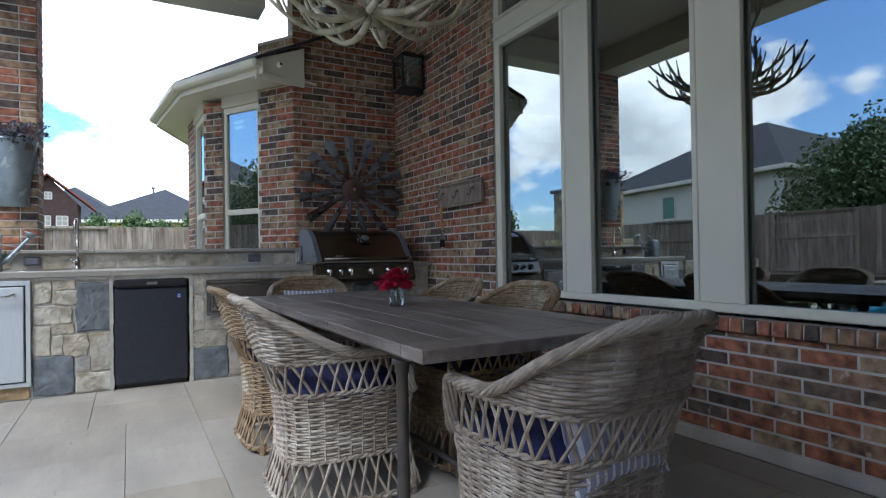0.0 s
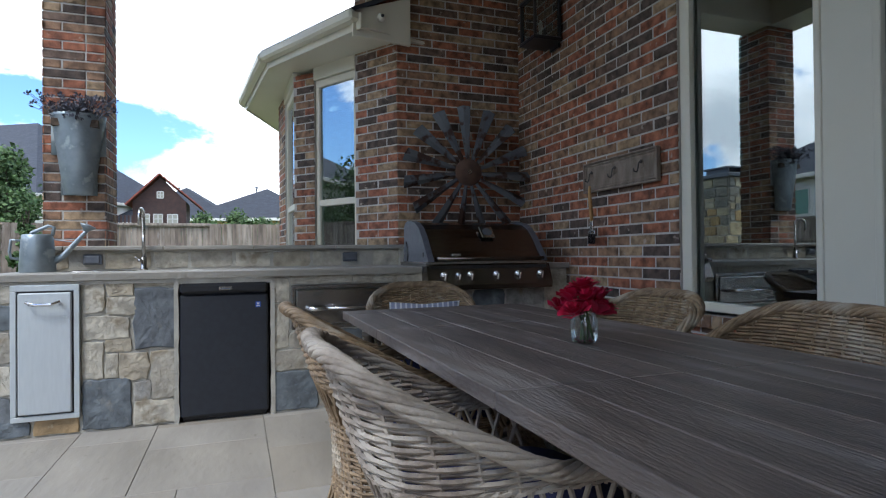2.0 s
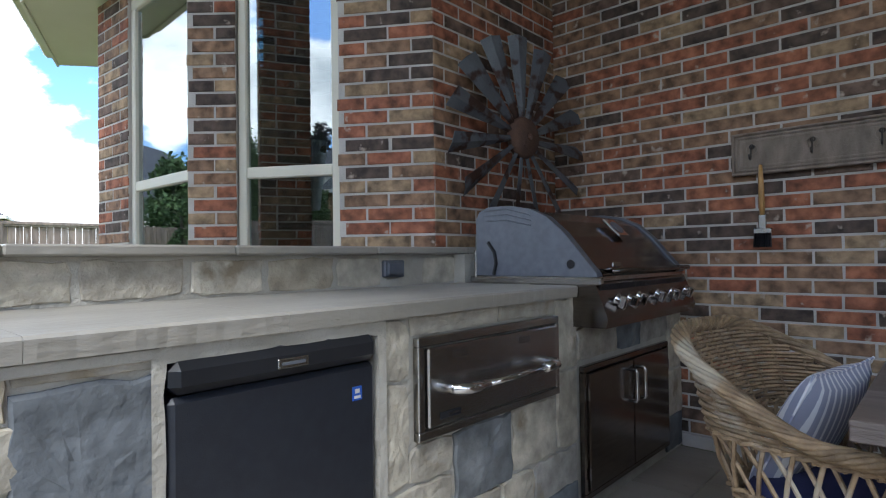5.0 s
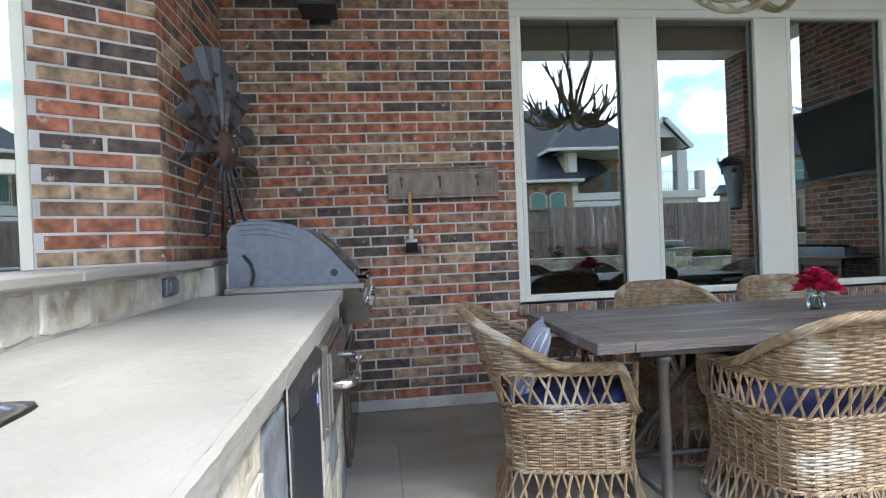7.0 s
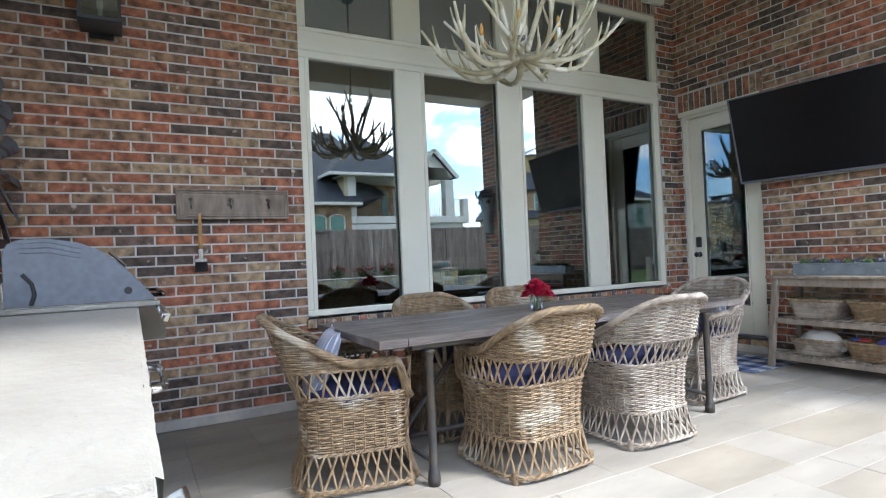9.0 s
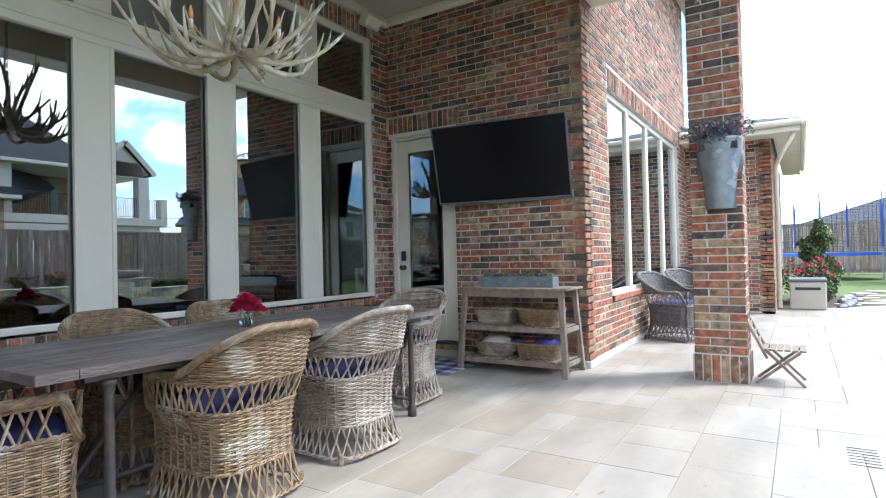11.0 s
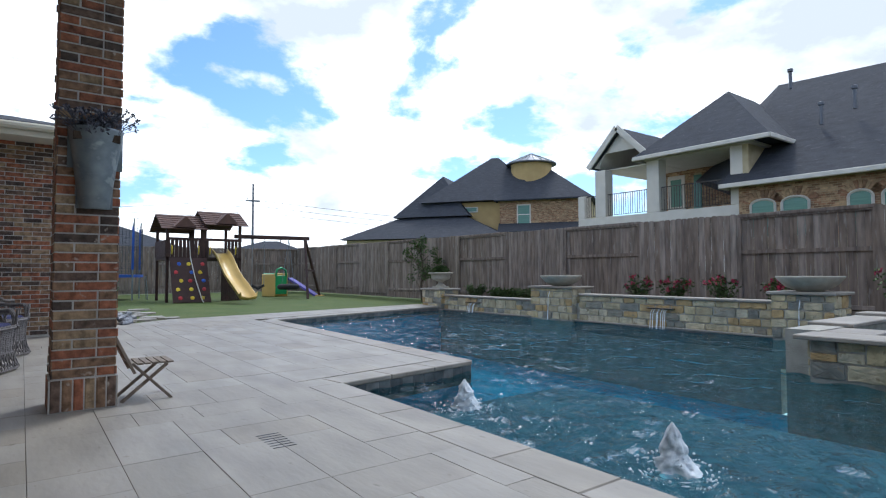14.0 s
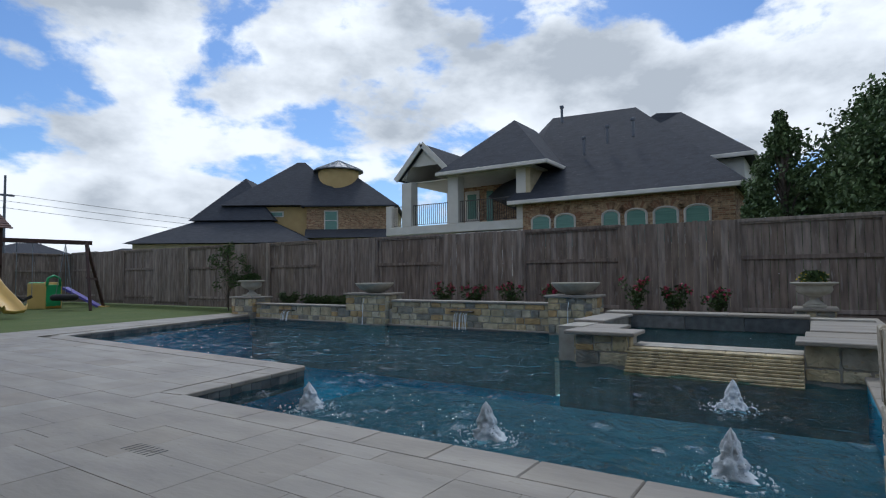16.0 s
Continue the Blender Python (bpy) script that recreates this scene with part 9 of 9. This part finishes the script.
for x in (1.35, 0.7):
    pbeam("lower_post", (x, -1.0, 0), (x, -1.0, 1.55), 0.09, 0.09)
for k in range(9):
    part("lower_board", Builder().box(-0.62 - k * 0.07, -0.56 - k * 0.07, 0.90, 0.93, 0, 1.55), PLAYWOOD, ps)
sl, nn = Builder(), 22
vv = []
for i in range(nn):
    t = i / (nn - 1)
    y = 0.95 + 3.1 * t
    z = 1.70 * (1 - t) ** 1.12 + 0.10 * math.sin(t * 9.0) * (1 - t) + 0.14 * (t > 0.98) + 0.12
    x = -0.48 - 0.15 * t
    for dx, dz in ((-0.30, 0.16), (-0.27, 0.17), (-0.24, 0.02), (0, -0.01), (0.24, 0.02), (0.27, 0.17), (0.30, 0.16)):
        vv.append((x + dx, y, z + dz))
ff = [(i * 7 + j, i * 7 + j + 1, (i + 1) * 7 + j + 1, (i + 1) * 7 + j) for i in range(nn - 1) for j in range(6)]
slp = part("slide", sl.add(vv, ff), YELLOW, ps, "pale yellow wavy plastic slide", smooth=True)
sm = slp.modifiers.new("thick", "SOLIDIFY")
sm.thickness = 0.035
bb = thing("swing_beam", "dark timber swing beam on slanting legs with swings and a tyre", "swing set", (-7.3, -18.6, -0.05))
part("beam", Builder().beam((0, 0, 2.55), (-3.1, 0.3, 2.55), 0.10, 0.16, 0.01), PLAYWOOD, bb)
for a, b in (((-2.9, 0.3, 2.55), (-2.5, 1.6, 0.0)), ((-2.9, 0.3, 2.55), (-4.2, -1.0, 0.0))):
    part("leg", Builder().beam(a, b, 0.10, 0.10, 0.01), PLAYWOOD, bb)
part("brace", Builder().beam((-2.65, 0.95, 1.2), (-3.6, -0.4, 1.15), 0.07, 0.07), PLAYWOOD, bb)
for x in (-0.7, -1.2):
    part("chain", Builder().tube([(x, 0.1, 2.5), (x, 0.1, 0.55)], 0.012, 4), ZINC, bb)
part("swing_seat", Builder().tube([(-0.7, 0.1, 0.55), (-0.95, 0.1, 0.42), (-1.2, 0.1, 0.55)], 0.06, 6), RUBBER, bb, "black rubber sling swing")
part("tyre", Builder().tube([(-2.2 + 0.34 * math.cos(a * math.pi / 10), 0.25 + 0.34 * math.sin(a * math.pi / 10), 0.48) for a in range(20)] + [(-1.86, 0.25, 0.48)], 0.12, 10), RUBBER, bb, "black tyre swing", smooth=True)
for a in (0, 2.1, 4.2):
    part("chain", Builder().tube([(-2.2, 0.25, 2.5), (-2.2 + 0.3 * math.cos(a), 0.25 + 0.3 * math.sin(a), 0.55)], 0.012, 4), ZINC, bb)
tc = thing("toddler_slide", "small green, yellow and purple plastic toddler slide on a lawn", "slide", (-10.0, -20.6, -0.05), 20)
part("tower", Builder().box(-0.05, 0.0, -0.45, 0.45, 0, 1.05, 0.02).box(0.65, 0.70, -0.45, 0.45, 0, 1.0, 0.02), YELLOW, tc)
part("side", Builder().box(0.0, 0.65, 0.40, 0.45, 0.1, 0.95, 0.02).box(0.0, 0.65, -0.45, -0.40, 0.1, 1.05, 0.02), GREENP, tc)
part("arch", Builder().tube([(0.05, 0.45, 0.9), (0.1, 0.45, 1.2), (0.35, 0.45, 1.3), (0.6, 0.45, 1.2), (0.65, 0.45, 0.9)], 0.05, 8), GREENP, tc, smooth=True)
part("chute", Builder().slab([(-0.05, 0.45, 0.85), (-0.75, 1.5, 0.05), (-1.25, 1.2, 0.05), (-0.55, 0.2, 0.85)], 0.08), PURPLE, tc)
part("chute_lip", Builder().slab([(-0.75, 1.5, 0.06), (-0.85, 1.75, 0.02), (-1.45, 1.4, 0.02), (-1.25, 1.2, 0.06)], 0.06), YELLOW, tc)

# trampoline
tp = thing("trampoline", "round trampoline with a blue edge pad and a tall safety net", "trampoline", (-2.55, -21.5, -0.05))
R = 1.85
ring = lambda r_, z_, n_=40: [(r_ * math.cos(a * 2 * math.pi / n_), r_ * math.sin(a * 2 * math.pi / n_), z_) for a in range(n_)] + [(r_, 0, z_)]
part("frame", Builder().tube(ring(R, 0.95), 0.035, 6), ZINC, tp)
part("mat", Builder().lathe([(R - 0.3, 0.95), (R - 0.3, 0.955)], 40), RUBBER, tp)
part("pad", Builder().lathe([(R - 0.3, 0.94), (R - 0.3, 1.0), (R + 0.04, 1.01), (R + 0.05, 0.90)], 40), BLUEP, tp, "blue edge pad")
for k in range(6):
    a = k * math.pi / 3 + 0.25
    x, y = R * 1.03 * math.cos(a), R * 1.03 * math.sin(a)
    part("net_pole", Builder().tube([(x, y, 0.0), (x, y, 2.5), (x * 1.02, y * 1.02, 3.2)], 0.03, 6), ZINC, tp)
    part("pole_sleeve", Builder().tube([(x, y, 1.2), (x, y, 2.9)], 0.045, 6), BLUEP, tp)
nt_ = Builder()
for k in range(72):
    a = k * math.pi / 36
    nt_.tube([(R * math.cos(a), R * math.sin(a), 1.0), (R * math.cos(a), R * math.sin(a), 2.95 + 0.1 * math.cos(6 * (a - 0.25)))], 0.006, 3, False)
for z in np.arange(1.05, 2.95, 0.10):
    nt_.tube(ring(R, float(z), 36), 0.005, 3)
part("net", nt_, NET, tp, kind="stuff")
part("ladder", Builder().beam((-R - 0.1, 0.6, 0.0), (-R - 0.02, 0.6, 0.95), 0.03, 0.03).beam((-R - 0.1, 0.95, 0.0), (-R - 0.02, 0.95, 0.95), 0.03, 0.03)
     .beam((-R - 0.08, 0.6, 0.3), (-R - 0.08, 0.95, 0.3), 0.03, 0.06).beam((-R - 0.05, 0.6, 0.6), (-R - 0.05, 0.95, 0.6), 0.03, 0.06), ZINC, tp)

# resin storage box, stepping stones and stones at the bed edge
sb = thing("storage_box", "beige resin deck box with a dark grey lid", "storage box", (-1.50, -7.55, 0.0))
part("body", Builder().box(-0.29, 0.29, -0.30, 0.30, 0.0, 0.52, 0.02), BEIGE, sb)
part("lid", Builder().box(-0.31, 0.31, -0.32, 0.32, 0.521, 0.58, 0.02), GREYPAINT, sb)
part("grille", Builder().box(-0.20, 0.20, 0.30, 0.312, 0.37, 0.42, 0.004), BLACK, sb)
rng = random.Random(12)
for k, (x, y, r_) in enumerate(((-2.6, -9.4, 0.30), (-2.9, -10.1, 0.33), (-2.6, -10.9, 0.30), (-3.0, -11.7, 0.32), (-2.7, -12.5, 0.3), (-3.1, -13.4, 0.3), (-3.2, -9.6, 0.26), (-2.2, -9.0, 0.25))):
    e = thing("stepping_stone", "flat irregular pale stepping stone in a lawn", "stepping stone", (x, y, -0.05), rng.uniform(0, 90), "stepping stones in the lawn")
    pts = [(r_ * rng.uniform(0.8, 1.15) * math.cos(a * math.pi / 4.5), r_ * rng.uniform(0.7, 1.0) * math.sin(a * math.pi / 4.5)) for a in range(9)]
    part("slab", Builder().prism(pts, -0.01, 0.035), TRAV, e)
for k in range(14):
    e = thing("edging_rock", "dark grey rough edging rock", "rock", (-2.05 + rng.uniform(-.12, .12) - k * 0.03, -7.9 - k * 0.24, -0.04), rng.uniform(0, 90), "rocks at the edge of the bed")
    pts = [(0.13 * rng.uniform(0.7, 1.2) * math.cos(a * math.pi / 3.5), 0.10 * rng.uniform(0.7, 1.2) * math.sin(a * math.pi / 3.5)) for a in range(7)]
    n = len(pts)
    v = [(x, y, 0) for x, y in pts] + [(x * 0.95, y * 0.95, 0.07) for x, y in pts] + [(x * 0.55, y * 0.55, 0.11) for x, y in pts]
    f = [(r_ * n + i, r_ * n + (i + 1) % n, (r_ + 1) * n + (i + 1) % n, (r_ + 1) * n + i) for r_ in (0, 1) for i in range(n)] + [tuple(2 * n + i for i in range(n))]
    part("rock", Builder().add(v, f), GREYPAINT, e)
structure("ground_bed", Builder().prism([(-2.1, -7.62), (-2.6, -11.6), (-1.2, -11.6), (-1.0, -7.62)][::-1], -0.06, -0.03), SOIL)

# stone fireplace at the north-west, seen in the window glass
fp = thing("outdoor_fireplace", "square limestone outdoor chimney stack with a metal cap", "fireplace", (-3.3, 9.6, 0))
co = part("core", Builder().box(-0.55, 0.55, -0.5, 0.5, 0, 2.35).box(-0.75, 0.75, -0.6, 0.6, 0, 1.3), STONE_MORTAR, fp)
bpy.context.view_layer.update()
for x0, y0, w_, h_, z_ in ((0.75, 0.6, 1.2, 1.3, 0.0), (0.55, 0.5, 1.0, 1.05, 1.3)):
    stone_wall("f", wall_frame((x0 + 0.0, -y0, z_), (0, 1, 0), (1, 0, 0)), w_, h_, int(z_ * 10) + 3, co, lo=0.15, hi=0.4)
    stone_wall("f", wall_frame((-x0, -y0, z_), (1, 0, 0), (0, -1, 0)), 2 * x0, h_, int(z_ * 10) + 7, co, lo=0.15, hi=0.4)
part("cap", Builder().box(-0.62, 0.62, -0.57, 0.57, 2.35, 2.42, 0.01).box(-0.35, 0.35, -0.3, 0.3, 2.55, 2.58), GREYPAINT, fp)
part("cap_leg", Builder().box(-0.3, -0.27, -0.25, 0.25, 2.42, 2.55).box(0.27, 0.3, -0.25, 0.25, 2.42, 2.55), GREYPAINT, fp)

# ---- furniture dimly seen indoors ----
lamp = thing("table_lamp", "table lamp with a linen drum shade, unlit, inside a dim room", "lamp", (5.3, 3.0, 0.75))
part("stem", Builder().lathe([(0.12, 0), (0.12, 0.02), (0.05, 0.05), (0.09, 0.2), (0.10, 0.32), (0.03, 0.5), (0.02, 0.62)], 20), BEIGE, lamp, smooth=True)
part("shade", Builder().lathe([(0.22, 0.52), (0.22, 0.525), (0.20, 0.92), (0.19, 0.92)], 28), TRANSLAMP, lamp, smooth=True)
it = thing("side_table", "dark round-edged side table inside a dim room", "table", (5.3, 3.0, 0.15))
part("top", Builder().box(-0.4, 0.4, -0.4, 0.4, 0.56, 0.60, 0.01), DARKFLOOR, it)
for x in (-0.35, 0.35):
    for y in (-0.35, 0.35):
        part("leg", Builder().box(x - 0.03, x + 0.03, y - 0.03, y + 0.03, 0, 0.56, 0.004), DARKFLOOR, it)
for k, (x, y, t_) in enumerate(((4.7, 1.4, 100), (4.9, 3.9, 80))):
    so = thing("indoor_armchair", "pale upholstered rounded armchair inside a dim room", "armchair", (x, y, 0.15), t_, "armchairs indoors")
    part("seat", Builder().box(-0.42, 0.42, -0.38, 0.40, 0.12, 0.45, 0.06), TRANSLAMP, so)
    part("back", Builder().box(-0.42, 0.42, -0.48, -0.30, 0.12, 0.95, 0.08), TRANSLAMP, so)
    for s in (-1, 1):
        part("arm", Builder().box(min(s * 0.42, s * 0.56), max(s * 0.42, s * 0.56), -0.45, 0.40, 0.12, 0.62, 0.05), TRANSLAMP, so)

# ---- the pieces laid last ----
lay_tiles()
lay_bricks()
